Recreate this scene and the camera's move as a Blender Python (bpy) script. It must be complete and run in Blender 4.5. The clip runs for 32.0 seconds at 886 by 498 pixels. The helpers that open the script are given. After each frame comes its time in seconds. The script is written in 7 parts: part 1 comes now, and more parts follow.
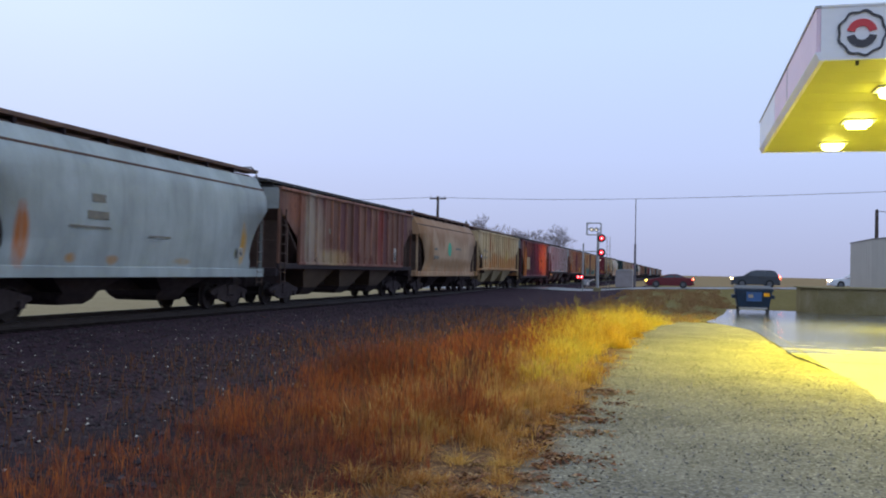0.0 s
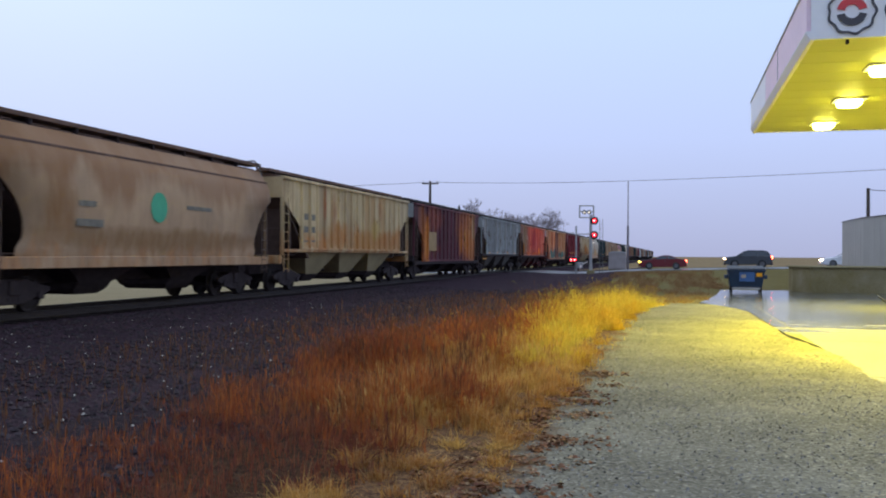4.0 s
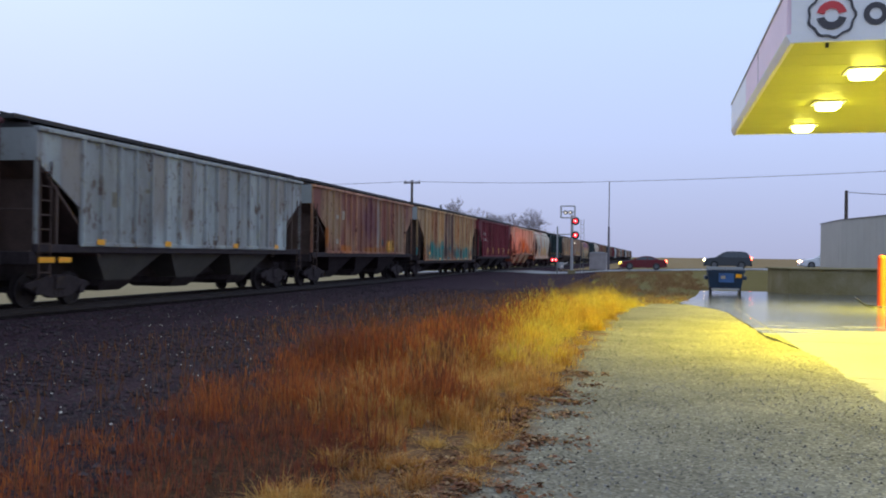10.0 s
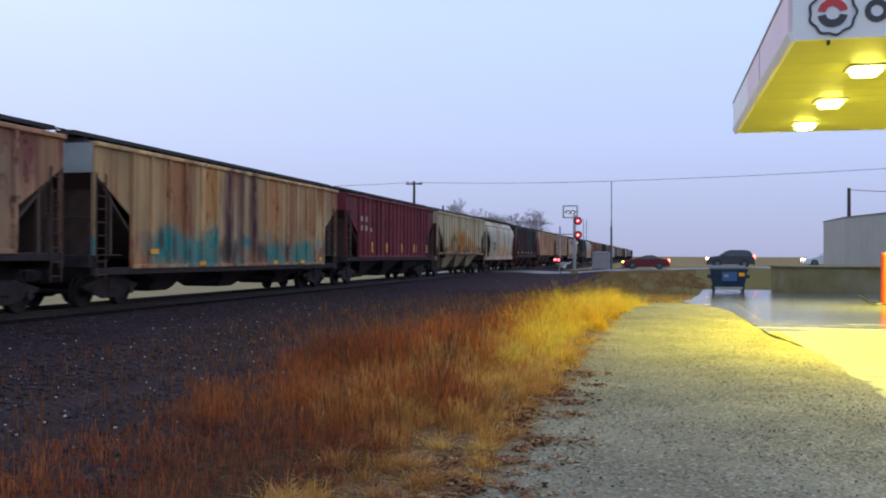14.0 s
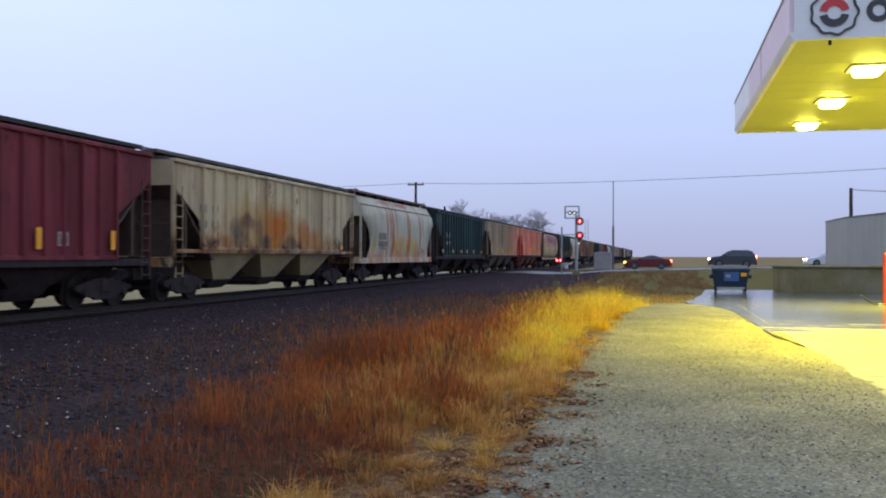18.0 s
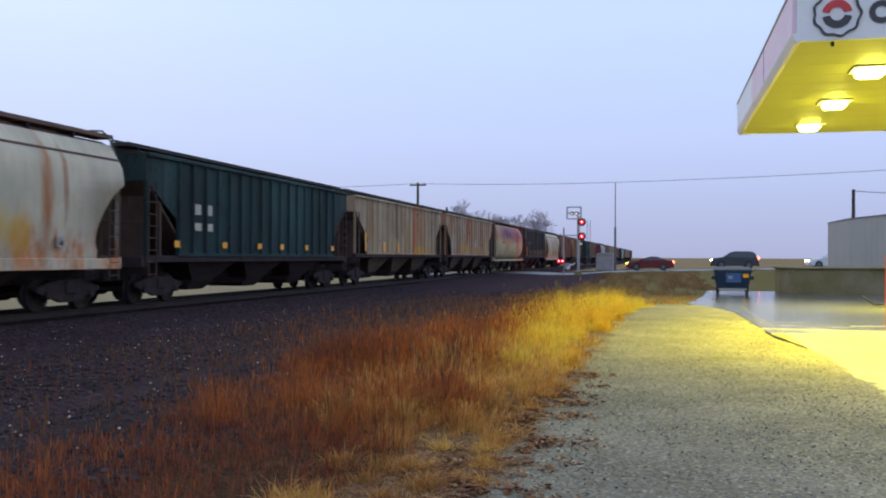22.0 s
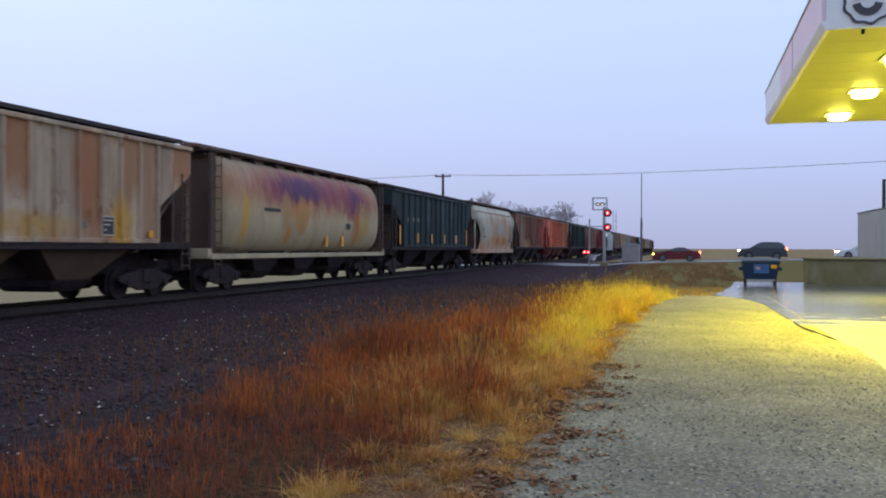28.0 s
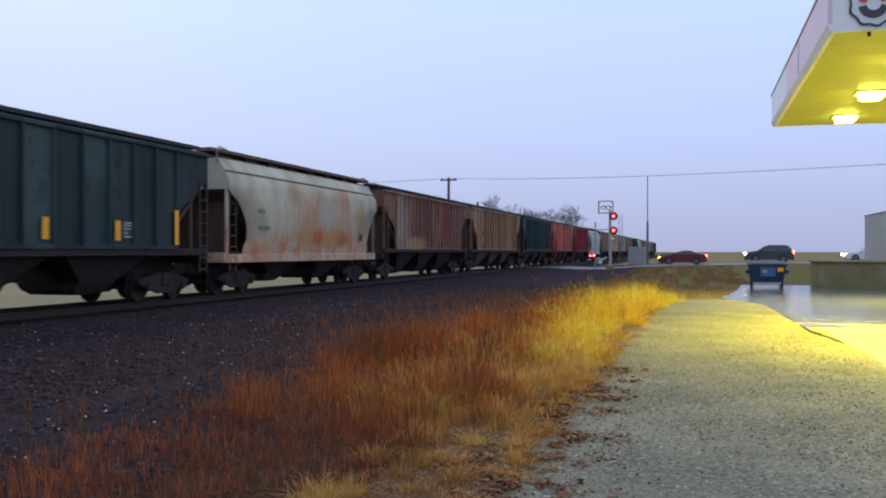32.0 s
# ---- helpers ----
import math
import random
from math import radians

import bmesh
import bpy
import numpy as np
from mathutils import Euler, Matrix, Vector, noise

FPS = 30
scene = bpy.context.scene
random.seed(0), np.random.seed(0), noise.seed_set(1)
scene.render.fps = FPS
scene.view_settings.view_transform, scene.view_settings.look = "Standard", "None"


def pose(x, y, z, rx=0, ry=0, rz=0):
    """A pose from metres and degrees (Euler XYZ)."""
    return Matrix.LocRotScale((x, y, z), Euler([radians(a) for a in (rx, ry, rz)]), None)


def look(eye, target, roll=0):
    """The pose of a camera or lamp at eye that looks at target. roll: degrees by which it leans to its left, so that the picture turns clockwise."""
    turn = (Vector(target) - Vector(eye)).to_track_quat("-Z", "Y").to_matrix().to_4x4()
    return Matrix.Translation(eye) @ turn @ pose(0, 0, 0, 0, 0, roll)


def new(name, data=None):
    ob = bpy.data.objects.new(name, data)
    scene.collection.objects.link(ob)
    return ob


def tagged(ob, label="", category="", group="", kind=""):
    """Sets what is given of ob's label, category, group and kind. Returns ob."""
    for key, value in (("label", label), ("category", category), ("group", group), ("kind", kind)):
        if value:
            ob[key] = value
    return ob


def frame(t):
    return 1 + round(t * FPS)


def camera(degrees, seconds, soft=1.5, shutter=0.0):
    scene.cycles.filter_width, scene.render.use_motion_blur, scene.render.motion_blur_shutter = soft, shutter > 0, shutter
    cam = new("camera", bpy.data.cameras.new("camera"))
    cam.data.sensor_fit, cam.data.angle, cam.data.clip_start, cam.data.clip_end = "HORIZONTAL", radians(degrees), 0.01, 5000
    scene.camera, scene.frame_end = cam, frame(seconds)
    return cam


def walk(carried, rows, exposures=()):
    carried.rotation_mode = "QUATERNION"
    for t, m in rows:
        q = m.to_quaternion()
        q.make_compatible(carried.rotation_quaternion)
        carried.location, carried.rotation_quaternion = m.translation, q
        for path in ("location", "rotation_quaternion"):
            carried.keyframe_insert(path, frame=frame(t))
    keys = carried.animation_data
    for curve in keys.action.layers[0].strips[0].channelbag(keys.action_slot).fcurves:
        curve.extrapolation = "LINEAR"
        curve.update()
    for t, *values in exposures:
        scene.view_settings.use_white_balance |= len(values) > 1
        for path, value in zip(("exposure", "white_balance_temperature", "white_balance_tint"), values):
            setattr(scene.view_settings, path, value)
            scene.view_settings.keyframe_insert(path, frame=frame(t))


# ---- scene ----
# Metres. x: across the track, to the right; y: along the track, away from the camera; z up. The gravel drive lies at z = 0.
EYE = Vector((0.0, 0.0, 1.6))
FOV = 50.7
PATH = [
    (0, 14.50, 1.29, 1.22), (0.5, 14.80, 1.50, 1.43), (1, 14.60, 1.12, 1.04), (1.5, 14.41, 0.71, 1.08),
    (2, 14.20, 0.17, 0.87), (2.5, 14.11, 0.17, 0.95), (3, 14.48, 0.12, 0.89), (3.5, 14.46, 0.36, 0.58),
    (5.5, 12.96, 0.13, 0.12), (6, 13.10, 0.01, 0.08), (6.5, 13.06, 0.00, 0.29), (7, 13.06, 0.07, 0.41),
    (7.5, 13.07, 0.09, 0.52), (8, 12.98, 0.23, 0.46), (8.5, 12.84, 0.36, 0.47), (9, 12.81, 0.29, 0.54),
    (9.5, 12.85, 0.27, 0.62), (10, 12.93, 0.34, 0.70), (10.5, 12.97, 0.45, 0.68), (11, 13.02, 0.68, 0.67),
    (11.5, 12.92, 0.78, 0.64), (12, 12.94, 0.62, 0.47), (12.5, 13.04, 0.55, 0.25), (13, 13.02, 0.59, 0.20),
    (13.5, 13.01, 0.54, 0.14), (14, 13.09, 0.39, 0.24), (14.5, 13.14, 0.34, 0.24), (16.5, 13.07, 0.40, 0.18),
    (17, 13.09, 0.43, 0.25), (17.5, 13.15, 0.41, 0.26), (18, 13.20, 0.43, 0.14), (18.5, 13.17, 0.51, 0.01),
    (19, 13.10, 0.55, -0.00), (19.5, 13.12, 0.48, 0.10), (20, 13.03, 0.40, 0.20), (20.5, 13.03, 0.38, 0.20),
    (21, 13.05, 0.50, 0.23), (21.5, 13.11, 0.54, 0.27), (22, 13.32, 0.46, 0.28), (22.5, 13.59, 0.43, 0.24),
    (23, 13.69, 0.50, 0.08), (23.5, 13.81, 0.54, -0.08), (24, 13.90, 0.43, -0.04), (24.5, 14.22, 0.12, -0.05),
    (25, 14.30, -0.08, 0.16), (25.5, 14.55, -0.09, 0.20), (27.5, 14.67, -0.18, 0.17), (28, 14.86, -0.08, 0.18),
    (28.5, 14.91, 0.07, 0.03), (29, 14.92, 0.07, 0.00), (29.5, 14.85, 0.12, 0.06), (30, 14.88, 0.13, 0.16),
    (30.5, 14.99, 0.13, 0.18), (31, 15.08, 0.07, 0.20), (31.5, 15.15, 0.11, 0.09), (32, 15.22, 0.14, 0.07),
]


def gaze(yaw, pitch, roll):
    y, p = radians(yaw), radians(pitch)
    way = Vector((-math.sin(y) * math.cos(p), math.cos(y) * math.cos(p), math.sin(p)))
    return look(EYE, EYE + way * 10, roll)


cam = camera(FOV, 32.0, soft=2.0, shutter=0.4)
walk(cam, [(t, gaze(a, b, c)) for t, a, b, c in PATH])

# ---- light ----
world = bpy.data.worlds.new("overcast_dusk")
scene.world = world
world.use_nodes = True
wn, wl = world.node_tree.nodes, world.node_tree.links
wn.clear()
w_out, w_bg = wn.new("ShaderNodeOutputWorld"), wn.new("ShaderNodeBackground")
w_sky = wn.new("ShaderNodeTexSky")
w_sky.sky_type, w_sky.sun_disc = "NISHITA", False
w_sky.sun_elevation, w_sky.sun_rotation = radians(25), radians(320)
w_sky.air_density, w_sky.dust_density, w_sky.ozone_density = 1.0, 4.0, 3.0
w_geo, w_sep, w_ramp = wn.new("ShaderNodeTexCoord"), wn.new("ShaderNodeSeparateXYZ"), wn.new("ShaderNodeValToRGB")
wl.new(w_geo.outputs["Generated"], w_sep.inputs[0])
wl.new(w_sep.outputs["Z"], w_ramp.inputs["Fac"])
w_ramp.color_ramp.elements[0].position, w_ramp.color_ramp.elements[0].color = 0.0, (0.45, 0.485, 0.72, 1)
w_ramp.color_ramp.elements[1].position, w_ramp.color_ramp.elements[1].color = 0.45, (0.625, 0.79, 1.085, 1)
w_el = w_ramp.color_ramp.elements.new(0.12)
w_el.color = (0.56, 0.67, 1.02, 1)
w_el = w_ramp.color_ramp.elements.new(0.24)
w_el.color = (0.61, 0.77, 1.075, 1)
w_scale, w_add = wn.new("ShaderNodeVectorMath"), wn.new("ShaderNodeMix")
w_scale.operation = "SCALE"
w_scale.inputs["Scale"].default_value = 0.07
wl.new(w_sky.outputs[0], w_scale.inputs[0])
w_add.data_type, w_add.blend_type = "RGBA", "MIX"
w_add.inputs[0].default_value = 0.96
wl.new(w_scale.outputs[0], w_add.inputs[6])
wl.new(w_ramp.outputs[0], w_add.inputs[7])
wl.new(w_add.outputs[2], w_bg.inputs["Color"])
w_bg.inputs["Strength"].default_value = 1.0
wl.new(w_bg.outputs[0], w_out.inputs["Surface"])

sun = new("sun", bpy.data.lights.new("sun", "SUN"))
sun.data.energy, sun.data.angle, sun.data.color = 0.5, radians(25), (1.0, 0.93, 0.86)
sun.matrix_world = look((-50, 60, 50), (0, 0, 0))

SOFFIT = 4.76
LAMPS = [(x, y) for x in (3.33, 7.2) for y in (16.76, 20.15, 23.5)]
for lx, ly in LAMPS:
    lamp = new("canopy_lamp", bpy.data.lights.new("canopy_lamp", "AREA"))
    lamp.data.shape, lamp.data.size, lamp.data.energy = "SQUARE", 0.34, 400
    lamp.data.color = (1.0, 0.90, 0.03)
    lamp.data.spread = radians(160)
    lamp.matrix_world = pose(lx, ly, SOFFIT - 0.16)
# stand-in for an unseen source on the right that brightens this ground
yard = new("assumed_yard_lamp", bpy.data.lights.new("assumed_yard_lamp", "AREA"))
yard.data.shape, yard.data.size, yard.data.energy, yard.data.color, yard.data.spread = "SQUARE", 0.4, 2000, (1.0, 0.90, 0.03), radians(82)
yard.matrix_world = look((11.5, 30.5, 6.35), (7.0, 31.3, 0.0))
flash = new("flasher_lamp", bpy.data.lights.new("flasher_lamp", "AREA"))
flash.data.shape, flash.data.size, flash.data.energy, flash.data.color, flash.data.spread = "DISK", 0.25, 55, (1.0, 0.03, 0.05), radians(36)
flash.matrix_world = look((-8.60, 81.2, 3.4), (-14.2, 100.5, 3.3))
scene.view_settings.exposure = 0.0


# ---- materials ----
def shader(name):
    m = bpy.data.materials.new(name)
    m.use_nodes = True
    nt = m.node_tree
    return m, nt, nt.nodes["Principled BSDF"]


def node(nt, kind, **values):
    n = nt.nodes.new(kind)
    for key, value in values.items():
        n.inputs[key.replace("_", " ")].default_value = value
    return n


def mapped(nt, scale):
    tc, mp = nt.nodes.new("ShaderNodeTexCoord"), nt.nodes.new("ShaderNodeMapping")
    mp.inputs["Scale"].default_value = scale
    nt.links.new(tc.outputs["Object"], mp.inputs["Vector"])
    return mp.outputs["Vector"]


def noise_out(nt, scale, stretch=(1, 1, 1), detail=4.0, rough=0.55):
    n = node(nt, "ShaderNodeTexNoise", Scale=scale, Detail=detail, Roughness=rough)
    nt.links.new(mapped(nt, stretch), n.inputs["Vector"])
    return n.outputs["Fac"]


def ramp(nt, source, stops):
    r = nt.nodes.new("ShaderNodeValToRGB")
    e = r.color_ramp.elements
    while len(e) < len(stops):
        e.new(0.5)
    for k, (p, c) in zip(e, stops):
        k.position, k.color = p, (*c, 1) if len(c) == 3 else c
    nt.links.new(source, r.inputs["Fac"])
    return r.outputs["Color"]


def band(nt, source, low, high):
    """0 below low, 1 above high."""
    n = node(nt, "ShaderNodeMapRange")
    n.inputs["From Min"].default_value, n.inputs["From Max"].default_value = low, high
    nt.links.new(source, n.inputs["Value"])
    return n.outputs["Result"]


def mix(nt, factor, a, b, blend="MIX"):
    n = nt.nodes.new("ShaderNodeMix")
    n.data_type, n.blend_type = "RGBA", blend
    for socket, value in ((n.inputs[0], factor), (n.inputs[6], a), (n.inputs[7], b)):
        if isinstance(value, (int, float)):
            socket.default_value = value
        elif isinstance(value, tuple):
            socket.default_value = (*value, 1) if len(value) == 3 else value
        else:
            nt.links.new(value, socket)
    return n.outputs[2]


def maths(nt, op, a, b=None):
    n = nt.nodes.new("ShaderNodeMath")
    n.operation = op
    for socket, value in zip(n.inputs, (a, b)):
        if value is None:
            continue
        if isinstance(value, (int, float)):
            socket.default_value = value
        else:
            nt.links.new(value, socket)
    return n.outputs[0]


def relief(nt, b, source, strength, distance):
    n = node(nt, "ShaderNodeBump", Strength=strength, Distance=distance)
    nt.links.new(source, n.inputs["Height"])
    nt.links.new(n.outputs[0], b.inputs["Normal"])


def plain(name, colour, rough=0.6, metal=0.0, vary=0.25, scale=3.0, bump=0.15, size=0.01, spec=0.5):
    """A surface of one colour with grain and stains at two scales."""
    m, nt, b = shader(name)
    dark = tuple(c * (1 - vary) for c in colour)
    light = tuple(min(1, c * (1 + vary * 0.6)) for c in colour)
    big = ramp(nt, noise_out(nt, scale), [(0.3, dark), (0.7, light)])
    fine = noise_out(nt, scale * 14, detail=3)
    col = mix(nt, 0.35, big, ramp(nt, fine, [(0.3, dark), (0.7, light)]))
    nt.links.new(col, b.inputs["Base Color"])
    b.inputs["Roughness"].default_value, b.inputs["Metallic"].default_value = rough, metal
    b.inputs["Specular IOR Level"].default_value = spec
    if bump:
        relief(nt, b, fine, bump, size)
    return m


def glow(name, colour, strength, base=(0.8, 0.8, 0.8)):
    m, nt, b = shader(name)
    b.inputs["Base Color"].default_value = (*base, 1)
    b.inputs["Emission Color"].default_value = (*colour, 1)
    b.inputs["Emission Strength"].default_value = strength
    return m


def car_paint(name, base, rust=(0.16, 0.055, 0.02), streaks=0.4, panels=0.0, other=(0.2, 0.1, 0.05), low=0.0, tag=None, seed=0.0, cap=None, chips=0.5, size=None, blots=(), grain=0.4):
    """Old freight car paint: base colour, rust running down, panels between the ribs that weather apart, and rust along the bottom.
    size: (length, ribs) of the car, so that panels lie between its ribs; tag: colour of spray paint along the lower half;
    cap: stain spreading down from the roof; grain: how strongly fine streaks show; blots: single stains (y, z, half width, half height, colour)."""
    m, nt, b = shader(name)
    tc, shift = nt.nodes.new("ShaderNodeTexCoord"), nt.nodes.new("ShaderNodeVectorMath")
    shift.operation = "ADD"
    shift.inputs[1].default_value = (0, seed * 37.0, 0)
    nt.links.new(tc.outputs["Object"], shift.inputs[0])
    sep = nt.nodes.new("ShaderNodeSeparateXYZ")
    nt.links.new(shift.outputs[0], sep.inputs[0])
    sep0 = nt.nodes.new("ShaderNodeSeparateXYZ")
    nt.links.new(tc.outputs["Object"], sep0.inputs[0])

    def tex(scale, stretch, detail=4.0, rough=0.6):
        mp, n = nt.nodes.new("ShaderNodeMapping"), node(nt, "ShaderNodeTexNoise", Scale=scale, Detail=detail, Roughness=rough)
        mp.inputs["Scale"].default_value = stretch
        nt.links.new(shift.outputs[0], mp.inputs["Vector"])
        nt.links.new(mp.outputs[0], n.inputs["Vector"])
        return n.outputs["Fac"]

    base = tuple(c * 1.17 for c in base)
    dirty = tuple(c * 0.72 for c in base)
    col = ramp(nt, tex(0.9, (1, 1, 0.6)), [(0.3, dirty), (0.62, base)])
    bands = ramp(nt, tex(1.7, (0, 1, 0.05), detail=3), [(0.30, (0.74, 0.69, 0.66)), (0.6, (1.22, 1.20, 1.16))])
    col = mix(nt, min(1.0, grain * 1.6), col, bands, "MULTIPLY")
    thin = ramp(nt, tex(7.0, (0, 1, 0.035), detail=4, rough=0.7), [(0.36, (0.72, 0.66, 0.62)), (0.52, (1.06, 1.05, 1.04)), (0.66, (1.22, 1.21, 1.18))])
    col = mix(nt, grain, col, thin, "MULTIPLY")
    if size:
        half = size[0] / 2 - 0.62 - 1.72 - 0.06
        step = 2 * half / (size[1] - 1)
        cell = maths(nt, "FLOOR", maths(nt, "DIVIDE", maths(nt, "ADD", sep0.outputs["Y"], half + step * 20), step))
    else:
        cell = maths(nt, "FLOOR", maths(nt, "DIVIDE", sep.outputs["Y"], 0.86))
    white = nt.nodes.new("ShaderNodeTexWhiteNoise")
    white.noise_dimensions = "1D"
    nt.links.new(maths(nt, "ADD", cell, seed * 53.0), white.inputs["W"])
    if size:
        tone = ramp(nt, white.outputs["Value"], [(0.0, (0.78, 0.72, 0.70)), (0.5, (1.0, 0.98, 0.96)), (1.0, (1.22, 1.22, 1.22))])
        col = mix(nt, 1.0, col, tone, "MULTIPLY")
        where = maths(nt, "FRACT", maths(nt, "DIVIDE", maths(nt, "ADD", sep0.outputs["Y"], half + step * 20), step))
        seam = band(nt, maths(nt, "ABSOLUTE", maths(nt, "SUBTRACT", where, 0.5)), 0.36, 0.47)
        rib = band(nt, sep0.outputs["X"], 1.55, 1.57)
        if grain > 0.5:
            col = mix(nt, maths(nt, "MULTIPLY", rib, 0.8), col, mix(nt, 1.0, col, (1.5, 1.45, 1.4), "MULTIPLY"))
        # rusty streaks along the ribs, with the ribs' shadow lines painted in
        crust_and_shade = maths(nt, "MULTIPLY", maths(nt, "MULTIPLY", seam, maths(nt, "SUBTRACT", 1.0, rib)), band(nt, tex(3.0, (1, 1, 0.12), detail=5, rough=0.7), 0.36, 0.52))
        col = mix(nt, maths(nt, "MULTIPLY", crust_and_shade, 0.75), col, tuple(c * 0.3 + r * 0.45 for c, r in zip(base, rust)))
    if panels:
        spare = nt.nodes.new("ShaderNodeTexWhiteNoise")
        spare.noise_dimensions = "1D"
        nt.links.new(maths(nt, "ADD", cell, seed * 31.0 + 7.5), spare.inputs["W"])
        reach = maths(nt, "ADD", sep0.outputs["Z"], maths(nt, "MULTIPLY", maths(nt, "SUBTRACT", tex(1.6, (1, 1, 0.25), detail=6, rough=0.7), 0.5), 2.2))
        down = maths(nt, "ADD", 3.3, maths(nt, "MULTIPLY", spare.outputs["Value"], -2.6))
        mask = maths(nt, "MULTIPLY", band(nt, white.outputs["Value"], 1 - panels - 0.06, 1 - panels + 0.10), band(nt, maths(nt, "SUBTRACT", reach, down), -0.35, 0.45))
        if size:
            mask = maths(nt, "MULTIPLY", mask, maths(nt, "SUBTRACT", 1.0, maths(nt, "MULTIPLY", rib, 0.6)))
        col = mix(nt, maths(nt, "MULTIPLY", mask, 0.9), col, other)
    run = band(nt, tex(2.6, (0, 1, 0.10), detail=5), 0.70 - 0.3 * streaks, 0.83 - 0.22 * streaks)
    col = mix(nt, maths(nt, "MULTIPLY", run, 0.85), col, rust)
    if low:
        rise = maths(nt, "ADD", sep0.outputs["Z"], maths(nt, "MULTIPLY", maths(nt, "SUBTRACT", tex(0.8, (1, 1, 0.3), detail=5, rough=0.7), 0.5), -3.2))
        foot = maths(nt, "MULTIPLY", band(nt, rise, 1.6 + 1.9 * low, 1.5 + 0.9 * low), band(nt, tex(2.3, (1, 1, 0.35), detail=8, rough=0.75), 0.40, 0.60))
        col = mix(nt, maths(nt, "MULTIPLY", foot, 0.9), col, ramp(nt, tex(3.1, (1, 1, 0.3)), [(0.35, rust), (0.65, tuple(min(1, c * 1.7) for c in rust))]))
    if tag:
        spray = band(nt, tex(1.5, (1, 1, 0.8), detail=7, rough=0.7), 0.47, 0.56)
        blob = band(nt, tex(0.5, (1, 1, 0.3), detail=2), 0.40, 0.50)
        edge = maths(nt, "ADD", sep0.outputs["Z"], maths(nt, "MULTIPLY", tex(1.1, (1, 1, 0.2), detail=3), 1.6))
        zone = maths(nt, "MULTIPLY", maths(nt, "MULTIPLY", band(nt, edge, 3.0, 2.7), band(nt, sep0.outputs["Z"], 1.04, 1.08)), maths(nt, "MULTIPLY", maths(nt, "MAXIMUM", spray, 0.25), blob))
        col = mix(nt, zone, col, tag)
    if cap:
        drip = maths(nt, "ADD", sep0.outputs["Z"], maths(nt, "MULTIPLY", maths(nt, "SUBTRACT", tex(0.7, (1, 1, 0.25), detail=4), 0.5), 3.4))
        col = mix(nt, maths(nt, "MULTIPLY", band(nt, drip, 2.95, 3.5), 0.92), col, ramp(nt, tex(0.6, (1, 1, 0.3)), [(0.4, cap), (0.62, rust)]))
    if blots:
        wander_y = maths(nt, "MULTIPLY", maths(nt, "SUBTRACT", tex(1.1, (0, 1, 0.35), detail=7, rough=0.68), 0.5), 2.0)
        wander_z = maths(nt, "MULTIPLY", maths(nt, "SUBTRACT", tex(1.6, (0, 1, 0.5), detail=7, rough=0.68), 0.5), 2.2)
        ragged = band(nt, tex(3.4, (0, 1, 0.22), detail=7, rough=0.7), 0.38, 0.58)
        uneven = maths(nt, "ADD", 0.55, maths(nt, "MULTIPLY", ragged, 0.43))
    for by, bz, wy, wz, tint in blots:
        free = min(1.0, wy) * (1.0 if wy > 0.5 else 0.45)
        u = maths(nt, "DIVIDE", maths(nt, "SUBTRACT", maths(nt, "ADD", sep0.outputs["Y"], maths(nt, "MULTIPLY", wander_y, free)), by), wy)
        v = maths(nt, "DIVIDE", maths(nt, "SUBTRACT", maths(nt, "ADD", sep0.outputs["Z"], maths(nt, "MULTIPLY", wander_z, min(1.0, wz))), bz), wz)
        far_out = maths(nt, "ADD", maths(nt, "MULTIPLY", u, u), maths(nt, "MULTIPLY", v, v))
        col = mix(nt, maths(nt, "MULTIPLY", band(nt, far_out, 1.6, 0.25), uneven), col, tint)
    worn = maths(nt, "MULTIPLY", band(nt, tex(4.2, (1, 1, 0.55), detail=8, rough=0.72), 0.545, 0.60), band(nt, tex(0.8, (1, 1, 0.5), detail=2), 0.62 - 0.3 * chips, 0.72 - 0.2 * chips))
    col = mix(nt, maths(nt, "MULTIPLY", worn, 0.8), col, tuple(v * 0.55 for v in rust))
    specks = band(nt, tex(22, (1, 1, 0.6), detail=6), 0.60, 0.72)
    col = mix(nt, maths(nt, "MULTIPLY", specks, 0.35), col, rust)
    nt.links.new(col, b.inputs["Base Color"])
    b.inputs["Roughness"].default_value = 0.65
    b.inputs["Specular IOR Level"].default_value = 0.2
    relief(nt, b, tex(9, (1, 1, 0.4)), 0.25, 0.01)
    return m


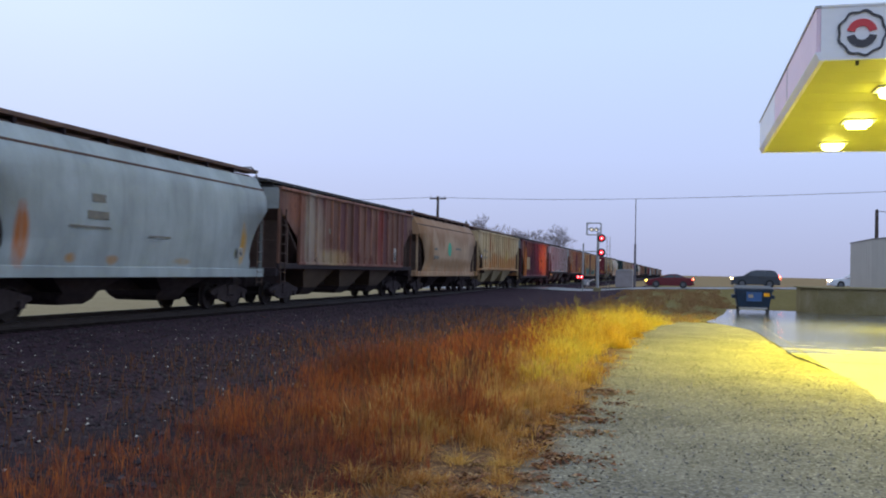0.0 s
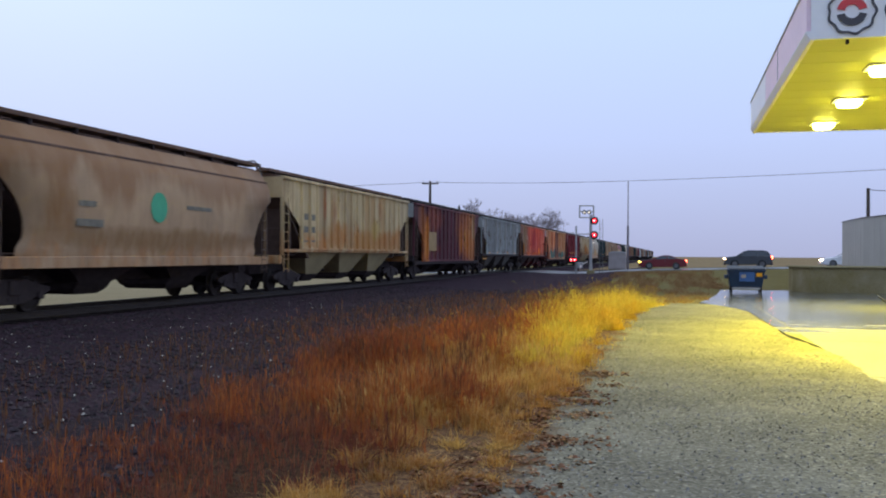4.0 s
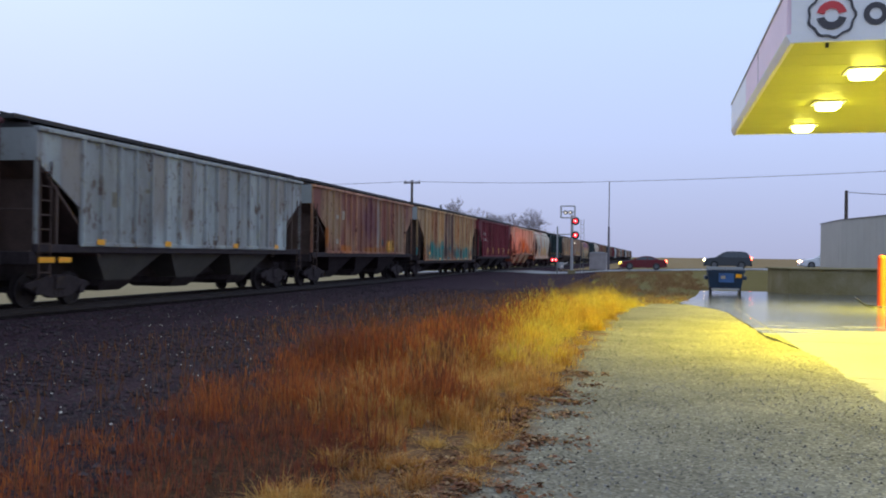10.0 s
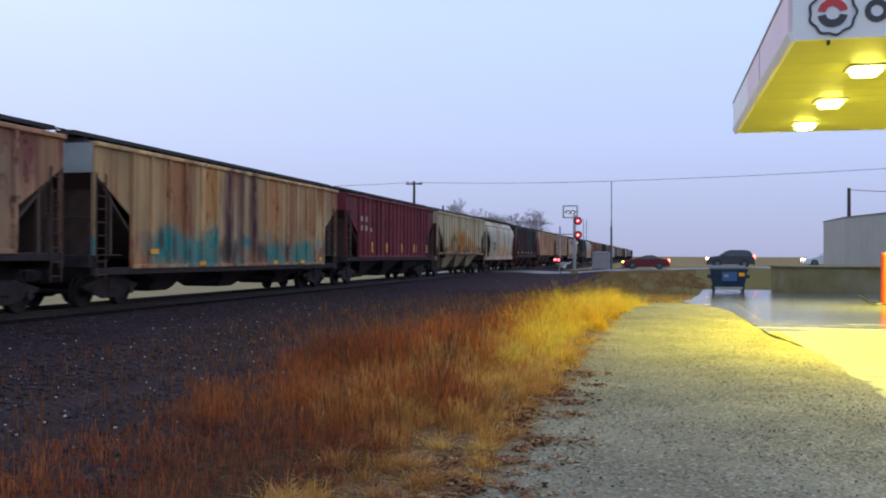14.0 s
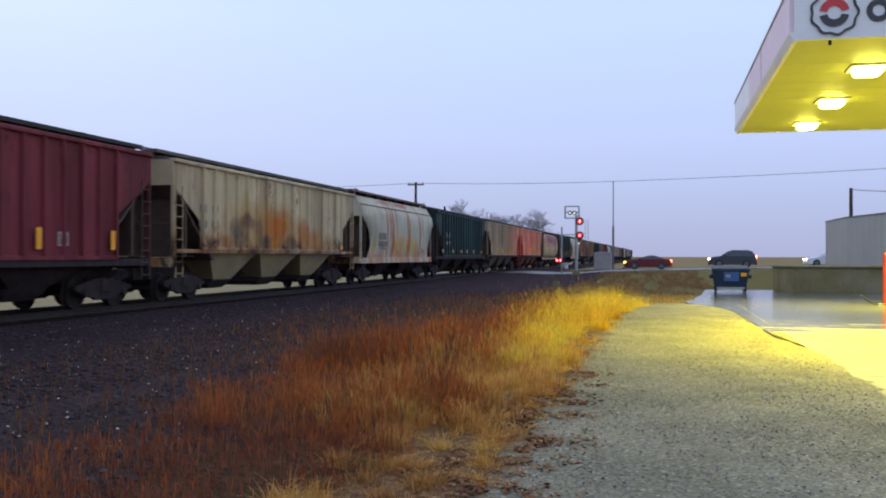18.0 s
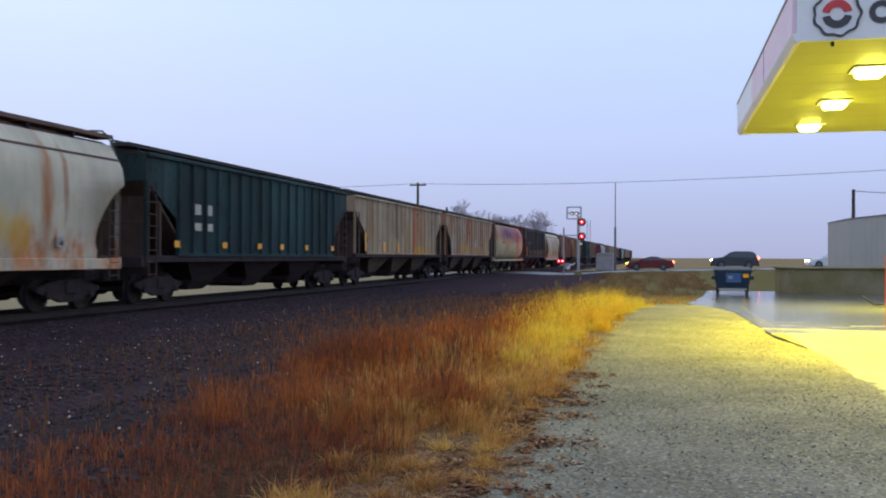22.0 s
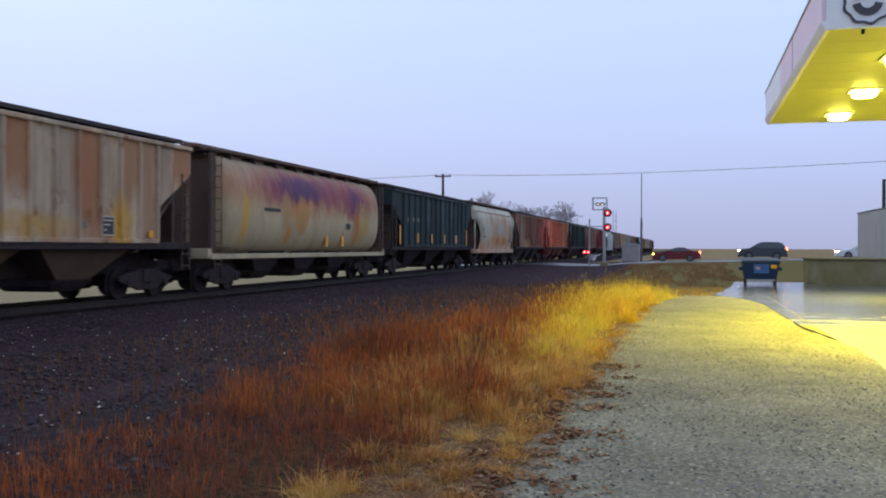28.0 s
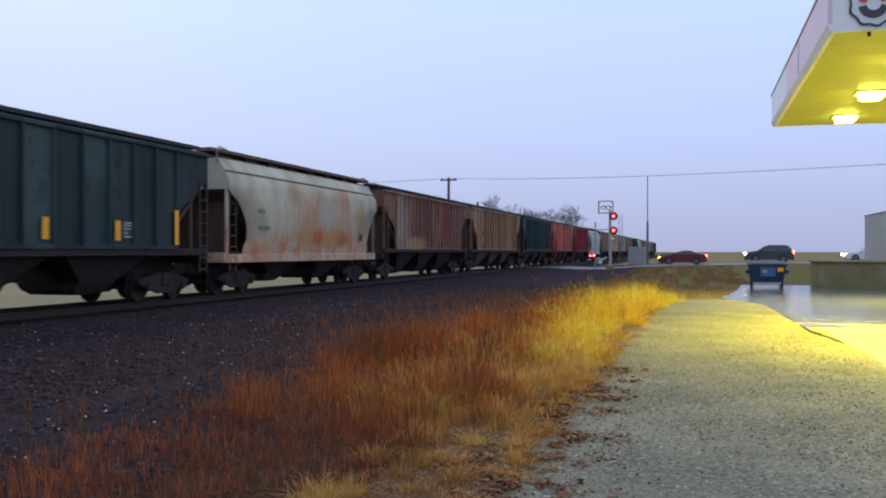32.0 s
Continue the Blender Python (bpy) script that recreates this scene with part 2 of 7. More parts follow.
def ground_mat(name, stops, scale, fine, fine_stops, bump, size, rough=0.95, share=0.5, wet=None, edge=None, grain=0.6, lamp_tint=None):
    """edge: (x, width, wander, colours) lets other soil lie beyond a wandering line across x; the last, (from x, to x,
    tint), puts lamplight into the colour.
    """
    m, nt, b = shader(name)
    big = ramp(nt, noise_out(nt, scale, detail=6), stops)
    n = node(nt, "ShaderNodeTexVoronoi", Scale=fine)
    nt.links.new(mapped(nt, (1, 1, 1)), n.inputs["Vector"])
    small = ramp(nt, n.outputs["Color"], fine_stops)
    col = mix(nt, share, big, small)
    if edge:
        tc, sep = nt.nodes.new("ShaderNodeTexCoord"), nt.nodes.new("ShaderNodeSeparateXYZ")
        nt.links.new(tc.outputs["Object"], sep.inputs[0])
        line = maths(nt, "ADD", sep.outputs["X"], maths(nt, "MULTIPLY", maths(nt, "SUBTRACT", noise_out(nt, 1.3, detail=9, rough=0.72), 0.5), edge[2]))
        soil = mix(nt, 0.6, ramp(nt, noise_out(nt, 2.2, detail=7, rough=0.7), edge[3]), ramp(nt, n.outputs["Color"], edge[3]))
        col = mix(nt, band(nt, line, edge[0] - edge[1], edge[0] + edge[1]), soil, col)
    # ground paler towards +x: spill from the canopy lamps painted into it
    if lamp_tint:
        lit_edge = maths(nt, "ADD", sep.outputs["X"], maths(nt, "MULTIPLY", maths(nt, "SUBTRACT", noise_out(nt, 0.9, (1, 0.6, 1), detail=6, rough=0.7), 0.5), 4.0))
        col = mix(nt, band(nt, lit_edge, lamp_tint[0], lamp_tint[1]), col, mix(nt, 1.0, col, lamp_tint[2], "MULTIPLY"))
    nt.links.new(col, b.inputs["Base Color"])
    b.inputs["Roughness"].default_value = rough
    b.inputs["Specular IOR Level"].default_value = 0.34 if wet else 0.5 if rough < 0.6 else 0.06
    if wet:
        tc, sep = nt.nodes.new("ShaderNodeTexCoord"), nt.nodes.new("ShaderNodeSeparateXYZ")
        nt.links.new(tc.outputs["Object"], sep.inputs[0])
        lie = maths(nt, "ADD", noise_out(nt, wet, (0.5, 1.9, 1), detail=7, rough=0.62), maths(nt, "MULTIPLY", maths(nt, "SUBTRACT", sep.outputs["Y"], 21.5), 0.06))
        pool = band(nt, lie, 0.47, 0.62)
        r = ramp(nt, pool, [(0.0, (rough, rough, rough)), (1.0, (0.15, 0.15, 0.15))])
        nt.links.new(r, b.inputs["Roughness"])
        nt.links.new(mix(nt, maths(nt, "MULTIPLY", pool, 0.85), col, tuple(c * 0.3 for c in stops[0][1])), b.inputs["Base Color"])
    relief(nt, b, maths(nt, "ADD", n.outputs["Distance"], maths(nt, "MULTIPLY", noise_out(nt, scale * 9), grain)), bump, size)
    return m


def blades_mat(name, colours, rough=0.75, thin=False, patch=None):
    m, nt, b = shader(name)
    g = nt.nodes.new("ShaderNodeNewGeometry")
    k = len(colours) - 1
    col = ramp(nt, g.outputs["Random Per Island"], [(i / k, c) for i, c in enumerate(colours)])
    col = mix(nt, 0.5 if patch else 0.35, col, ramp(nt, noise_out(nt, 0.75, detail=3), patch or [(0.3, colours[0]), (0.5, colours[1]), (0.7, colours[-1])]))
    nt.links.new(col, b.inputs["Base Color"])
    b.inputs["Roughness"].default_value = rough
    b.inputs["Specular IOR Level"].default_value = 0.2
    if thin:
        through_light, both = nt.nodes.new("ShaderNodeBsdfTranslucent"), nt.nodes.new("ShaderNodeMixShader")
        nt.links.new(col, through_light.inputs["Color"])
        both.inputs[0].default_value = 0.4
        nt.links.new(b.outputs[0], both.inputs[1])
        nt.links.new(through_light.outputs[0], both.inputs[2])
        nt.links.new(both.outputs[0], nt.nodes["Material Output"].inputs["Surface"])
    return m


FIELD = ground_mat("field_grass", [(0.3, (0.13, 0.105, 0.035)), (0.6, (0.19, 0.15, 0.05)), (0.8, (0.25, 0.16, 0.07))], 0.35, 18.0, [(0.2, (0.10, 0.09, 0.03)), (0.8, (0.24, 0.18, 0.07))], 0.7, 0.06)
STUBBLE = ground_mat("stubble_field", [(0.3, (0.20, 0.13, 0.06)), (0.7, (0.30, 0.21, 0.10))], 0.05, 1.2, [(0.2, (0.2, 0.14, 0.07)), (0.8, (0.3, 0.21, 0.11))], 0.4, 0.1)
DIRT = ground_mat("pale_gravel_lane", [(0.3, (0.24, 0.19, 0.10)), (0.7, (0.31, 0.25, 0.15))], 0.3, 12.0, [(0.2, (0.22, 0.17, 0.09)), (0.8, (0.33, 0.26, 0.14))], 0.4, 0.03)
BALLAST = ground_mat("dark_ballast", [(0.3, (0.023, 0.013, 0.0195)), (0.7, (0.053, 0.030, 0.041))], 0.5, 16.0, [(0.1, (0.013, 0.009, 0.013)), (0.9, (0.080, 0.048, 0.062))], 1.0, 0.06)
VERGE = ground_mat("verge_soil", [(0.3, (0.030, 0.017, 0.013)), (0.7, (0.085, 0.043, 0.022))], 0.9, 25.0, [(0.2, (0.025, 0.015, 0.012)), (0.8, (0.12, 0.06, 0.03))], 1.0, 0.05, edge=(-3.9, 0.5, 3.4, [(0.3, (0.020, 0.013, 0.017)), (0.7, (0.055, 0.035, 0.042))]))
GRAVEL = ground_mat("gravel_drive", [(0.34, (0.095, 0.09, 0.07)), (0.5, (0.17, 0.16, 0.122)), (0.66, (0.26, 0.245, 0.19))], 0.8, 40.0, [(0.06, (0.03, 0.026, 0.023)), (0.2, (0.12, 0.105, 0.085)), (0.55, (0.21, 0.19, 0.155)), (0.8, (0.29, 0.265, 0.215)), (0.97, (0.54, 0.50, 0.41))], 0.4, 0.008, share=0.6, edge=(-1.12, 0.18, 1.7, [(0.3, (0.05, 0.024, 0.016)), (0.45, (0.11, 0.056, 0.03)), (0.6, (0.17, 0.093, 0.048)), (0.75, (0.25, 0.15, 0.08))]), grain=0.0, lamp_tint=(0.6, 2.4, (1.5, 1.46, 1.3)))
CONCRETE = ground_mat("wet_concrete", [(0.3, (0.21, 0.20, 0.17)), (0.7, (0.31, 0.29, 0.25))], 0.4, 40.0, [(0.1, (0.24, 0.23, 0.21)), (0.9, (0.38, 0.36, 0.33))], 0.22, 0.006, rough=0.45, share=0.3, wet=0.5)
ASPHALT = ground_mat("road_asphalt", [(0.3, (0.05, 0.05, 0.055)), (0.7, (0.085, 0.085, 0.09))], 0.3, 30.0, [(0.1, (0.04, 0.04, 0.045)), (0.9, (0.1, 0.1, 0.105))], 0.2, 0.005, rough=0.4)
STONES = blades_mat("ballast_stones", [(0.016, 0.011, 0.014), (0.042, 0.028, 0.034), (0.085, 0.065, 0.07), (0.05, 0.018, 0.022), (0.015, 0.02, 0.022), (0.028, 0.018, 0.023), (0.055, 0.042, 0.048), (0.024, 0.016, 0.02)], 0.8)
PEBBLES = blades_mat("drive_pebbles", [(0.08, 0.075, 0.07), (0.2, 0.19, 0.18), (0.36, 0.34, 0.32), (0.13, 0.10, 0.08)], 0.8)
LEAVES = blades_mat("fallen_leaves", [(0.10, 0.035, 0.02), (0.20, 0.075, 0.03), (0.30, 0.12, 0.045), (0.09, 0.035, 0.02), (0.50, 0.34, 0.18)], 0.7)
DRY_TALL = blades_mat("dry_tall_grass", [(0.086, 0.022, 0.024), (0.430, 0.107, 0.025), (0.636, 0.205, 0.050), (0.258, 0.057, 0.028), (0.516, 0.229, 0.080), (0.077, 0.032, 0.035), (0.361, 0.083, 0.028)], thin=True, patch=[(0.36, (0.065, 0.017, 0.024)), (0.47, (0.327, 0.077, 0.028)), (0.56, (0.533, 0.150, 0.035)), (0.66, (0.361, 0.190, 0.055))])
DRY_SHORT = blades_mat("dry_short_grass", [(0.16, 0.05, 0.025), (0.76, 0.42, 0.10), (0.36, 0.13, 0.035), (0.92, 0.68, 0.28), (0.14, 0.05, 0.03), (0.70, 0.48, 0.14)], thin=True, patch=[(0.38, (0.22, 0.065, 0.025)), (0.48, (0.52, 0.22, 0.05)), (0.60, (0.76, 0.50, 0.14))])
# straw colour pushed to yellow, so the canopy's light is partly in it
STRAW_LIT = blades_mat("straw_grass_lit", [(0.34, 0.17, 0.03), (0.84, 0.62, 0.07), (0.60, 0.34, 0.04), (0.90, 0.74, 0.16), (0.38, 0.32, 0.05), (0.24, 0.12, 0.03)], thin=True, patch=[(0.38, (0.46, 0.20, 0.03)), (0.46, (0.85, 0.50, 0.05)), (0.55, (0.82, 0.66, 0.10)), (0.64, (0.50, 0.44, 0.07))])
BRUSH = blades_mat("dead_brush", [(0.112, 0.031, 0.033), (0.247, 0.066, 0.040), (0.383, 0.139, 0.059), (0.079, 0.029, 0.034), (0.293, 0.160, 0.079)], thin=True)
WEED = blades_mat("dead_weed", [(0.08, 0.03, 0.02), (0.17, 0.07, 0.03), (0.24, 0.11, 0.05)])
GRIT = blades_mat("dark_grit", [(0.03, 0.027, 0.026), (0.06, 0.052, 0.046), (0.10, 0.07, 0.05)], 0.9)
FARGRASS = blades_mat("reddish_far_grass", [(0.22, 0.10, 0.05), (0.34, 0.18, 0.075), (0.24, 0.18, 0.065), (0.17, 0.075, 0.045)])
BARK = plain("bark", (0.07, 0.055, 0.05), 0.9, scale=2.0, bump=0.5, size=0.03)
TWIG = plain("twigs", (0.27, 0.235, 0.25), 0.9, bump=0)
STEEL = plain("rusty_steel", (0.055, 0.035, 0.028), 0.7, 0.3, 0.4, 4.0)
TRUCK = plain("grimy_truck_steel", (0.047, 0.035, 0.038), 0.8, 0.0, 0.45, 5.0, spec=0.15)
WHEEL = plain("wheel_steel", (0.034, 0.026, 0.028), 0.7, 0.0, 0.35, 5.0, spec=0.2)
RAILTOP = plain("rail_steel", (0.035, 0.026, 0.026), 0.6, 0.1, 0.3, 3.0, spec=0.25)
TIE = plain("creosoted_tie", (0.024, 0.018, 0.018), 0.95, 0, 0.4, 6.0, 0.5, 0.01, spec=0.08)
GALV = plain("galvanised_steel", (0.42, 0.42, 0.43), 0.5, 0.5, 0.2, 3.0)
DULLGALV = plain("dull_galvanised", (0.16, 0.16, 0.17), 0.6, 0.4, 0.3, 3.0)
WOOD = plain("weathered_pole_wood", (0.075, 0.055, 0.045), 0.9, 0, 0.3, 2.0, 0.4, 0.01)
MAST = plain("grey_mast_steel", (0.15, 0.13, 0.15), 0.7, 0, 0.2, 2.0, 0.1)
WIRE = plain("wire", (0.26, 0.25, 0.30), 0.6, 0.2, bump=0)
BLACK = plain("black_paint", (0.015, 0.015, 0.016), 0.5, 0, 0.3, 4.0)
RUBBER = plain("tyre_rubber", (0.02, 0.02, 0.021), 0.85, 0, 0.3, 10.0)
YELLOW = plain("yellow_reflective", (0.98, 0.40, 0.006), 0.4, 0, 0.12, 6.0, 0)
WHITEPAINT = plain("white_canopy_panel", (0.86, 0.85, 0.88), 0.45, 0, 0.06, 0.8, 0.03)
PINKPAINT = plain("faded_red_stripe", (0.88, 0.66, 0.76), 0.5, 0, 0.10, 0.7, 0.03)
# white panels with a yellow base: the lamplight's hue is in the paint
SOFFIT_LAMPTINT = plain("soffit_panel", (0.54, 0.54, 0.12), 0.5, 0, 0.06, 0.6, 0.03)
LOGO_RED = plain("logo_red", (0.62, 0.05, 0.06), 0.45, 0, 0.1, 2.0, 0)
LOGO_DARK = plain("logo_dark", (0.055, 0.05, 0.06), 0.45, 0, 0.1, 2.0, 0)
CWALL = ground_mat("mossy_concrete", [(0.3, (0.15, 0.12, 0.045)), (0.5, (0.22, 0.18, 0.085)), (0.7, (0.30, 0.26, 0.17))], 0.7, 30.0, [(0.2, (0.17, 0.14, 0.07)), (0.8, (0.30, 0.26, 0.18))], 0.4, 0.02, share=0.3)
SIDING = plain("grey_metal_siding", (0.36, 0.35, 0.335), 0.6, 0.0, 0.10, 0.5, 0.05)
ORANGE = plain("orange_plastic", (0.95, 0.10, 0.02), 0.45, 0, 0.08, 2.0, 0.03)
BINBLUE = plain("blue_bin_steel", (0.010, 0.032, 0.075), 0.5, 0, 0.3, 3.0, 0.1)
BINPANEL = plain("blue_bin_label", (0.04, 0.12, 0.32), 0.5, 0, 0.2, 3.0, 0)
LENS = glow("canopy_lens", (1.0, 0.92, 0.14), 30.0)
REDLAMP = glow("red_signal_lens", (1.0, 0.015, 0.04), 3.0, (0.5, 0.02, 0.02))
REDHOT = glow("red_signal_core", (1.0, 0.35, 0.3), 6.0)
WHITELAMP = glow("white_signal_lamp", (1.0, 0.85, 0.6), 1.2)
HEADLAMP = glow("headlamp", (1.0, 0.62, 0.28), 22.0)
AMBER = glow("yellow_lamp", (1.0, 0.7, 0.05), 10.0)
TAILLAMP = glow("tail_lamp", (1.0, 0.08, 0.04), 22.0, (0.5, 0.02, 0.02))
CARGLASS, _nt, _b = shader("car_window_glass")
_b.inputs["Base Color"].default_value, _b.inputs["Roughness"].default_value = (0.05, 0.06, 0.075, 1), 0.08
REDCAR = plain("red_car_paint", (0.15, 0.010, 0.018), 0.25, 0, 0.1, 2.0, 0)
DARKCAR = plain("dark_grey_car_paint", (0.05, 0.058, 0.07), 0.28, 0, 0.1, 2.0, 0)
WHITECAR = plain("white_car_paint", (0.72, 0.72, 0.74), 0.3, 0, 0.05, 2.0, 0)
STENCIL = plain("dark_stencil", (0.05, 0.05, 0.055), 0.7, 0, 0.3, 8.0, 0)
PALESTENCIL = plain("pale_stencil", (0.38, 0.32, 0.25), 0.7, 0, 0.2, 8.0, 0)


# ---- mesh helpers ----
def box(bm, x0, x1, y0, y1, z0, z1):
    v = [bm.verts.new((x, y, z)) for z in (z0, z1) for x, y in ((x0, y0), (x1, y0), (x1, y1), (x0, y1))]
    for f in ((3, 2, 1, 0), (4, 5, 6, 7), (0, 1, 5, 4), (1, 2, 6, 5), (2, 3, 7, 6), (3, 0, 4, 7)):
        bm.faces.new([v[i] for i in f])
    return bm


def prism(bm, outline, lo, hi, axis="x"):
    """Extrudes an outline along an axis. The outline's pairs are (y, z) for x, (x, z) for y and (x, y) for z."""
    def place(p, d):
        return {"x": (d, p[0], p[1]), "y": (p[0], d, p[1]), "z": (p[0], p[1], d)}[axis]
    a, b = [bm.verts.new(place(p, lo)) for p in outline], [bm.verts.new(place(p, hi)) for p in outline]
    bm.faces.new(a[::-1])
    bm.faces.new(b)
    for i in range(len(a)):
        j = (i + 1) % len(a)
        bm.faces.new((a[i], a[j], b[j], b[i]))
    return bm


def rod(bm, p, q, r0, r1=None, sides=6):
    """A tapered round bar from p to q."""
    p, q = Vector(p), Vector(q)
    r1 = r0 if r1 is None else r1
    turn = (q - p).to_track_quat("Z", "Y")
    rings = []
    for c, r in ((p, r0), (q, r1)):
        rings.append([bm.verts.new(c + turn @ Vector((math.cos(i * math.tau / sides) * r, math.sin(i * math.tau / sides) * r, 0))) for i in range(sides)])
    for i in range(sides):
        j = (i + 1) % sides
        bm.faces.new((rings[0][i], rings[0][j], rings[1][j], rings[1][i]))
    bm.faces.new(rings[0][::-1])
    bm.faces.new(rings[1])
    return bm


def tube(bm, pts, r, sides=5):
    """One bent round bar through the points."""
    pts = [Vector(p) for p in pts]
    rings = []
    for i, p in enumerate(pts):
        way = (pts[min(i + 1, len(pts) - 1)] - pts[max(i - 1, 0)]).normalized()
        turn = way.to_track_quat("Z", "Y")
        rings.append([p + turn @ Vector((math.cos(k * math.tau / sides) * r, math.sin(k * math.tau / sides) * r, 0)) for k in range(sides)])
    return loft(bm, rings)


def loft(bm, rings, close=True, caps=True):
    made = [[bm.verts.new(p) for p in ring] for ring in rings]
    n = len(made[0])
    for a, b in zip(made, made[1:]):
        for i in range(n if close else n - 1):
            j = (i + 1) % n
            bm.faces.new((a[i], a[j], b[j], b[i]))
    if caps and close:
        bm.faces.new(made[0][::-1])
        bm.faces.new(made[-1])
    return bm


def bev(bm, width=0.02, segments=1):
    bmesh.ops.bevel(bm, geom=list(bm.edges), offset=width, segments=segments, affect="EDGES", profile=0.5)
    return bm


def mesh_of(name, bm, material, smooth=False):
    bmesh.ops.recalc_face_normals(bm, faces=bm.faces)
    me = bpy.data.meshes.new(name)
    bm.to_mesh(me)
    bm.free()
    me.materials.append(material)
    if smooth:
        me.shade_smooth()
    return me


def part(name, bm, material, parent=None, label="", smooth=False, at=None):
    ob = new(name, mesh_of(name, bm, material, smooth))
    if parent:
        ob.parent = parent
    if at:
        ob.location = at
    return tagged(ob, label)


def thing(name, label, category, group="", at=(0, 0, 0), turn=0.0):
    ob = tagged(new(name), label, category, group)
    ob.matrix_basis = pose(*at, 0, 0, turn)
    return ob


def soup(name, verts, faces, material, label, category):
    """One object of loose small pieces that nobody could count."""
    me = bpy.data.meshes.new(name)
    me.from_pydata(verts, [], faces)
    me.materials.append(material)
    return tagged(new(name, me), label, category, kind="stuff")


BM = bmesh.new


# ---- ground ----
def smooth(a, b, v):
    t = min(1, max(0, (v - a) / (b - a)))
    return t * t * (3 - 2 * t)


def height(x, y):
    """The lie of the land: flat drive, shallow ditch before the track, field and road rising a little."""
    z = 0.0
    z -= 0.16 * smooth(-4.6, -7.0, x) * (1 - smooth(-10.5, -13.0, x))
    z -= 0.20 * smooth(-18.2, -21.0, x)
    rise = smooth(48, 80, y) * (1 - 0.9 * smooth(98, 130, y))
    z += rise * (0.12 + 0.58 * smooth(-16, 16, x)) * smooth(-40, -14, x)
    return z


def sheet(name, xs, ys, lift, material, label, category, wobble=0.0, shape=None):
    rows = []
    for j, y in enumerate(ys):
        for i, x in enumerate(xs):
            w = wobble * (noise.noise((x * 0.7, y * 0.35, 3.0)) + 0.6 * noise.noise((x * 0.7, y * 1.7, 5.0))) if i in (0, len(xs) - 1) else 0
            rows.append(((shape(x, y) if shape else x) + w, y, height(x, y) + lift))
    n = len(xs)
    faces = [(j * n + i, j * n + i + 1, (j + 1) * n + i + 1, (j + 1) * n + i) for j in range(len(ys) - 1) for i in range(n - 1)]
    me = bpy.data.meshes.new(name)
    me.from_pydata(rows, [], faces)
    me.materials.append(material)
    return tagged(new(name, me), label, category, kind="structure")


def steps(*stops):
    out = []
    for a, b, n in stops:
        out += [a + (b - a) * i / n for i in range(n)]
    return out + [stops[-1][1]]


TRACK = -15.65
RAIL = 0.19
sheet("ground", steps((-2500, -60, 6), (-60, -21, 6), (-21, 8, 30), (8, 60, 12), (60, 2500, 6)), steps((-300, -10, 4), (-10, 130, 56), (130, 400, 8), (400, 3500, 6)), -0.012, FIELD, "dull green and tan winter grass ground", "ground")
sheet("stubble_field", steps((-11, 60, 8), (60, 1500, 4)), steps((101, 135, 8), (135, 400, 5), (400, 3000, 4)), 0.0, STUBBLE, "flat brown stubble field beyond the road", "field")
sheet("lane", steps((-46, -20.4, 6)), steps((-60, 84, 30)), 0.004, DIRT, "pale gravel lane behind the railway track", "lane")
sheet("ballast", steps((-20.6, -3.9, 15)), steps((-60, 4, 8), (4, 44, 80), (44, 130, 40), (130, 1500, 20)), 0.0, BALLAST, "dark wet railway ballast beside the track", "ballast", 0.5)
sheet("verge", steps((-5.4, -1.6, 8)), steps((-12, 46, 290)), 0.010, VERGE, "bare brown soil verge under dry grass", "verge", 0.4)
sheet("gravel_drive", steps((-2.1, 2.5, 6)), steps((-14, 32.6, 140)), 0.016, GRAVEL, "grey gravel drive beside the fuel canopy", "drive", 0.16, lambda x, y: x + (2.5 - x) / 4.6 * 1.9 * smooth(26, 32.6, y))
rows, faces = [], []
for k in range(501):
    y = -9 + 27.6 * k / 500
    out = max(0.02, (0.09 + 0.13 * noise.noise((y * 0.9, 0.4, 0)) + 0.13 * noise.noise((y * 4.1, 2.0, 0)) + 0.09 * noise.noise((y * 13.0, 2.0, 0))) * (1 - smooth(16.0, 18.6, y)))
    rows += [(2.12, y, 0.012), (2.34, y, 0.022), (2.40 + out * 0.5, y, 0.027), (2.40 + out, y, 0.0195)]
    if k:
        faces += [(4 * k - 4 + i, 4 * k - 3 + i, 4 * k + 1 + i, 4 * k + i) for i in range(3)]
skirt = bpy.data.meshes.new("gravel_skirt")
skirt.from_pydata(rows, [], faces)
skirt.materials.append(GRAVEL)
tagged(new("gravel_skirt", skirt), "loose gravel spread over the slab's edge", "gravel", kind="structure")
road = sheet("road", steps((-60, 90, 60)), steps((81.5, 92.5, 6)), 0.03, ASPHALT, "wet grey two-lane road over the crossing", "road")
bm = BM()
for k in range(60):
    x = -60 + k * 2.5
    v = [bm.verts.new((a, b, height(a, b) + 0.036)) for a, b in ((x, 81.7), (x + 2.5, 81.7), (x + 2.5, 82.1), (x, 82.1))]
    bm.faces.new(v)
part("edge_line", bm, plain("road_line_paint", (0.62, 0.62, 0.60), 0.6, 0, 0.1, 1.0, 0), road, "pale painted edge line")

DARKJOINT = plain("dark_joint_dirt", (0.03, 0.027, 0.022), 0.9, 0, 0.3, 3.0, spec=0.1)
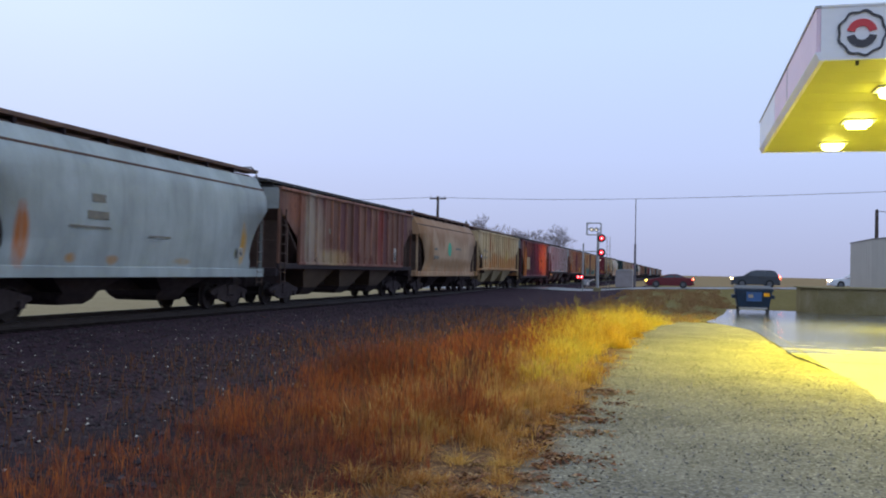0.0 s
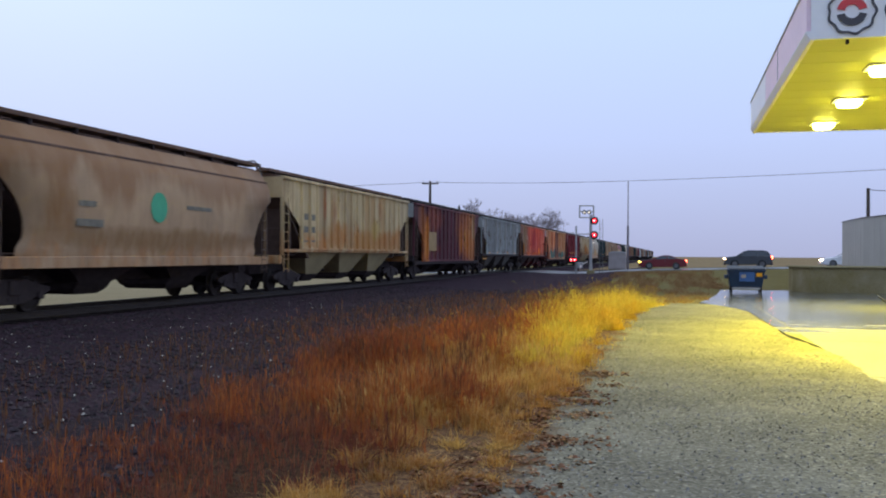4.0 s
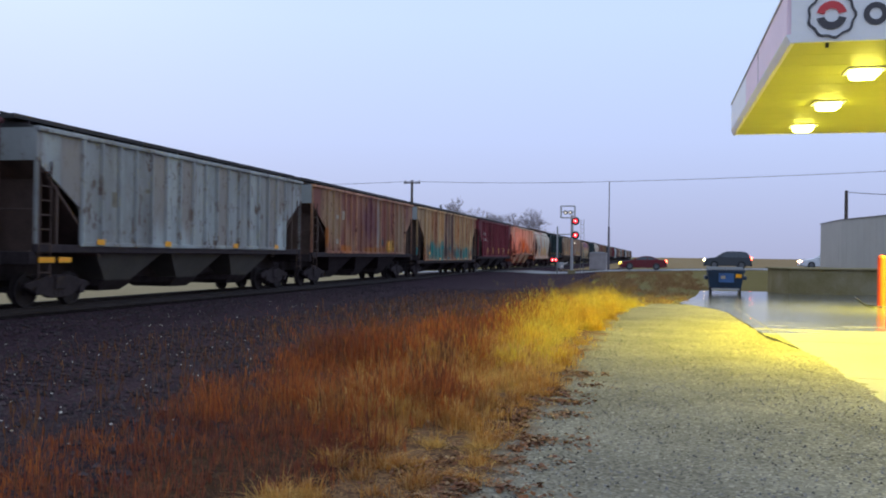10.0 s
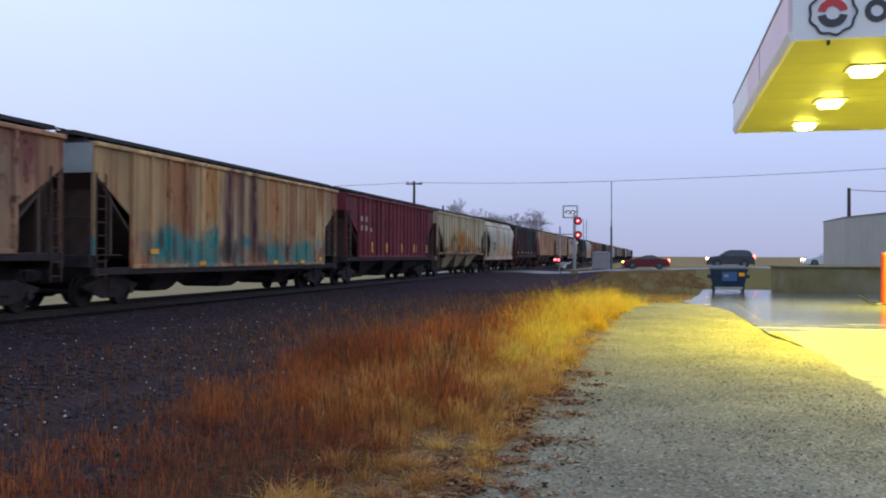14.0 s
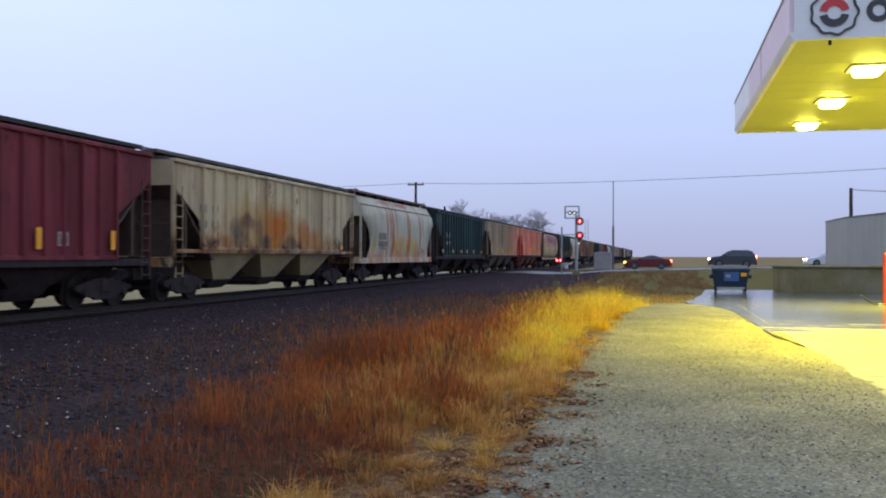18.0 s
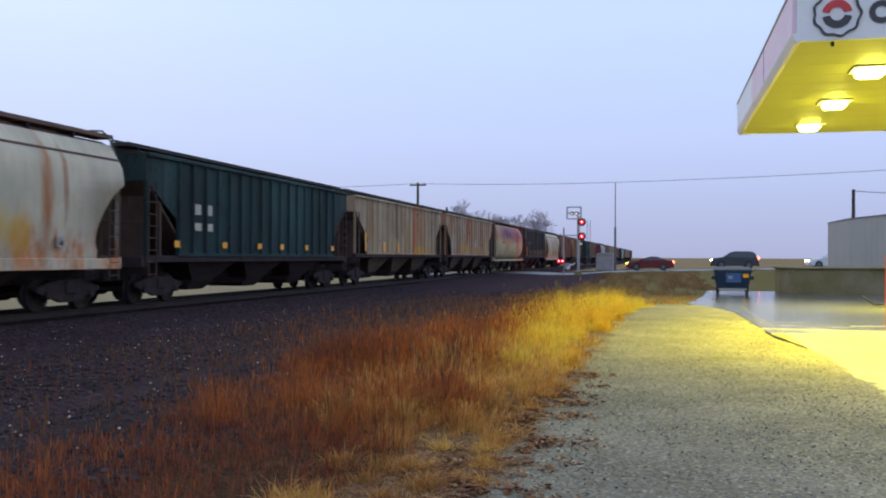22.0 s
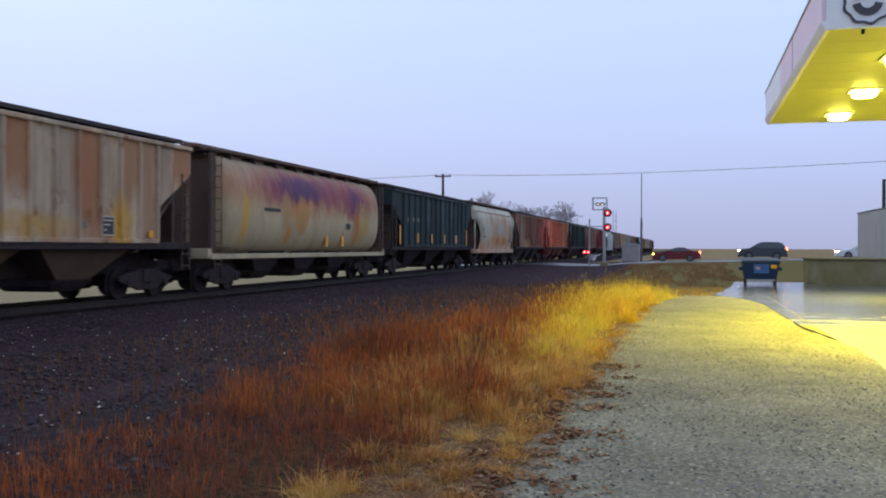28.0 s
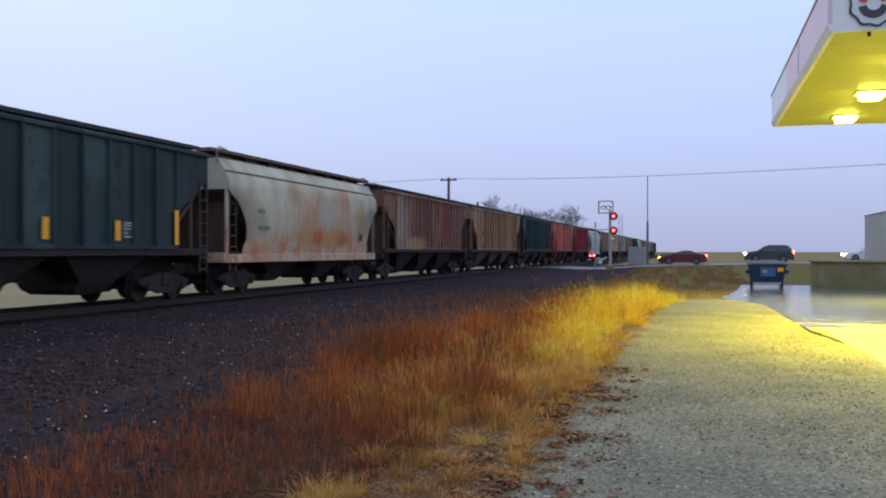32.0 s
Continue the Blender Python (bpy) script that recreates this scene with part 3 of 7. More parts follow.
# concrete slabs of the forecourt, each its own piece
pad = tagged(new("pavement"), "wet concrete forecourt of separate slabs", "pavement", kind="structure")
slab_y = [-9.0, -3.4, 2.3, 8.0, 13.4, 19.0, 24.6, 30.2, 35.8, 41.4, 46.9]
slab_x = [2.45, 7.4, 12.4, 17.4]
for y0, y1 in zip(slab_y, slab_y[1:]):
    for x0, x1 in zip(slab_x, slab_x[1:]):
        part("slab", bev(box(BM(), x0 + (0.008 if x0 > 3 else 0), x1 - 0.008, y0 + 0.008, y1 - 0.008, -0.2, 0.018), 0.012), CONCRETE, pad)
for outline in ([(2.44, 20.4), (2.44, 33.4), (0.75, 33.4), (1.3, 31.7), (1.75, 30.0), (2.0, 28.2), (2.1, 24.0), (2.16, 21.0)], [(2.44, 33.42), (2.44, 40.0), (1.55, 40.0), (1.1, 36.0), (0.75, 33.42)], [(2.44, 40.02), (2.44, 46.6), (2.0, 46.6), (1.56, 40.02)]):
    part("slab", bev(prism(BM(), outline, -0.2, 0.0186, "z"), 0.003), CONCRETE, pad, "wet slab with a crooked edge")

bm = BM()
for k in range(90):
    y0, y1 = 16.5 + k * 0.14, 16.64 + k * 0.14
    e0, e1 = [2.43 - 0.29 * smooth(17.0, 20.6, y) - 0.13 * smooth(20.6, 28.2, y) - 0.03 * abs(noise.noise((y * 1.7, 0, 2))) for y in (y0, y1)]
    w0, w1 = [max(0.002, (0.035 + 0.07 * noise.noise((y * 0.8, 4, 2))) * smooth(16.5, 17.5, y) * (1 - 0.7 * smooth(20.0, 21.5, y))) for y in (y0, y1)]
    bm.faces.new([bm.verts.new(p) for p in ((e0 - w0, y0, 0.027), (e0 + w0, y0, 0.027), (e1 + w1, y1, 0.027), (e1 - w1, y1, 0.027))])
part("joint", bm, DARKJOINT, pad, "dark broken joint along the slab edge")

# ---- railway track ----
track = tagged(new("railway_track"), "straight railway track with rusty rails on dark ties", "railway track", kind="structure")
for side in (-1, 1):
    xc = TRACK + side * 0.7525
    outline = [(-0.07, -0.16), (0.07, -0.16), (0.07, -0.145), (0.012, -0.125), (0.012, -0.045), (0.036, -0.03), (0.036, -0.004), (0.028, 0), (-0.028, 0), (-0.036, -0.004), (-0.036, -0.03), (-0.012, -0.045), (-0.012, -0.125), (-0.07, -0.145)]
    part("rail", prism(BM(), [(xc + a, RAIL + b) for a, b in outline], -60, 1400, "y"), RAILTOP, track, "rust-brown steel rail")
tie = mesh_of("tie", bev(box(BM(), -1.3, 1.3, -0.115, 0.115, -0.16, 0.0), 0.012), TIE)
rng = random.Random(5)
for k in range(250):
    ob = new("tie", tie)
    ob.parent = track
    ob.matrix_basis = pose(TRACK + rng.uniform(-0.03, 0.03), 5 + k * 0.52, 0.03 + rng.uniform(-0.008, 0.008), 0, 0, rng.uniform(-0.6, 0.6))


# ---- freight cars ----
def wheelset():
    bm = BM()
    for s in (-1, 1):
        x = s * 0.7525
        prof = [(-0.07, 0.05), (-0.06, 0.12), (-0.02, 0.14), (-0.02, 0.34), (-0.065, 0.36), (-0.065, 0.42), (0.04, 0.415), (0.07, 0.45), (0.085, 0.45), (0.085, 0.36), (0.02, 0.33), (0.02, 0.14), (0.07, 0.12), (0.07, 0.05)]
        loft(bm, [[(x - s * a, math.cos(t * math.tau / 20) * r, math.sin(t * math.tau / 20) * r) for t in range(20)] for a, r in prof])
    rod(bm, (-1.02, 0, 0), (1.02, 0, 0), 0.075, sides=10)
    return mesh_of("wheelset", bm, WHEEL)


WHEELSET = wheelset()


def truck_meshes():
    side = [(-1.28, 0.50), (-1.28, 0.60), (-0.62, 0.72), (-0.42, 0.80), (0.42, 0.80), (0.62, 0.72), (1.28, 0.60), (1.28, 0.50), (0.98, 0.40), (0.78, 0.40), (0.34, 0.22), (-0.34, 0.22), (-0.78, 0.40), (-0.98, 0.40)]
    bm = BM()
    prism(bm, side, -0.07, 0.07)
    bev(bm, 0.02)
    for y in (-0.88, 0.88):
        rod(bm, (-0.11, y, 0.42), (0.14, y, 0.42), 0.11, sides=10)
    for y in (-0.17, 0, 0.17):
        rod(bm, (0.02, y, 0.30), (0.02, y, 0.56), 0.075, sides=8)
    frame_mesh = mesh_of("sideframe", bm, TRUCK)
    bolster = mesh_of("bolster", bev(box(BM(), -1.15, 1.15, -0.2, 0.2, 0.42, 0.78), 0.03), TRUCK)
    return frame_mesh, bolster


SIDEFRAME, BOLSTER = truck_meshes()
ROLLERS = {-1: [], 1: []}
BRACKET = mesh_of("board_bracket", box(BM(), -0.25, 0.25, -0.03, 0.03, -0.12, 0.2), TRUCK)


def add_truck(car, y):
    body = new("truck", BOLSTER)
    body.parent = car
    body.location = (0, y, 0)
    for s in (-1, 1):
        f = new("sideframe", SIDEFRAME)
        f.parent = body
        f.matrix_basis = pose(s * 1.02, 0, 0, 0, 0, 0 if s > 0 else 180)
        w = new("wheelset", WHEELSET)
        w.location = (0, s * 0.88, 0.42)
        ROLLERS[s].append(w)
        w.parent = body
    return body


# how far the train has come at each time: it gathers a little speed
SPEEDS = ((0, 8.10), (5.5, 8.14), (13, 8.35), (16, 8.50), (18.5, 8.55), (22, 8.82), (32, 8.87))


def moved(t):
    s = 0.0
    for (t0, v0), (t1, v1) in zip(SPEEDS, SPEEDS[1:]):
        d = min(max(t - t0, 0), t1 - t0)
        s += v0 * d + (v1 - v0) * d * d / (2 * (t1 - t0))
    return s


def curve_cut(L, inset, top, mid, bottom, rounded):
    """The lower end of a side sheet, from the end inwards: straight cuts, or a rounded one."""
    if not rounded:
        return [(L, top), (L - inset, mid), (L - inset, bottom)]
    return [(L - inset * math.sin(a * math.pi / 20) ** 0.8, top - (top - bottom) * (a / 10) ** 1.0) for a in range(0, 10)] + [(L - inset * 0.93, bottom)]


def underframe(car, L, dark, sill_mat, ends, sill_z=1.34, deep=0.20):
    for s in (-1, 1):
        part("side_sill", bev(box(BM(), s * 1.5 - 0.06, s * 1.5 + 0.06, -L, L, sill_z, sill_z + deep), 0.015), sill_mat, car)
    part("center_sill", box(BM(), -0.3, 0.3, -L - 0.1, L + 0.1, 0.66, 1.25), TRUCK, car)
    for e in (-1, 1):
        part("end_sill", bev(box(BM(), -1.5, 1.5, e * L - 0.12, e * L + 0.12, 1.05, 1.36), 0.02), sill_mat, car)
        part("platform", box(BM(), -1.42, 1.42, min(e * L, e * (L - 1.5)), max(e * L, e * (L - 1.5)), 1.37, 1.40), dark, car)
        bm = BM()
        box(bm, -0.13, 0.13, min(e * L, e * (L + 0.42)), max(e * L, e * (L + 0.42)), 0.72, 0.96)
        box(bm, -0.2, 0.2, min(e * (L + 0.4), e * (L + 0.68)), max(e * (L + 0.4), e * (L + 0.68)), 0.68, 1.0)
        part("coupler", bev(bm, 0.03), TRUCK, car, "rusty knuckle coupler")
        add_truck(car, e * (L - 1.55))


def ladder(car, x, y, z0, z1, mat, width=0.42):
    bm = BM()
    for s in (-0.5, 0.5):
        rod(bm, (x, y + s * width, z0), (x, y + s * width, z1), 0.02, sides=5)
    z = z0 + 0.12
    while z < z1 - 0.05:
        rod(bm, (x, y - width / 2, z), (x, y + width / 2, z), 0.018, sides=5)
        z += 0.34
    part("ladder", bm, mat, car)


def roof_gear(car, L, top, mat, hatch_mat, hoops, far):
    """Running boards on brackets along the roof, a row of hatch covers, and end hoops."""
    for s in (-1, 1):
        bm = BM()
        box(bm, s * 0.86 - 0.27, s * 0.86 + 0.27, -L - 0.25, L + 0.25, top + 0.13, top + 0.235)
        part("running_board", bm, mat, car)
    y = -L + 0.3
    while y < L - 0.2:
        for s in (-1, 1):
            ob = new("board_bracket", BRACKET)
            ob.parent, ob.location = car, (s * 0.86, y, top)
        y += 3.5 if far else 1.75
    n = 3 if far else 6
    run = (2 * L - 1.0) / n
    for k in range(n):
        y0 = -L + 0.5 + k * run
        part("hatch_cover", bev(box(BM(), -0.36, 0.36, y0 + 0.05, y0 + run - 0.05, top + 0.02, top + 0.24), 0.05), hatch_mat, car)
    for e in (-1, 1):
        for s in (-1, 1):
            if hoops:
                pts = [(s * 1.1, e * (L - 0.75), top + 0.24), (s * 1.1, e * (L - 0.25), top + 0.30), (s * 1.15, e * (L + 0.02), top + 0.16), (s * 1.25, e * (L + 0.10), top - 0.25)]
            else:
                pts = [(s * 0.62, e * (L - 0.6), top + 0.24), (s * 0.62, e * (L - 0.55), top + 0.29), (s * 0.62, e * (L + 0.22), top + 0.29), (s * 0.62, e * (L + 0.25), top + 0.24)]
            part("grab_rail", tube(BM(), pts, 0.028), mat if not hoops else DULLGALV, car)


def hopper_bays(car, spans, top, mat, low=0.36, x=1.42):
    """Sloping bays under the body, each with its outlet gate."""
    for y0, y1 in spans:
        c = (y0 + y1) / 2
        half = 0.62
        bm = BM()
        ring = [[(-x, y0, top), (x, y0, top), (x, y1, top), (-x, y1, top)], [(-0.92, c - half, low + 0.22), (0.92, c - half, low + 0.22), (0.92, c + half, low + 0.22), (-0.92, c + half, low + 0.22)]]
        loft(bm, ring)
        part("hopper_bay", bm, mat, car)
        gate = [[(-w, c - half - g, z), (w, c - half - g, z), (w, c + half + g, z), (-w, c + half + g, z)] for w, g, z in ((0.95, 0.10, low + 0.26), (0.80, 0.10, low + 0.08), (0.66, -0.10, low - 0.06))]
        part("outlet_gate", bev(loft(BM(), gate), 0.02), TRUCK, car)


def marks(car, items, x=1.625):
    """Flat marks on the near side: (kind, y, z, width, height)."""
    for kind, y, z, w, h in items:
        mat, name = {"y": (YELLOW, "reflector"), "d": (STENCIL, "stencil_bar"), "p": (PALESTENCIL, "stencil_bar"), "t": (TEAL, "painted_mark"), "c": (CREAM, "patch_panel"), "f": (FADED, "stencil_bar"), "w": (CHALK, "stencil_bar"), "b": (STENCIL, "data_box")}[kind]
        if kind == "t":
            part(name, rod(BM(), (x, y, z), (x + 0.008, y, z), w / 2, sides=20), mat, car)
            continue
        made = part(name, box(BM(), x, x + 0.008, y - w / 2, y + w / 2, z - h / 2, z + h / 2), mat, car)
        if kind == "b":
            bm = BM()
            for lift in (-0.5, 0.5):
                box(bm, x + 0.009, x + 0.013, y - w / 2, y + w / 2, z + lift * h - 0.018, z + lift * h + 0.018)
                box(bm, x + 0.009, x + 0.013, y + lift * w - 0.018, y + lift * w + 0.018, z - h / 2, z + h / 2)
            for lift in (-0.22, 0.06, 0.30):
                box(bm, x + 0.009, x + 0.013, y - w * 0.36, y + w * (0.1 + lift), z + lift * h - 0.02, z + lift * h + 0.02)
            part("box_lines", bm, CHALK, made, "white outline and lines")


FADED = plain("faded_stencil", (0.22, 0.195, 0.155), 0.75, 0, 0.45, 5.0, 0)
CHALK = plain("white_stencil", (0.50, 0.46, 0.41), 0.7, 0, 0.2, 6.0, 0)
CREAM = plain("cream_patch", (0.38, 0.24, 0.10), 0.7, 0, 0.25, 2.0, 0)
TEAL = plain("green_paint_mark", (0.06, 0.42, 0.24), 0.6, 0, 0.25, 2.0, 0)
ENDRUST = plain("rusty_end_frame", (0.10, 0.06, 0.045), 0.75, 0, 0.35, 1.5)
DARKSHEET = plain("sooty_steel_sheet", (0.105, 0.07, 0.06), 0.85, 0, 0.4, 1.5, spec=0.15)


def ribbed_hopper(length, paint, label, roof, sill=None, bays=None, ribs=17, items=(), rail_top=4.27, floor=1.52, far=False, dark=None, end=None, group="cars of the grain train"):
    car = thing("hopper_car", label, "freight car", group)
    L = length / 2 - 0.62
    top, bottom, inset = rail_top, floor, 1.72
    steps_mat = sill or DARKSHEET
    bays, deep, sill, dark = bays or TRUCK, 0.12 if sill else 0.20, sill or TRUCK, dark or DARKSHEET
    underframe(car, L, dark, sill, True, floor + 0.02 - deep, deep)
    cut = curve_cut(L, inset, 3.50, 2.45, bottom, False)
    outline = [(-L, top)] + [(-y, z) for y, z in cut] + [(y, z) for y, z in cut[::-1]] + [(L, top)]
    for s in (-1, 1):
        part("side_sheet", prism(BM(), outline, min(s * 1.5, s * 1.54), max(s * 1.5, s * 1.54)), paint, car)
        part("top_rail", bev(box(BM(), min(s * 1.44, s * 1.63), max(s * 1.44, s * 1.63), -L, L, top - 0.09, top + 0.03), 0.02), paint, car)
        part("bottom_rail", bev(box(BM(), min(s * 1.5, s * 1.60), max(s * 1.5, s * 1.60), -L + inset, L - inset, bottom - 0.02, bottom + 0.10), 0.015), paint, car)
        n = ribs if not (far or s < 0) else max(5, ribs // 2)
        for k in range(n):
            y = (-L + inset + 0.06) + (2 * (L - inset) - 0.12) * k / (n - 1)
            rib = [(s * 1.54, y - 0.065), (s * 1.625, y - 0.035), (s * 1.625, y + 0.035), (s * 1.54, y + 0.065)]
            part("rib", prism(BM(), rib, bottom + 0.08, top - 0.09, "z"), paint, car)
    bm = BM()
    prism(bm, [(-1.5, top), (1.5, top), (1.15, top + 0.10), (0.6, top + 0.20), (-0.6, top + 0.20), (-1.15, top + 0.10)], -L + 0.02, L - 0.02, "y")
    part("roof", bm, roof, car)
    for e in (-1, 1):
        part("end_sheet", box(BM(), -1.5, 1.5, min(e * (L - 0.05), e * L), max(e * (L - 0.05), e * L), 3.5, top), end or paint, car)
        part("slope_sheet", prism(BM(), [(e * (L - 0.04), 3.52), (e * (L - 0.10), 3.52), (e * (L - 2.75), 1.25), (e * (L - 2.6), 1.25)], -1.49, 1.49), dark, car)
        # added dark plate that blocks the sky behind the end opening
        part("end_plate", box(BM(), -1.28, 1.28, min(e * (L - 0.55), e * (L - 0.5)), max(e * (L - 0.55), e * (L - 0.5)), 1.4, 3.1), dark, car)
        part("center_web", prism(BM(), [(e * (L - 0.15), 3.4), (e * (L - 0.15), 1.38), (e * (L - 2.6), 1.30)], -0.06, 0.06), dark, car)
        for s in (-1, 1):
            part("corner_post", bev(box(BM(), s * 1.5 - 0.05, s * 1.5 + 0.05, e * (L - 0.06) - 0.05, e * (L - 0.06) + 0.05, 1.36, 3.52), 0.012), paint, car)
            part("brace", box(BM(), s * 1.46 - 0.035, s * 1.46 + 0.035, e * (L - 0.86) - 0.035, e * (L - 0.86) + 0.035, 1.40, 2.98), ENDRUST, car)
            ladder(car, s * 1.57, e * (L - 0.30), 0.75, 3.5, steps_mat)
        rod_bm = BM()
        rod(rod_bm, (-1.45, e * (L - 0.1), 2.35), (1.45, e * (L - 0.1), 2.35), 0.025, sides=5)
        part("hand_rail", rod_bm, dark, car)
    span = 2 * (L - 2.45)
    hopper_bays(car, [(-span / 2 + span / 3 * k + 0.03, -span / 2 + span / 3 * (k + 1) - 0.03) for k in range(3)], bottom, bays)
    roof_gear(car, L, top + 0.06, roof, roof, False, far)
    part("brake_wheel", rod(BM(), (-0.5, -L - 0.06, 2.0), (-0.5, -L - 0.12, 2.0), 0.28, sides=14), TRUCK, car)
    marks(car, [m for m in items if m[0] in "yc"], 1.63)
    marks(car, [m for m in items if m[0] not in "yc"], 1.545)
    return car


def smooth_hopper(length, paint, label, roof, items=(), band_mat=None, far=False, rail_top=4.34, group="cars of the grain train"):
    """A rounded two-bay car with a smooth bulging side and a heavy side sill."""
    car = thing("hopper_car", label, "freight car", group)
    L = length / 2 - 0.62
    top, bottom = rail_top, 1.30
    underframe(car, L, DARKSHEET, paint, True, 1.04, 0.28)
    levels = [bottom + (top - bottom) * k / 14 for k in range(15)]

    def bulge(z):
        t = (z - bottom) / (top - bottom)
        return 1.44 + 0.22 * math.sin(math.pi * min(1, t * 0.86 + 0.10)) - 0.28 * max(0, t - 0.80) / 0.2

    def end_at(z):
        if z > 3.25:
            return L
        t = (3.25 - z) / (3.25 - bottom)
        return L - 1.22 * math.sin(math.pi * 0.5 * min(1, t * 1.35)) ** 0.75 + (0.16 if t > 0.85 else 0)

    for s in (-1, 1):
        bm = BM()
        rows_out = [[bm.verts.new((s * bulge(z), end_at(z) * f, z)) for f in (-1, -0.66, -0.33, 0, 0.33, 0.66, 1)] for z in levels]
        rows_in = [[bm.verts.new((s * (bulge(z) - 0.05), end_at(z) * f, z)) for f in (-1, -0.66, -0.33, 0, 0.33, 0.66, 1)] for z in levels]
        for rows in (rows_out, rows_in):
            for a, b in zip(rows, rows[1:]):
                for i in range(6):
                    bm.faces.new((a[i], a[i + 1], b[i + 1], b[i]))
        for a, b, c, d in zip(rows_out, rows_out[1:], rows_in, rows_in[1:]):
            for i in (0, 6):
                bm.faces.new((a[i], b[i], d[i], c[i]))
        part("side_sheet", bm, paint, car, smooth=True)
        zb = top - 0.42
        part("seam", box(BM(), min(s * (bulge(zb) - 0.02), s * (bulge(zb) + 0.025)), max(s * (bulge(zb) - 0.02), s * (bulge(zb) + 0.025)), -L, L, zb - 0.03, zb + 0.03), band_mat or roof, car, "dark horizontal seam")
    xt = bulge(top)
    bm = BM()
    prism(bm, [(-xt, top - 0.03), (xt, top - 0.03), (xt - 0.25, top + 0.10), (0.4, top + 0.15), (-0.4, top + 0.15), (-xt + 0.25, top + 0.10)], -L + 0.01, L - 0.01, "y")
    part("roof", bm, roof, car)
    for e in (-1, 1):
        part("end_sheet", prism(BM(), [(-bulge(z) + 0.02, z) for z in (3.35, 3.7, 4.0, top)] + [(bulge(z) - 0.02, z) for z in (top, 4.0, 3.7, 3.35)], min(e * (L - 0.05), e * L), max(e * (L - 0.05), e * L), "y"), paint, car)
        part("slope_sheet", prism(BM(), [(e * (L - 0.04), 3.38), (e * (L - 0.12), 3.38), (e * (L - 2.7), 1.3), (e * (L - 2.55), 1.3)], -1.45, 1.45), DARKSHEET, car)
        # added here too, so that no sky shows through the car's end
        part("end_plate", box(BM(), -1.28, 1.28, min(e * (L - 0.55), e * (L - 0.5)), max(e * (L - 0.55), e * (L - 0.5)), 1.4, 3.0), DARKSHEET, car)
        part("center_web", prism(BM(), [(e * (L - 0.15), 3.3), (e * (L - 0.15), 1.38), (e * (L - 2.5), 1.30)], -0.06, 0.06), DARKSHEET, car)
        for s in (-1, 1):
            part("corner_post", bev(box(BM(), s * 1.47 - 0.05, s * 1.47 + 0.05, e * (L - 0.06) - 0.05, e * (L - 0.06) + 0.05, 1.36, 3.4), 0.012), paint, car)
            ladder(car, s * 1.55, e * (L - 0.32), 0.75, 3.6, ENDRUST)
    hopper_bays(car, [(-4.2, -0.25), (0.25, 4.2)], bottom, TRUCK, 0.40, 1.40)
    roof_gear(car, L, top + 0.06, roof, roof, True, far)
    marks(car, items, 1.665)
    return car


def cylinder_hopper(length, paint, label, roof, end_mat, items=()):
    """A barrel-sided car with domed ends behind end frames."""
    car = thing("hopper_car", label, "freight car", "cars of the grain train")
    L = length / 2 - 0.62
    underframe(car, L, end_mat, paint, True, 1.03, 0.17)
    bm = BM()
    rings = []
    for k in range(33):
        u = math.sin(-math.pi / 2 + math.pi * k / 32)
        y = u * (L - 0.62)
        edge = max(0, abs(u) - 0.92) / 0.08
        sc = math.sqrt(max(0.0, 1 - edge ** 2 * 0.75))
        rings.append([(math.copysign(abs(math.cos(a)) ** 0.5, math.cos(a)) * 1.64 * sc, y, 2.76 + math.copysign(abs(math.sin(a)) ** 0.8, math.sin(a)) * 1.64 * sc) for a in [i * math.tau / 40 for i in range(40)]])
    loft(bm, rings)
    part("barrel", bm, paint, car, smooth=True)
    part("roof", prism(BM(), [(-0.8, 4.12), (0.8, 4.12), (0.72, 4.36), (0.4, 4.44), (-0.4, 4.44), (-0.72, 4.36)], -L + 0.5, L - 0.5, "y"), roof, car)
    for e in (-1, 1):
        for s in (-1, 1):
            part("corner_post", bev(box(BM(), s * 1.46 - 0.05, s * 1.46 + 0.05, e * (L - 0.10) - 0.05, e * (L - 0.10) + 0.05, 1.36, 4.30), 0.012), end_mat, car)
            part("end_post", bev(box(BM(), s * 1.40 - 0.04, s * 1.40 + 0.04, e * (L - 0.30) - 0.04, e * (L - 0.30) + 0.04, 1.36, 4.25), 0.02), end_mat, car)
            ladder(car, s * 1.52, e * (L - 0.45), 0.75, 4.3, end_mat)
        part("end_plate", bev(box(BM(), -1.34, 1.34, e * (L - 0.5) - 0.03, e * (L - 0.5) + 0.03, 1.4, 4.3), 0.01), end_mat, car, "rusty brown end plate")
        part("end_beam", bev(box(BM(), -1.5, 1.5, e * (L - 0.5) - 0.45, e * (L - 0.5) + 0.45, 4.36, 4.46), 0.02), end_mat, car)
        part("slope_sheet", prism(BM(), [(e * (L - 0.6), 4.3), (e * (L - 0.7), 4.3), (e * (L - 2.4), 1.3), (e * (L - 2.25), 1.3)], -1.2, 1.2), DARKSHEET, car)
    hopper_bays(car, [(-5.0, -1.9), (-1.55, 1.55), (1.9, 5.0)], 1.40, TRUCK, 0.36, 1.15)
    roof_gear(car, L, 4.34, roof, roof, False, False)
    for item in items:
        lift = min(0.98, max(0.0, abs(item[2] - 2.76) - 0.5 * item[4]) / 1.64) ** 1.25
        marks(car, [item], 1.64 * (1 - lift ** 2) ** 0.25 + 0.004)
    return car


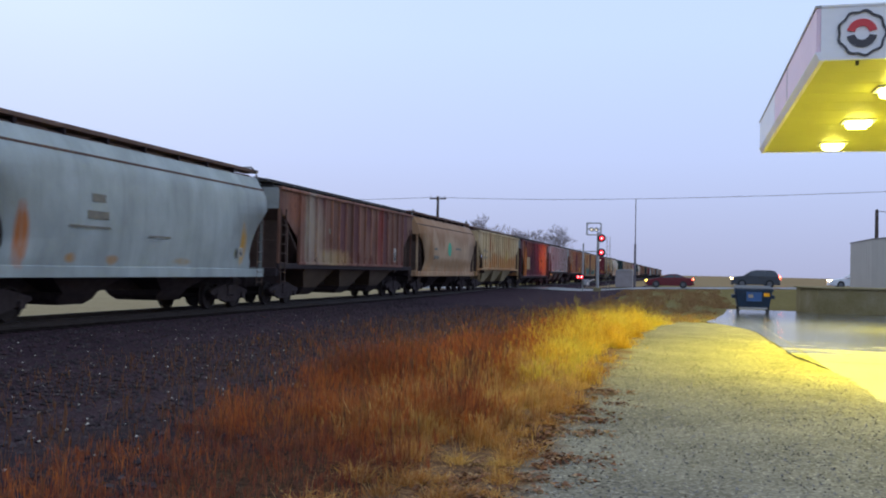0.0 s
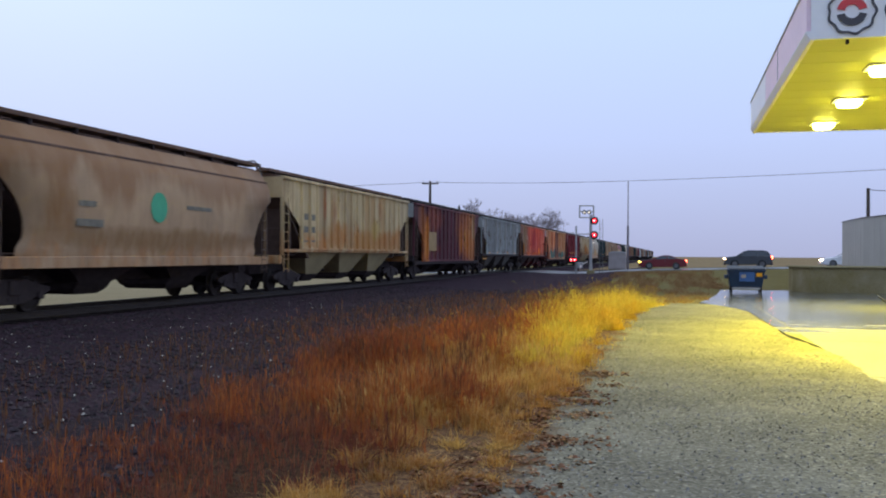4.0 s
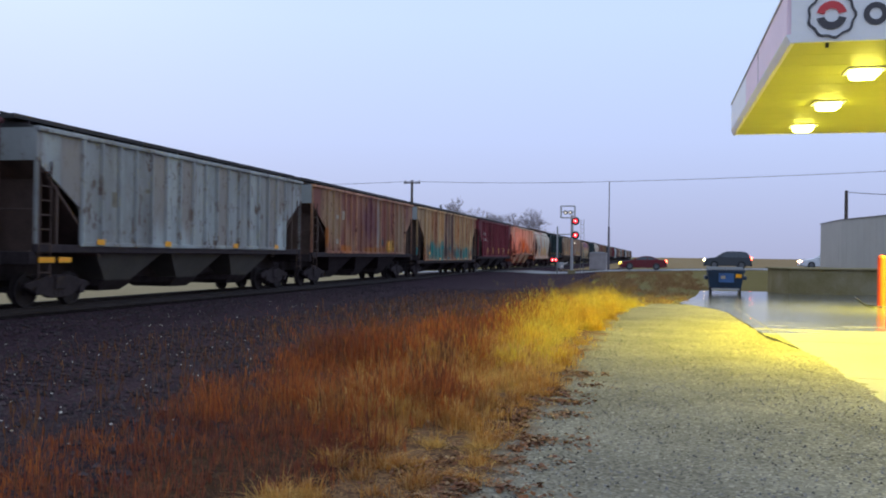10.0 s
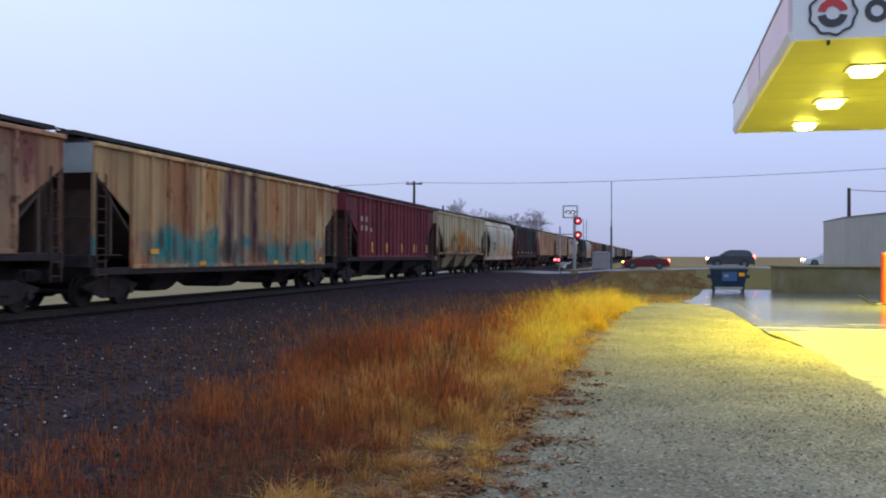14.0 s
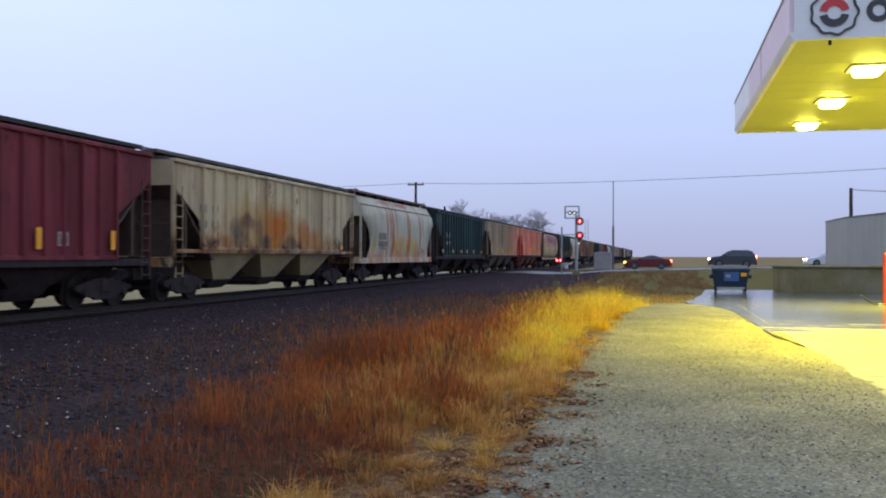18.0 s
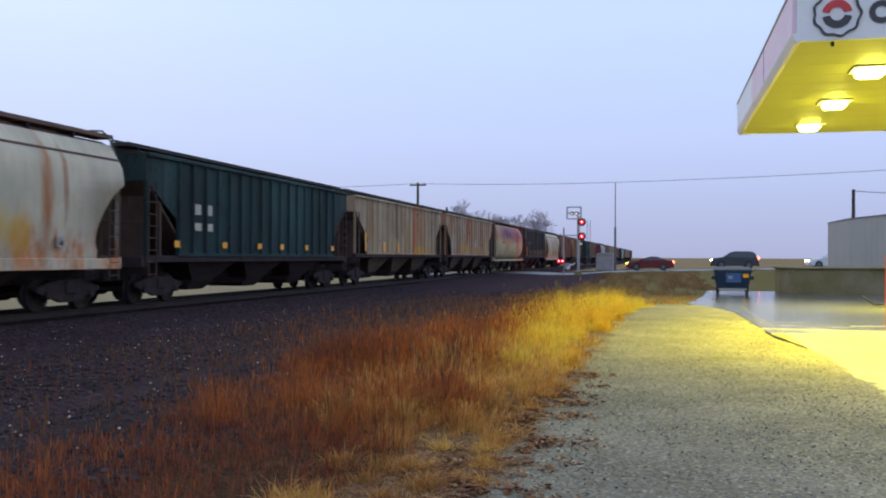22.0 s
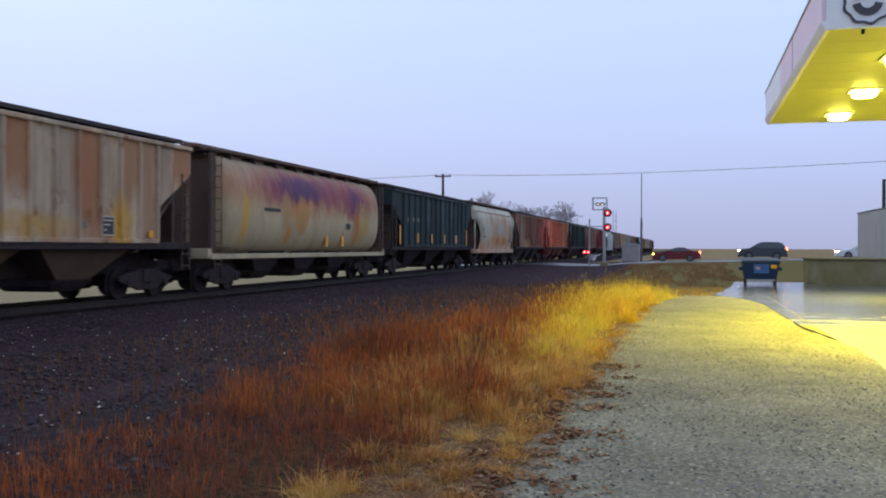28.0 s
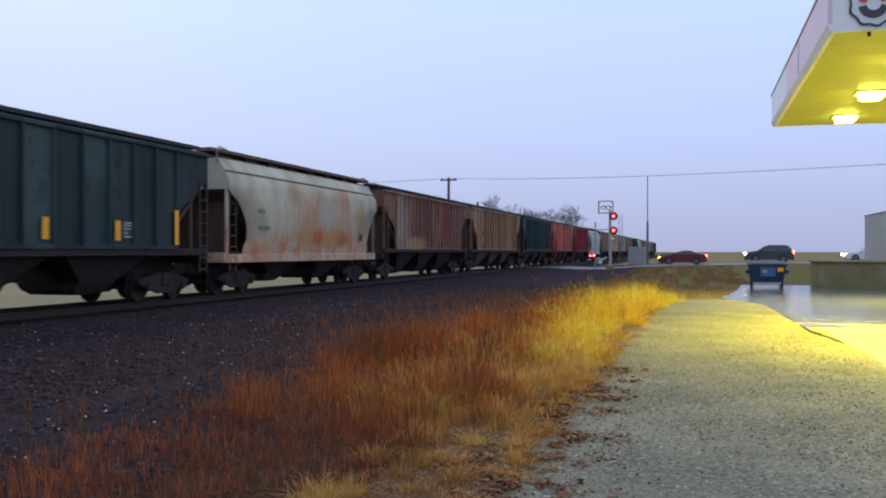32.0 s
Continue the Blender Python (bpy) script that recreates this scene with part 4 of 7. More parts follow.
# ---- the train ----
ROOFDARK = plain("sooty_roof", (0.035, 0.03, 0.032), 0.85, 0, 0.4, 1.0)
ROOFRUST = plain("rusty_roof", (0.15, 0.085, 0.065), 0.85, 0, 0.45, 1.0)
ROOFGREY = plain("dusty_roof", (0.10, 0.085, 0.08), 0.85, 0, 0.4, 1.0)
BAYTAN = plain("tan_hopper_sheet", (0.38, 0.30, 0.165), 0.75, 0, 0.3, 1.2)
BAYBROWN = plain("brown_hopper_sheet", (0.105, 0.07, 0.048), 0.8, 0, 0.4, 1.2)
BAYGREY = plain("grey_hopper_sheet", (0.10, 0.09, 0.08), 0.75, 0, 0.35, 1.2)
RUST, ORANGERUST, DARKRUST = (0.16, 0.055, 0.022), (0.34, 0.12, 0.025), (0.06, 0.022, 0.016)

TEALSPRAY = (0.045, 0.23, 0.21)
FLAME, OCHRE, PLUM = (0.52, 0.15, 0.02), (0.62, 0.33, 0.05), (0.105, 0.05, 0.13)
ENDPALE = plain("pale_end_sheet", (0.33, 0.35, 0.35), 0.7, 0, 0.25, 1.0)
pale_grey = car_paint("pale_grey_paint", (0.345, 0.385, 0.385), (0.36, 0.19, 0.09), 0.0, low=0.0, seed=1, grain=0.12, chips=-0.6, blots=[(5.3, 2.1, 0.22, 0.55, OCHRE), (-5.3, 2.0, 0.25, 0.6, FLAME), (-3.5, 1.5, 0.2, 0.12, (0.45, 0.25, 0.10)), (-1.8, 1.5, 0.25, 0.12, (0.45, 0.25, 0.10)), (1.6, 1.5, 0.5, 0.1, (0.42, 0.33, 0.22))])
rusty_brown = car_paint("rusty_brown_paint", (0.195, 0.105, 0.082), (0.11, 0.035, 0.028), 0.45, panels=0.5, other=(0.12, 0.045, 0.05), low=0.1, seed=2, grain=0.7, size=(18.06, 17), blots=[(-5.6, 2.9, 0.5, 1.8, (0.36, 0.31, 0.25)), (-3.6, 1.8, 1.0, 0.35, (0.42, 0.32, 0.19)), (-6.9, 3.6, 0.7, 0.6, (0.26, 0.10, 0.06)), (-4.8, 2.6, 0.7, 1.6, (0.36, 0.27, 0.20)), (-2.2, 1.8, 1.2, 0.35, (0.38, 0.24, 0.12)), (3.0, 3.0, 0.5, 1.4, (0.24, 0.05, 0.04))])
sand_smooth = car_paint("sand_paint", (0.42, 0.285, 0.18), (0.30, 0.15, 0.07), 0.05, low=0.1, seed=3, grain=0.15, cap=(0.36, 0.21, 0.12), chips=-0.3, blots=[(0.5, 1.8, 6.0, 0.3, (0.30, 0.17, 0.08)), (-4.6, 2.4, 0.6, 0.8, (0.32, 0.17, 0.08))])
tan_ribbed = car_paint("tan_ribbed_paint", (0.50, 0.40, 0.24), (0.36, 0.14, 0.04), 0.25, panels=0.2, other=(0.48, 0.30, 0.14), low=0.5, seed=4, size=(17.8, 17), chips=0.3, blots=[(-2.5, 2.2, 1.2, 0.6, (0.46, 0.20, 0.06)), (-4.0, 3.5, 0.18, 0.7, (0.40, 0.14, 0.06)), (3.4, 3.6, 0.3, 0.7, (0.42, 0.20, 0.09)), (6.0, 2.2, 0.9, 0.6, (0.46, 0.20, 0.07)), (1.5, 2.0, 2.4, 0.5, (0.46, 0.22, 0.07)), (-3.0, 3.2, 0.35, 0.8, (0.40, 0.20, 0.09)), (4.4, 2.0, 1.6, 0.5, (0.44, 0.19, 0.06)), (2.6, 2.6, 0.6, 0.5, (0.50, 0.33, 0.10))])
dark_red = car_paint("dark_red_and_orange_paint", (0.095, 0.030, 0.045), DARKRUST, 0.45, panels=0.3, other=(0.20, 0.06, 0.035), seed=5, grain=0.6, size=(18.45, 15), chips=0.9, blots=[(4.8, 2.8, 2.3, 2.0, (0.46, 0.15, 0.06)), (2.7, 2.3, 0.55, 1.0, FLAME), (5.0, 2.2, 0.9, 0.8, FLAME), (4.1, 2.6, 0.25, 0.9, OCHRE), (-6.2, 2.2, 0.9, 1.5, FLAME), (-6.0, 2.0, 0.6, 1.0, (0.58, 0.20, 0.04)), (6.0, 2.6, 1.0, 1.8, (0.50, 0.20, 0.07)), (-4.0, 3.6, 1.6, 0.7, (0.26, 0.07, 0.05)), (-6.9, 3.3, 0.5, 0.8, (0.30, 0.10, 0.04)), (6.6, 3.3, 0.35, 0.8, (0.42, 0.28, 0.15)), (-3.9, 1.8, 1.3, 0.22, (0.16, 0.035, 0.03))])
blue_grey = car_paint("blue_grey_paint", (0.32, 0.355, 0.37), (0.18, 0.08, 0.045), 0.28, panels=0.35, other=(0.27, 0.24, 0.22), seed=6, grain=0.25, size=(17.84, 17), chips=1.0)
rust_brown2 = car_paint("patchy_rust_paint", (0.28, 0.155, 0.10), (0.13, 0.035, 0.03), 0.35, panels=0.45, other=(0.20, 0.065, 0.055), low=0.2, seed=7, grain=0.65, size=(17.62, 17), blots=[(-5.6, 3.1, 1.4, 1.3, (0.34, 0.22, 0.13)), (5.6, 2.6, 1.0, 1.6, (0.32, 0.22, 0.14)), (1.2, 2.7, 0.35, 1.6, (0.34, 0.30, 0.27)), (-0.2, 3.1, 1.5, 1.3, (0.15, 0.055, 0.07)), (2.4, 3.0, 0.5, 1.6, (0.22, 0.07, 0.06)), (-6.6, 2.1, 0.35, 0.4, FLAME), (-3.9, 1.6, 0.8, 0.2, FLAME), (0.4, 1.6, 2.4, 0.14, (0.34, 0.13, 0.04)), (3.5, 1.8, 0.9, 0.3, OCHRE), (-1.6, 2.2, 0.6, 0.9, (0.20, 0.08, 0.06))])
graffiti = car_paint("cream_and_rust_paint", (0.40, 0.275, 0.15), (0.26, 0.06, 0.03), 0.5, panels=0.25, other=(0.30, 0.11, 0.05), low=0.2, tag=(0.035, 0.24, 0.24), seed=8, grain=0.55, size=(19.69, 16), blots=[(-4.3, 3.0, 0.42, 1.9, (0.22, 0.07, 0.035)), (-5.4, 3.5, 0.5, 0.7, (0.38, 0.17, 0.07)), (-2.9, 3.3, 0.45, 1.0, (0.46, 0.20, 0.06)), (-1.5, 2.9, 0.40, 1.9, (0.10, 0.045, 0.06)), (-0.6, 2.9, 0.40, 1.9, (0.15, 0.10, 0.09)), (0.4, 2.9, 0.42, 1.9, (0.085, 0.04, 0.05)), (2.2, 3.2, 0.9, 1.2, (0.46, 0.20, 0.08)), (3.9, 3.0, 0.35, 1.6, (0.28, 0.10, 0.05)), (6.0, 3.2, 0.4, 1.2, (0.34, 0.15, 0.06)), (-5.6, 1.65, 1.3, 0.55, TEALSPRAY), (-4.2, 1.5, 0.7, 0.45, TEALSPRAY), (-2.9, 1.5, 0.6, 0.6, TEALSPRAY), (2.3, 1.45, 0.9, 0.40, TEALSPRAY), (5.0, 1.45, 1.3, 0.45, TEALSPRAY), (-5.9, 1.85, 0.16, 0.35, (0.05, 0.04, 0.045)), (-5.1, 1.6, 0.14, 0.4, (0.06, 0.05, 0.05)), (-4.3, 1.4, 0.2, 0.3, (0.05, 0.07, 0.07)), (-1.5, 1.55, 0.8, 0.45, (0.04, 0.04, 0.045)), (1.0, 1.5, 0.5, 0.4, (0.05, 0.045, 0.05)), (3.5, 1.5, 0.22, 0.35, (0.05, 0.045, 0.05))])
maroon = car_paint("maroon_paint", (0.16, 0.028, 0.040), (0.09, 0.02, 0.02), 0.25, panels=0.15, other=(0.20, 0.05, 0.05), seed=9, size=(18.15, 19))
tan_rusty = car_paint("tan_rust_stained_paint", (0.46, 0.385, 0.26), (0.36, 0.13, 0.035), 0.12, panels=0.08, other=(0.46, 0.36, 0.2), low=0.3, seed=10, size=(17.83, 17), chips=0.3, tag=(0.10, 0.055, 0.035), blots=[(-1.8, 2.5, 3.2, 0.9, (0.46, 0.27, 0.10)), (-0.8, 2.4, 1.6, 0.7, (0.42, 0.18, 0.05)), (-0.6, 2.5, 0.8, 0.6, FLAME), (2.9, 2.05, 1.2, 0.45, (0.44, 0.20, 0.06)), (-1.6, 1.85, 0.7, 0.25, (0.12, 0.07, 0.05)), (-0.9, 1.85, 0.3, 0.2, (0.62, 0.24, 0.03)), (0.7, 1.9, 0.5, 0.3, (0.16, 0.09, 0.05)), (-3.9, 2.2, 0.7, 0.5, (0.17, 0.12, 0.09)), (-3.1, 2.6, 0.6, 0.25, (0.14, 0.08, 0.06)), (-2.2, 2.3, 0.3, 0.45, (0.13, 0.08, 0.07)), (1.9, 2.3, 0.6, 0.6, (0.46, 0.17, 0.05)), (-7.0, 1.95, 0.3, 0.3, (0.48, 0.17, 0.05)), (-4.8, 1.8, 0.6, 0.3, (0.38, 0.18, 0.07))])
white_rust = car_paint("white_rust_streaked_paint", (0.52, 0.475, 0.38), (0.42, 0.15, 0.05), 0.12, low=0.2, seed=11, grain=0.15, chips=-0.2, blots=[(1.6, 2.9, 2.6, 0.5, (0.46, 0.43, 0.33)), (-2.35, 3.1, 0.14, 1.2, (0.42, 0.12, 0.06)), (-1.2, 3.5, 0.16, 0.8, (0.34, 0.10, 0.07)), (-1.2, 2.2, 0.2, 0.9, OCHRE), (-1.9, 2.9, 0.22, 1.7, (0.38, 0.09, 0.05)), (-2.9, 2.7, 0.20, 1.6, (0.42, 0.14, 0.07)), (-0.3, 2.0, 0.8, 0.5, (0.60, 0.30, 0.06)), (-1.7, 1.9, 0.25, 0.5, FLAME), (1.7, 2.0, 1.1, 0.5, (0.58, 0.42, 0.14)), (0.6, 4.22, 1.4, 0.12, (0.36, 0.08, 0.07)), (1.3, 2.8, 0.34, 1.6, (0.46, 0.13, 0.05)), (1.3, 1.9, 0.4, 0.5, FLAME), (2.9, 1.9, 0.4, 0.5, OCHRE), (3.8, 2.9, 0.22, 1.4, (0.40, 0.16, 0.07)), (4.5, 3.2, 0.1, 1.0, (0.38, 0.20, 0.12)), (-5.2, 1.9, 0.3, 0.4, OCHRE), (-2.4, 4.22, 1.2, 0.12, (0.38, 0.14, 0.08))])
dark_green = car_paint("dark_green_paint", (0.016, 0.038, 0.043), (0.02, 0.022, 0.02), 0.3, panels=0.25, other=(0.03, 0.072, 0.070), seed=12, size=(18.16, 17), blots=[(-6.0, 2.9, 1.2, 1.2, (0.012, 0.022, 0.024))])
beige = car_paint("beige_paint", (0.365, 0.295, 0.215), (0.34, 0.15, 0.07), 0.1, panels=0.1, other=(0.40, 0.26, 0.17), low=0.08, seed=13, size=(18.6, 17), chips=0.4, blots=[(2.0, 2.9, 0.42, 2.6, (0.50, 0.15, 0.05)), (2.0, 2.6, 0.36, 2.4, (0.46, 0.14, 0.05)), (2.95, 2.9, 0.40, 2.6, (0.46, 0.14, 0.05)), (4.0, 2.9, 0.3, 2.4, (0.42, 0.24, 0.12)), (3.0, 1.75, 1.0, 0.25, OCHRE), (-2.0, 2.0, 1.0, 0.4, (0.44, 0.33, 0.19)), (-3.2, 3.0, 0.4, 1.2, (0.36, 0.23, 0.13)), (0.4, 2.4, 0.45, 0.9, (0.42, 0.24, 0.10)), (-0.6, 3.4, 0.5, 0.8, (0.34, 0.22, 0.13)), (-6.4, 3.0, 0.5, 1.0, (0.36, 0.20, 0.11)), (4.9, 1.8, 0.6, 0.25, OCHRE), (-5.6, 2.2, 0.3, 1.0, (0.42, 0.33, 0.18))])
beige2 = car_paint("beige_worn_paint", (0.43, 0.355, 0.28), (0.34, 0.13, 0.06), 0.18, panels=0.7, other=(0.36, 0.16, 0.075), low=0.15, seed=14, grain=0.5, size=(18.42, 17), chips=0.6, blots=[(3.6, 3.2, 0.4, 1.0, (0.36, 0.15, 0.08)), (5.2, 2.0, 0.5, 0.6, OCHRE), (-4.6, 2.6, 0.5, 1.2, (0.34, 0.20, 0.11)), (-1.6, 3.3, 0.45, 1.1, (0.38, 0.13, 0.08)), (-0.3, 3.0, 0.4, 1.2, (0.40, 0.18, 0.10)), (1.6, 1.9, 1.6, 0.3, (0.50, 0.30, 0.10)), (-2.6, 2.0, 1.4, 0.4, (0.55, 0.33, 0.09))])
barrel = car_paint("cream_barrel_paint", (0.45, 0.365, 0.235), (0.34, 0.12, 0.05), 0.05, seed=15, grain=0.12, chips=-0.4, blots=[(0.0, 3.15, 8.5, 0.6, (0.44, 0.25, 0.14)), (0.0, 4.2, 9.0, 0.5, (0.28, 0.19, 0.13)), (0.0, 3.55, 8.0, 0.65, (0.36, 0.11, 0.09)), (-1.6, 2.75, 0.9, 0.9, (0.56, 0.25, 0.07)), (0.8, 3.6, 3.4, 0.5, (0.27, 0.075, 0.11)), (-2.4, 3.5, 2.4, 0.55, (0.24, 0.055, 0.10)), (-1.6, 3.55, 2.0, 0.45, PLUM), (4.0, 3.35, 1.9, 0.75, (0.32, 0.09, 0.08)), (4.1, 3.3, 1.2, 0.7, (0.26, 0.06, 0.10)), (4.2, 3.35, 0.75, 0.55, PLUM), (4.3, 2.4, 0.5, 0.8, (0.48, 0.17, 0.04)), (1.0, 1.7, 0.16, 0.3, FLAME), (2.75, 1.75, 0.16, 0.3, FLAME), (-1.6, 2.5, 0.5, 0.7, (0.48, 0.26, 0.09)), (-2.7, 1.85, 0.22, 0.35, (0.60, 0.24, 0.03)), (-3.0, 2.6, 0.4, 0.7, (0.46, 0.27, 0.12)), (4.3, 1.75, 0.2, 0.2, (0.60, 0.24, 0.03)), (-6.2, 2.4, 0.3, 0.8, OCHRE), (5.2, 2.4, 0.6, 0.8, (0.50, 0.32, 0.12))])
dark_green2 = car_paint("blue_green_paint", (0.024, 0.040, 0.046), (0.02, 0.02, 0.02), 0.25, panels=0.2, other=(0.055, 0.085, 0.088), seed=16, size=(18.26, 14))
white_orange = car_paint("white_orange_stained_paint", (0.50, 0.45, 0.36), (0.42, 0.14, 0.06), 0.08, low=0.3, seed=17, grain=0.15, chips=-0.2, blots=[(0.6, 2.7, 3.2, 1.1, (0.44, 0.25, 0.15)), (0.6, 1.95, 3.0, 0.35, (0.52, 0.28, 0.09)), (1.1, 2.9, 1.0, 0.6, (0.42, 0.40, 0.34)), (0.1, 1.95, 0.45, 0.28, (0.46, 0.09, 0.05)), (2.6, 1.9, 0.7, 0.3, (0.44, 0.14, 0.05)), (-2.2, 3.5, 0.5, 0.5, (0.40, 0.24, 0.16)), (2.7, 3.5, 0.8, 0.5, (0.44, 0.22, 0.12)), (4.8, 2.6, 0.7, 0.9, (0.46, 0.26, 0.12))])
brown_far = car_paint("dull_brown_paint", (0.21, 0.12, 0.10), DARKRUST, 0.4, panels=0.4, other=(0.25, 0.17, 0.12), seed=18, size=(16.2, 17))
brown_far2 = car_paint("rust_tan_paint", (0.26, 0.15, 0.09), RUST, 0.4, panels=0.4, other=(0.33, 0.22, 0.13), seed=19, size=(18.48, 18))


def yellows(zs, ys, w=0.34, h=0.15):
    return [("y", y, zs, w, h) for y in ys]


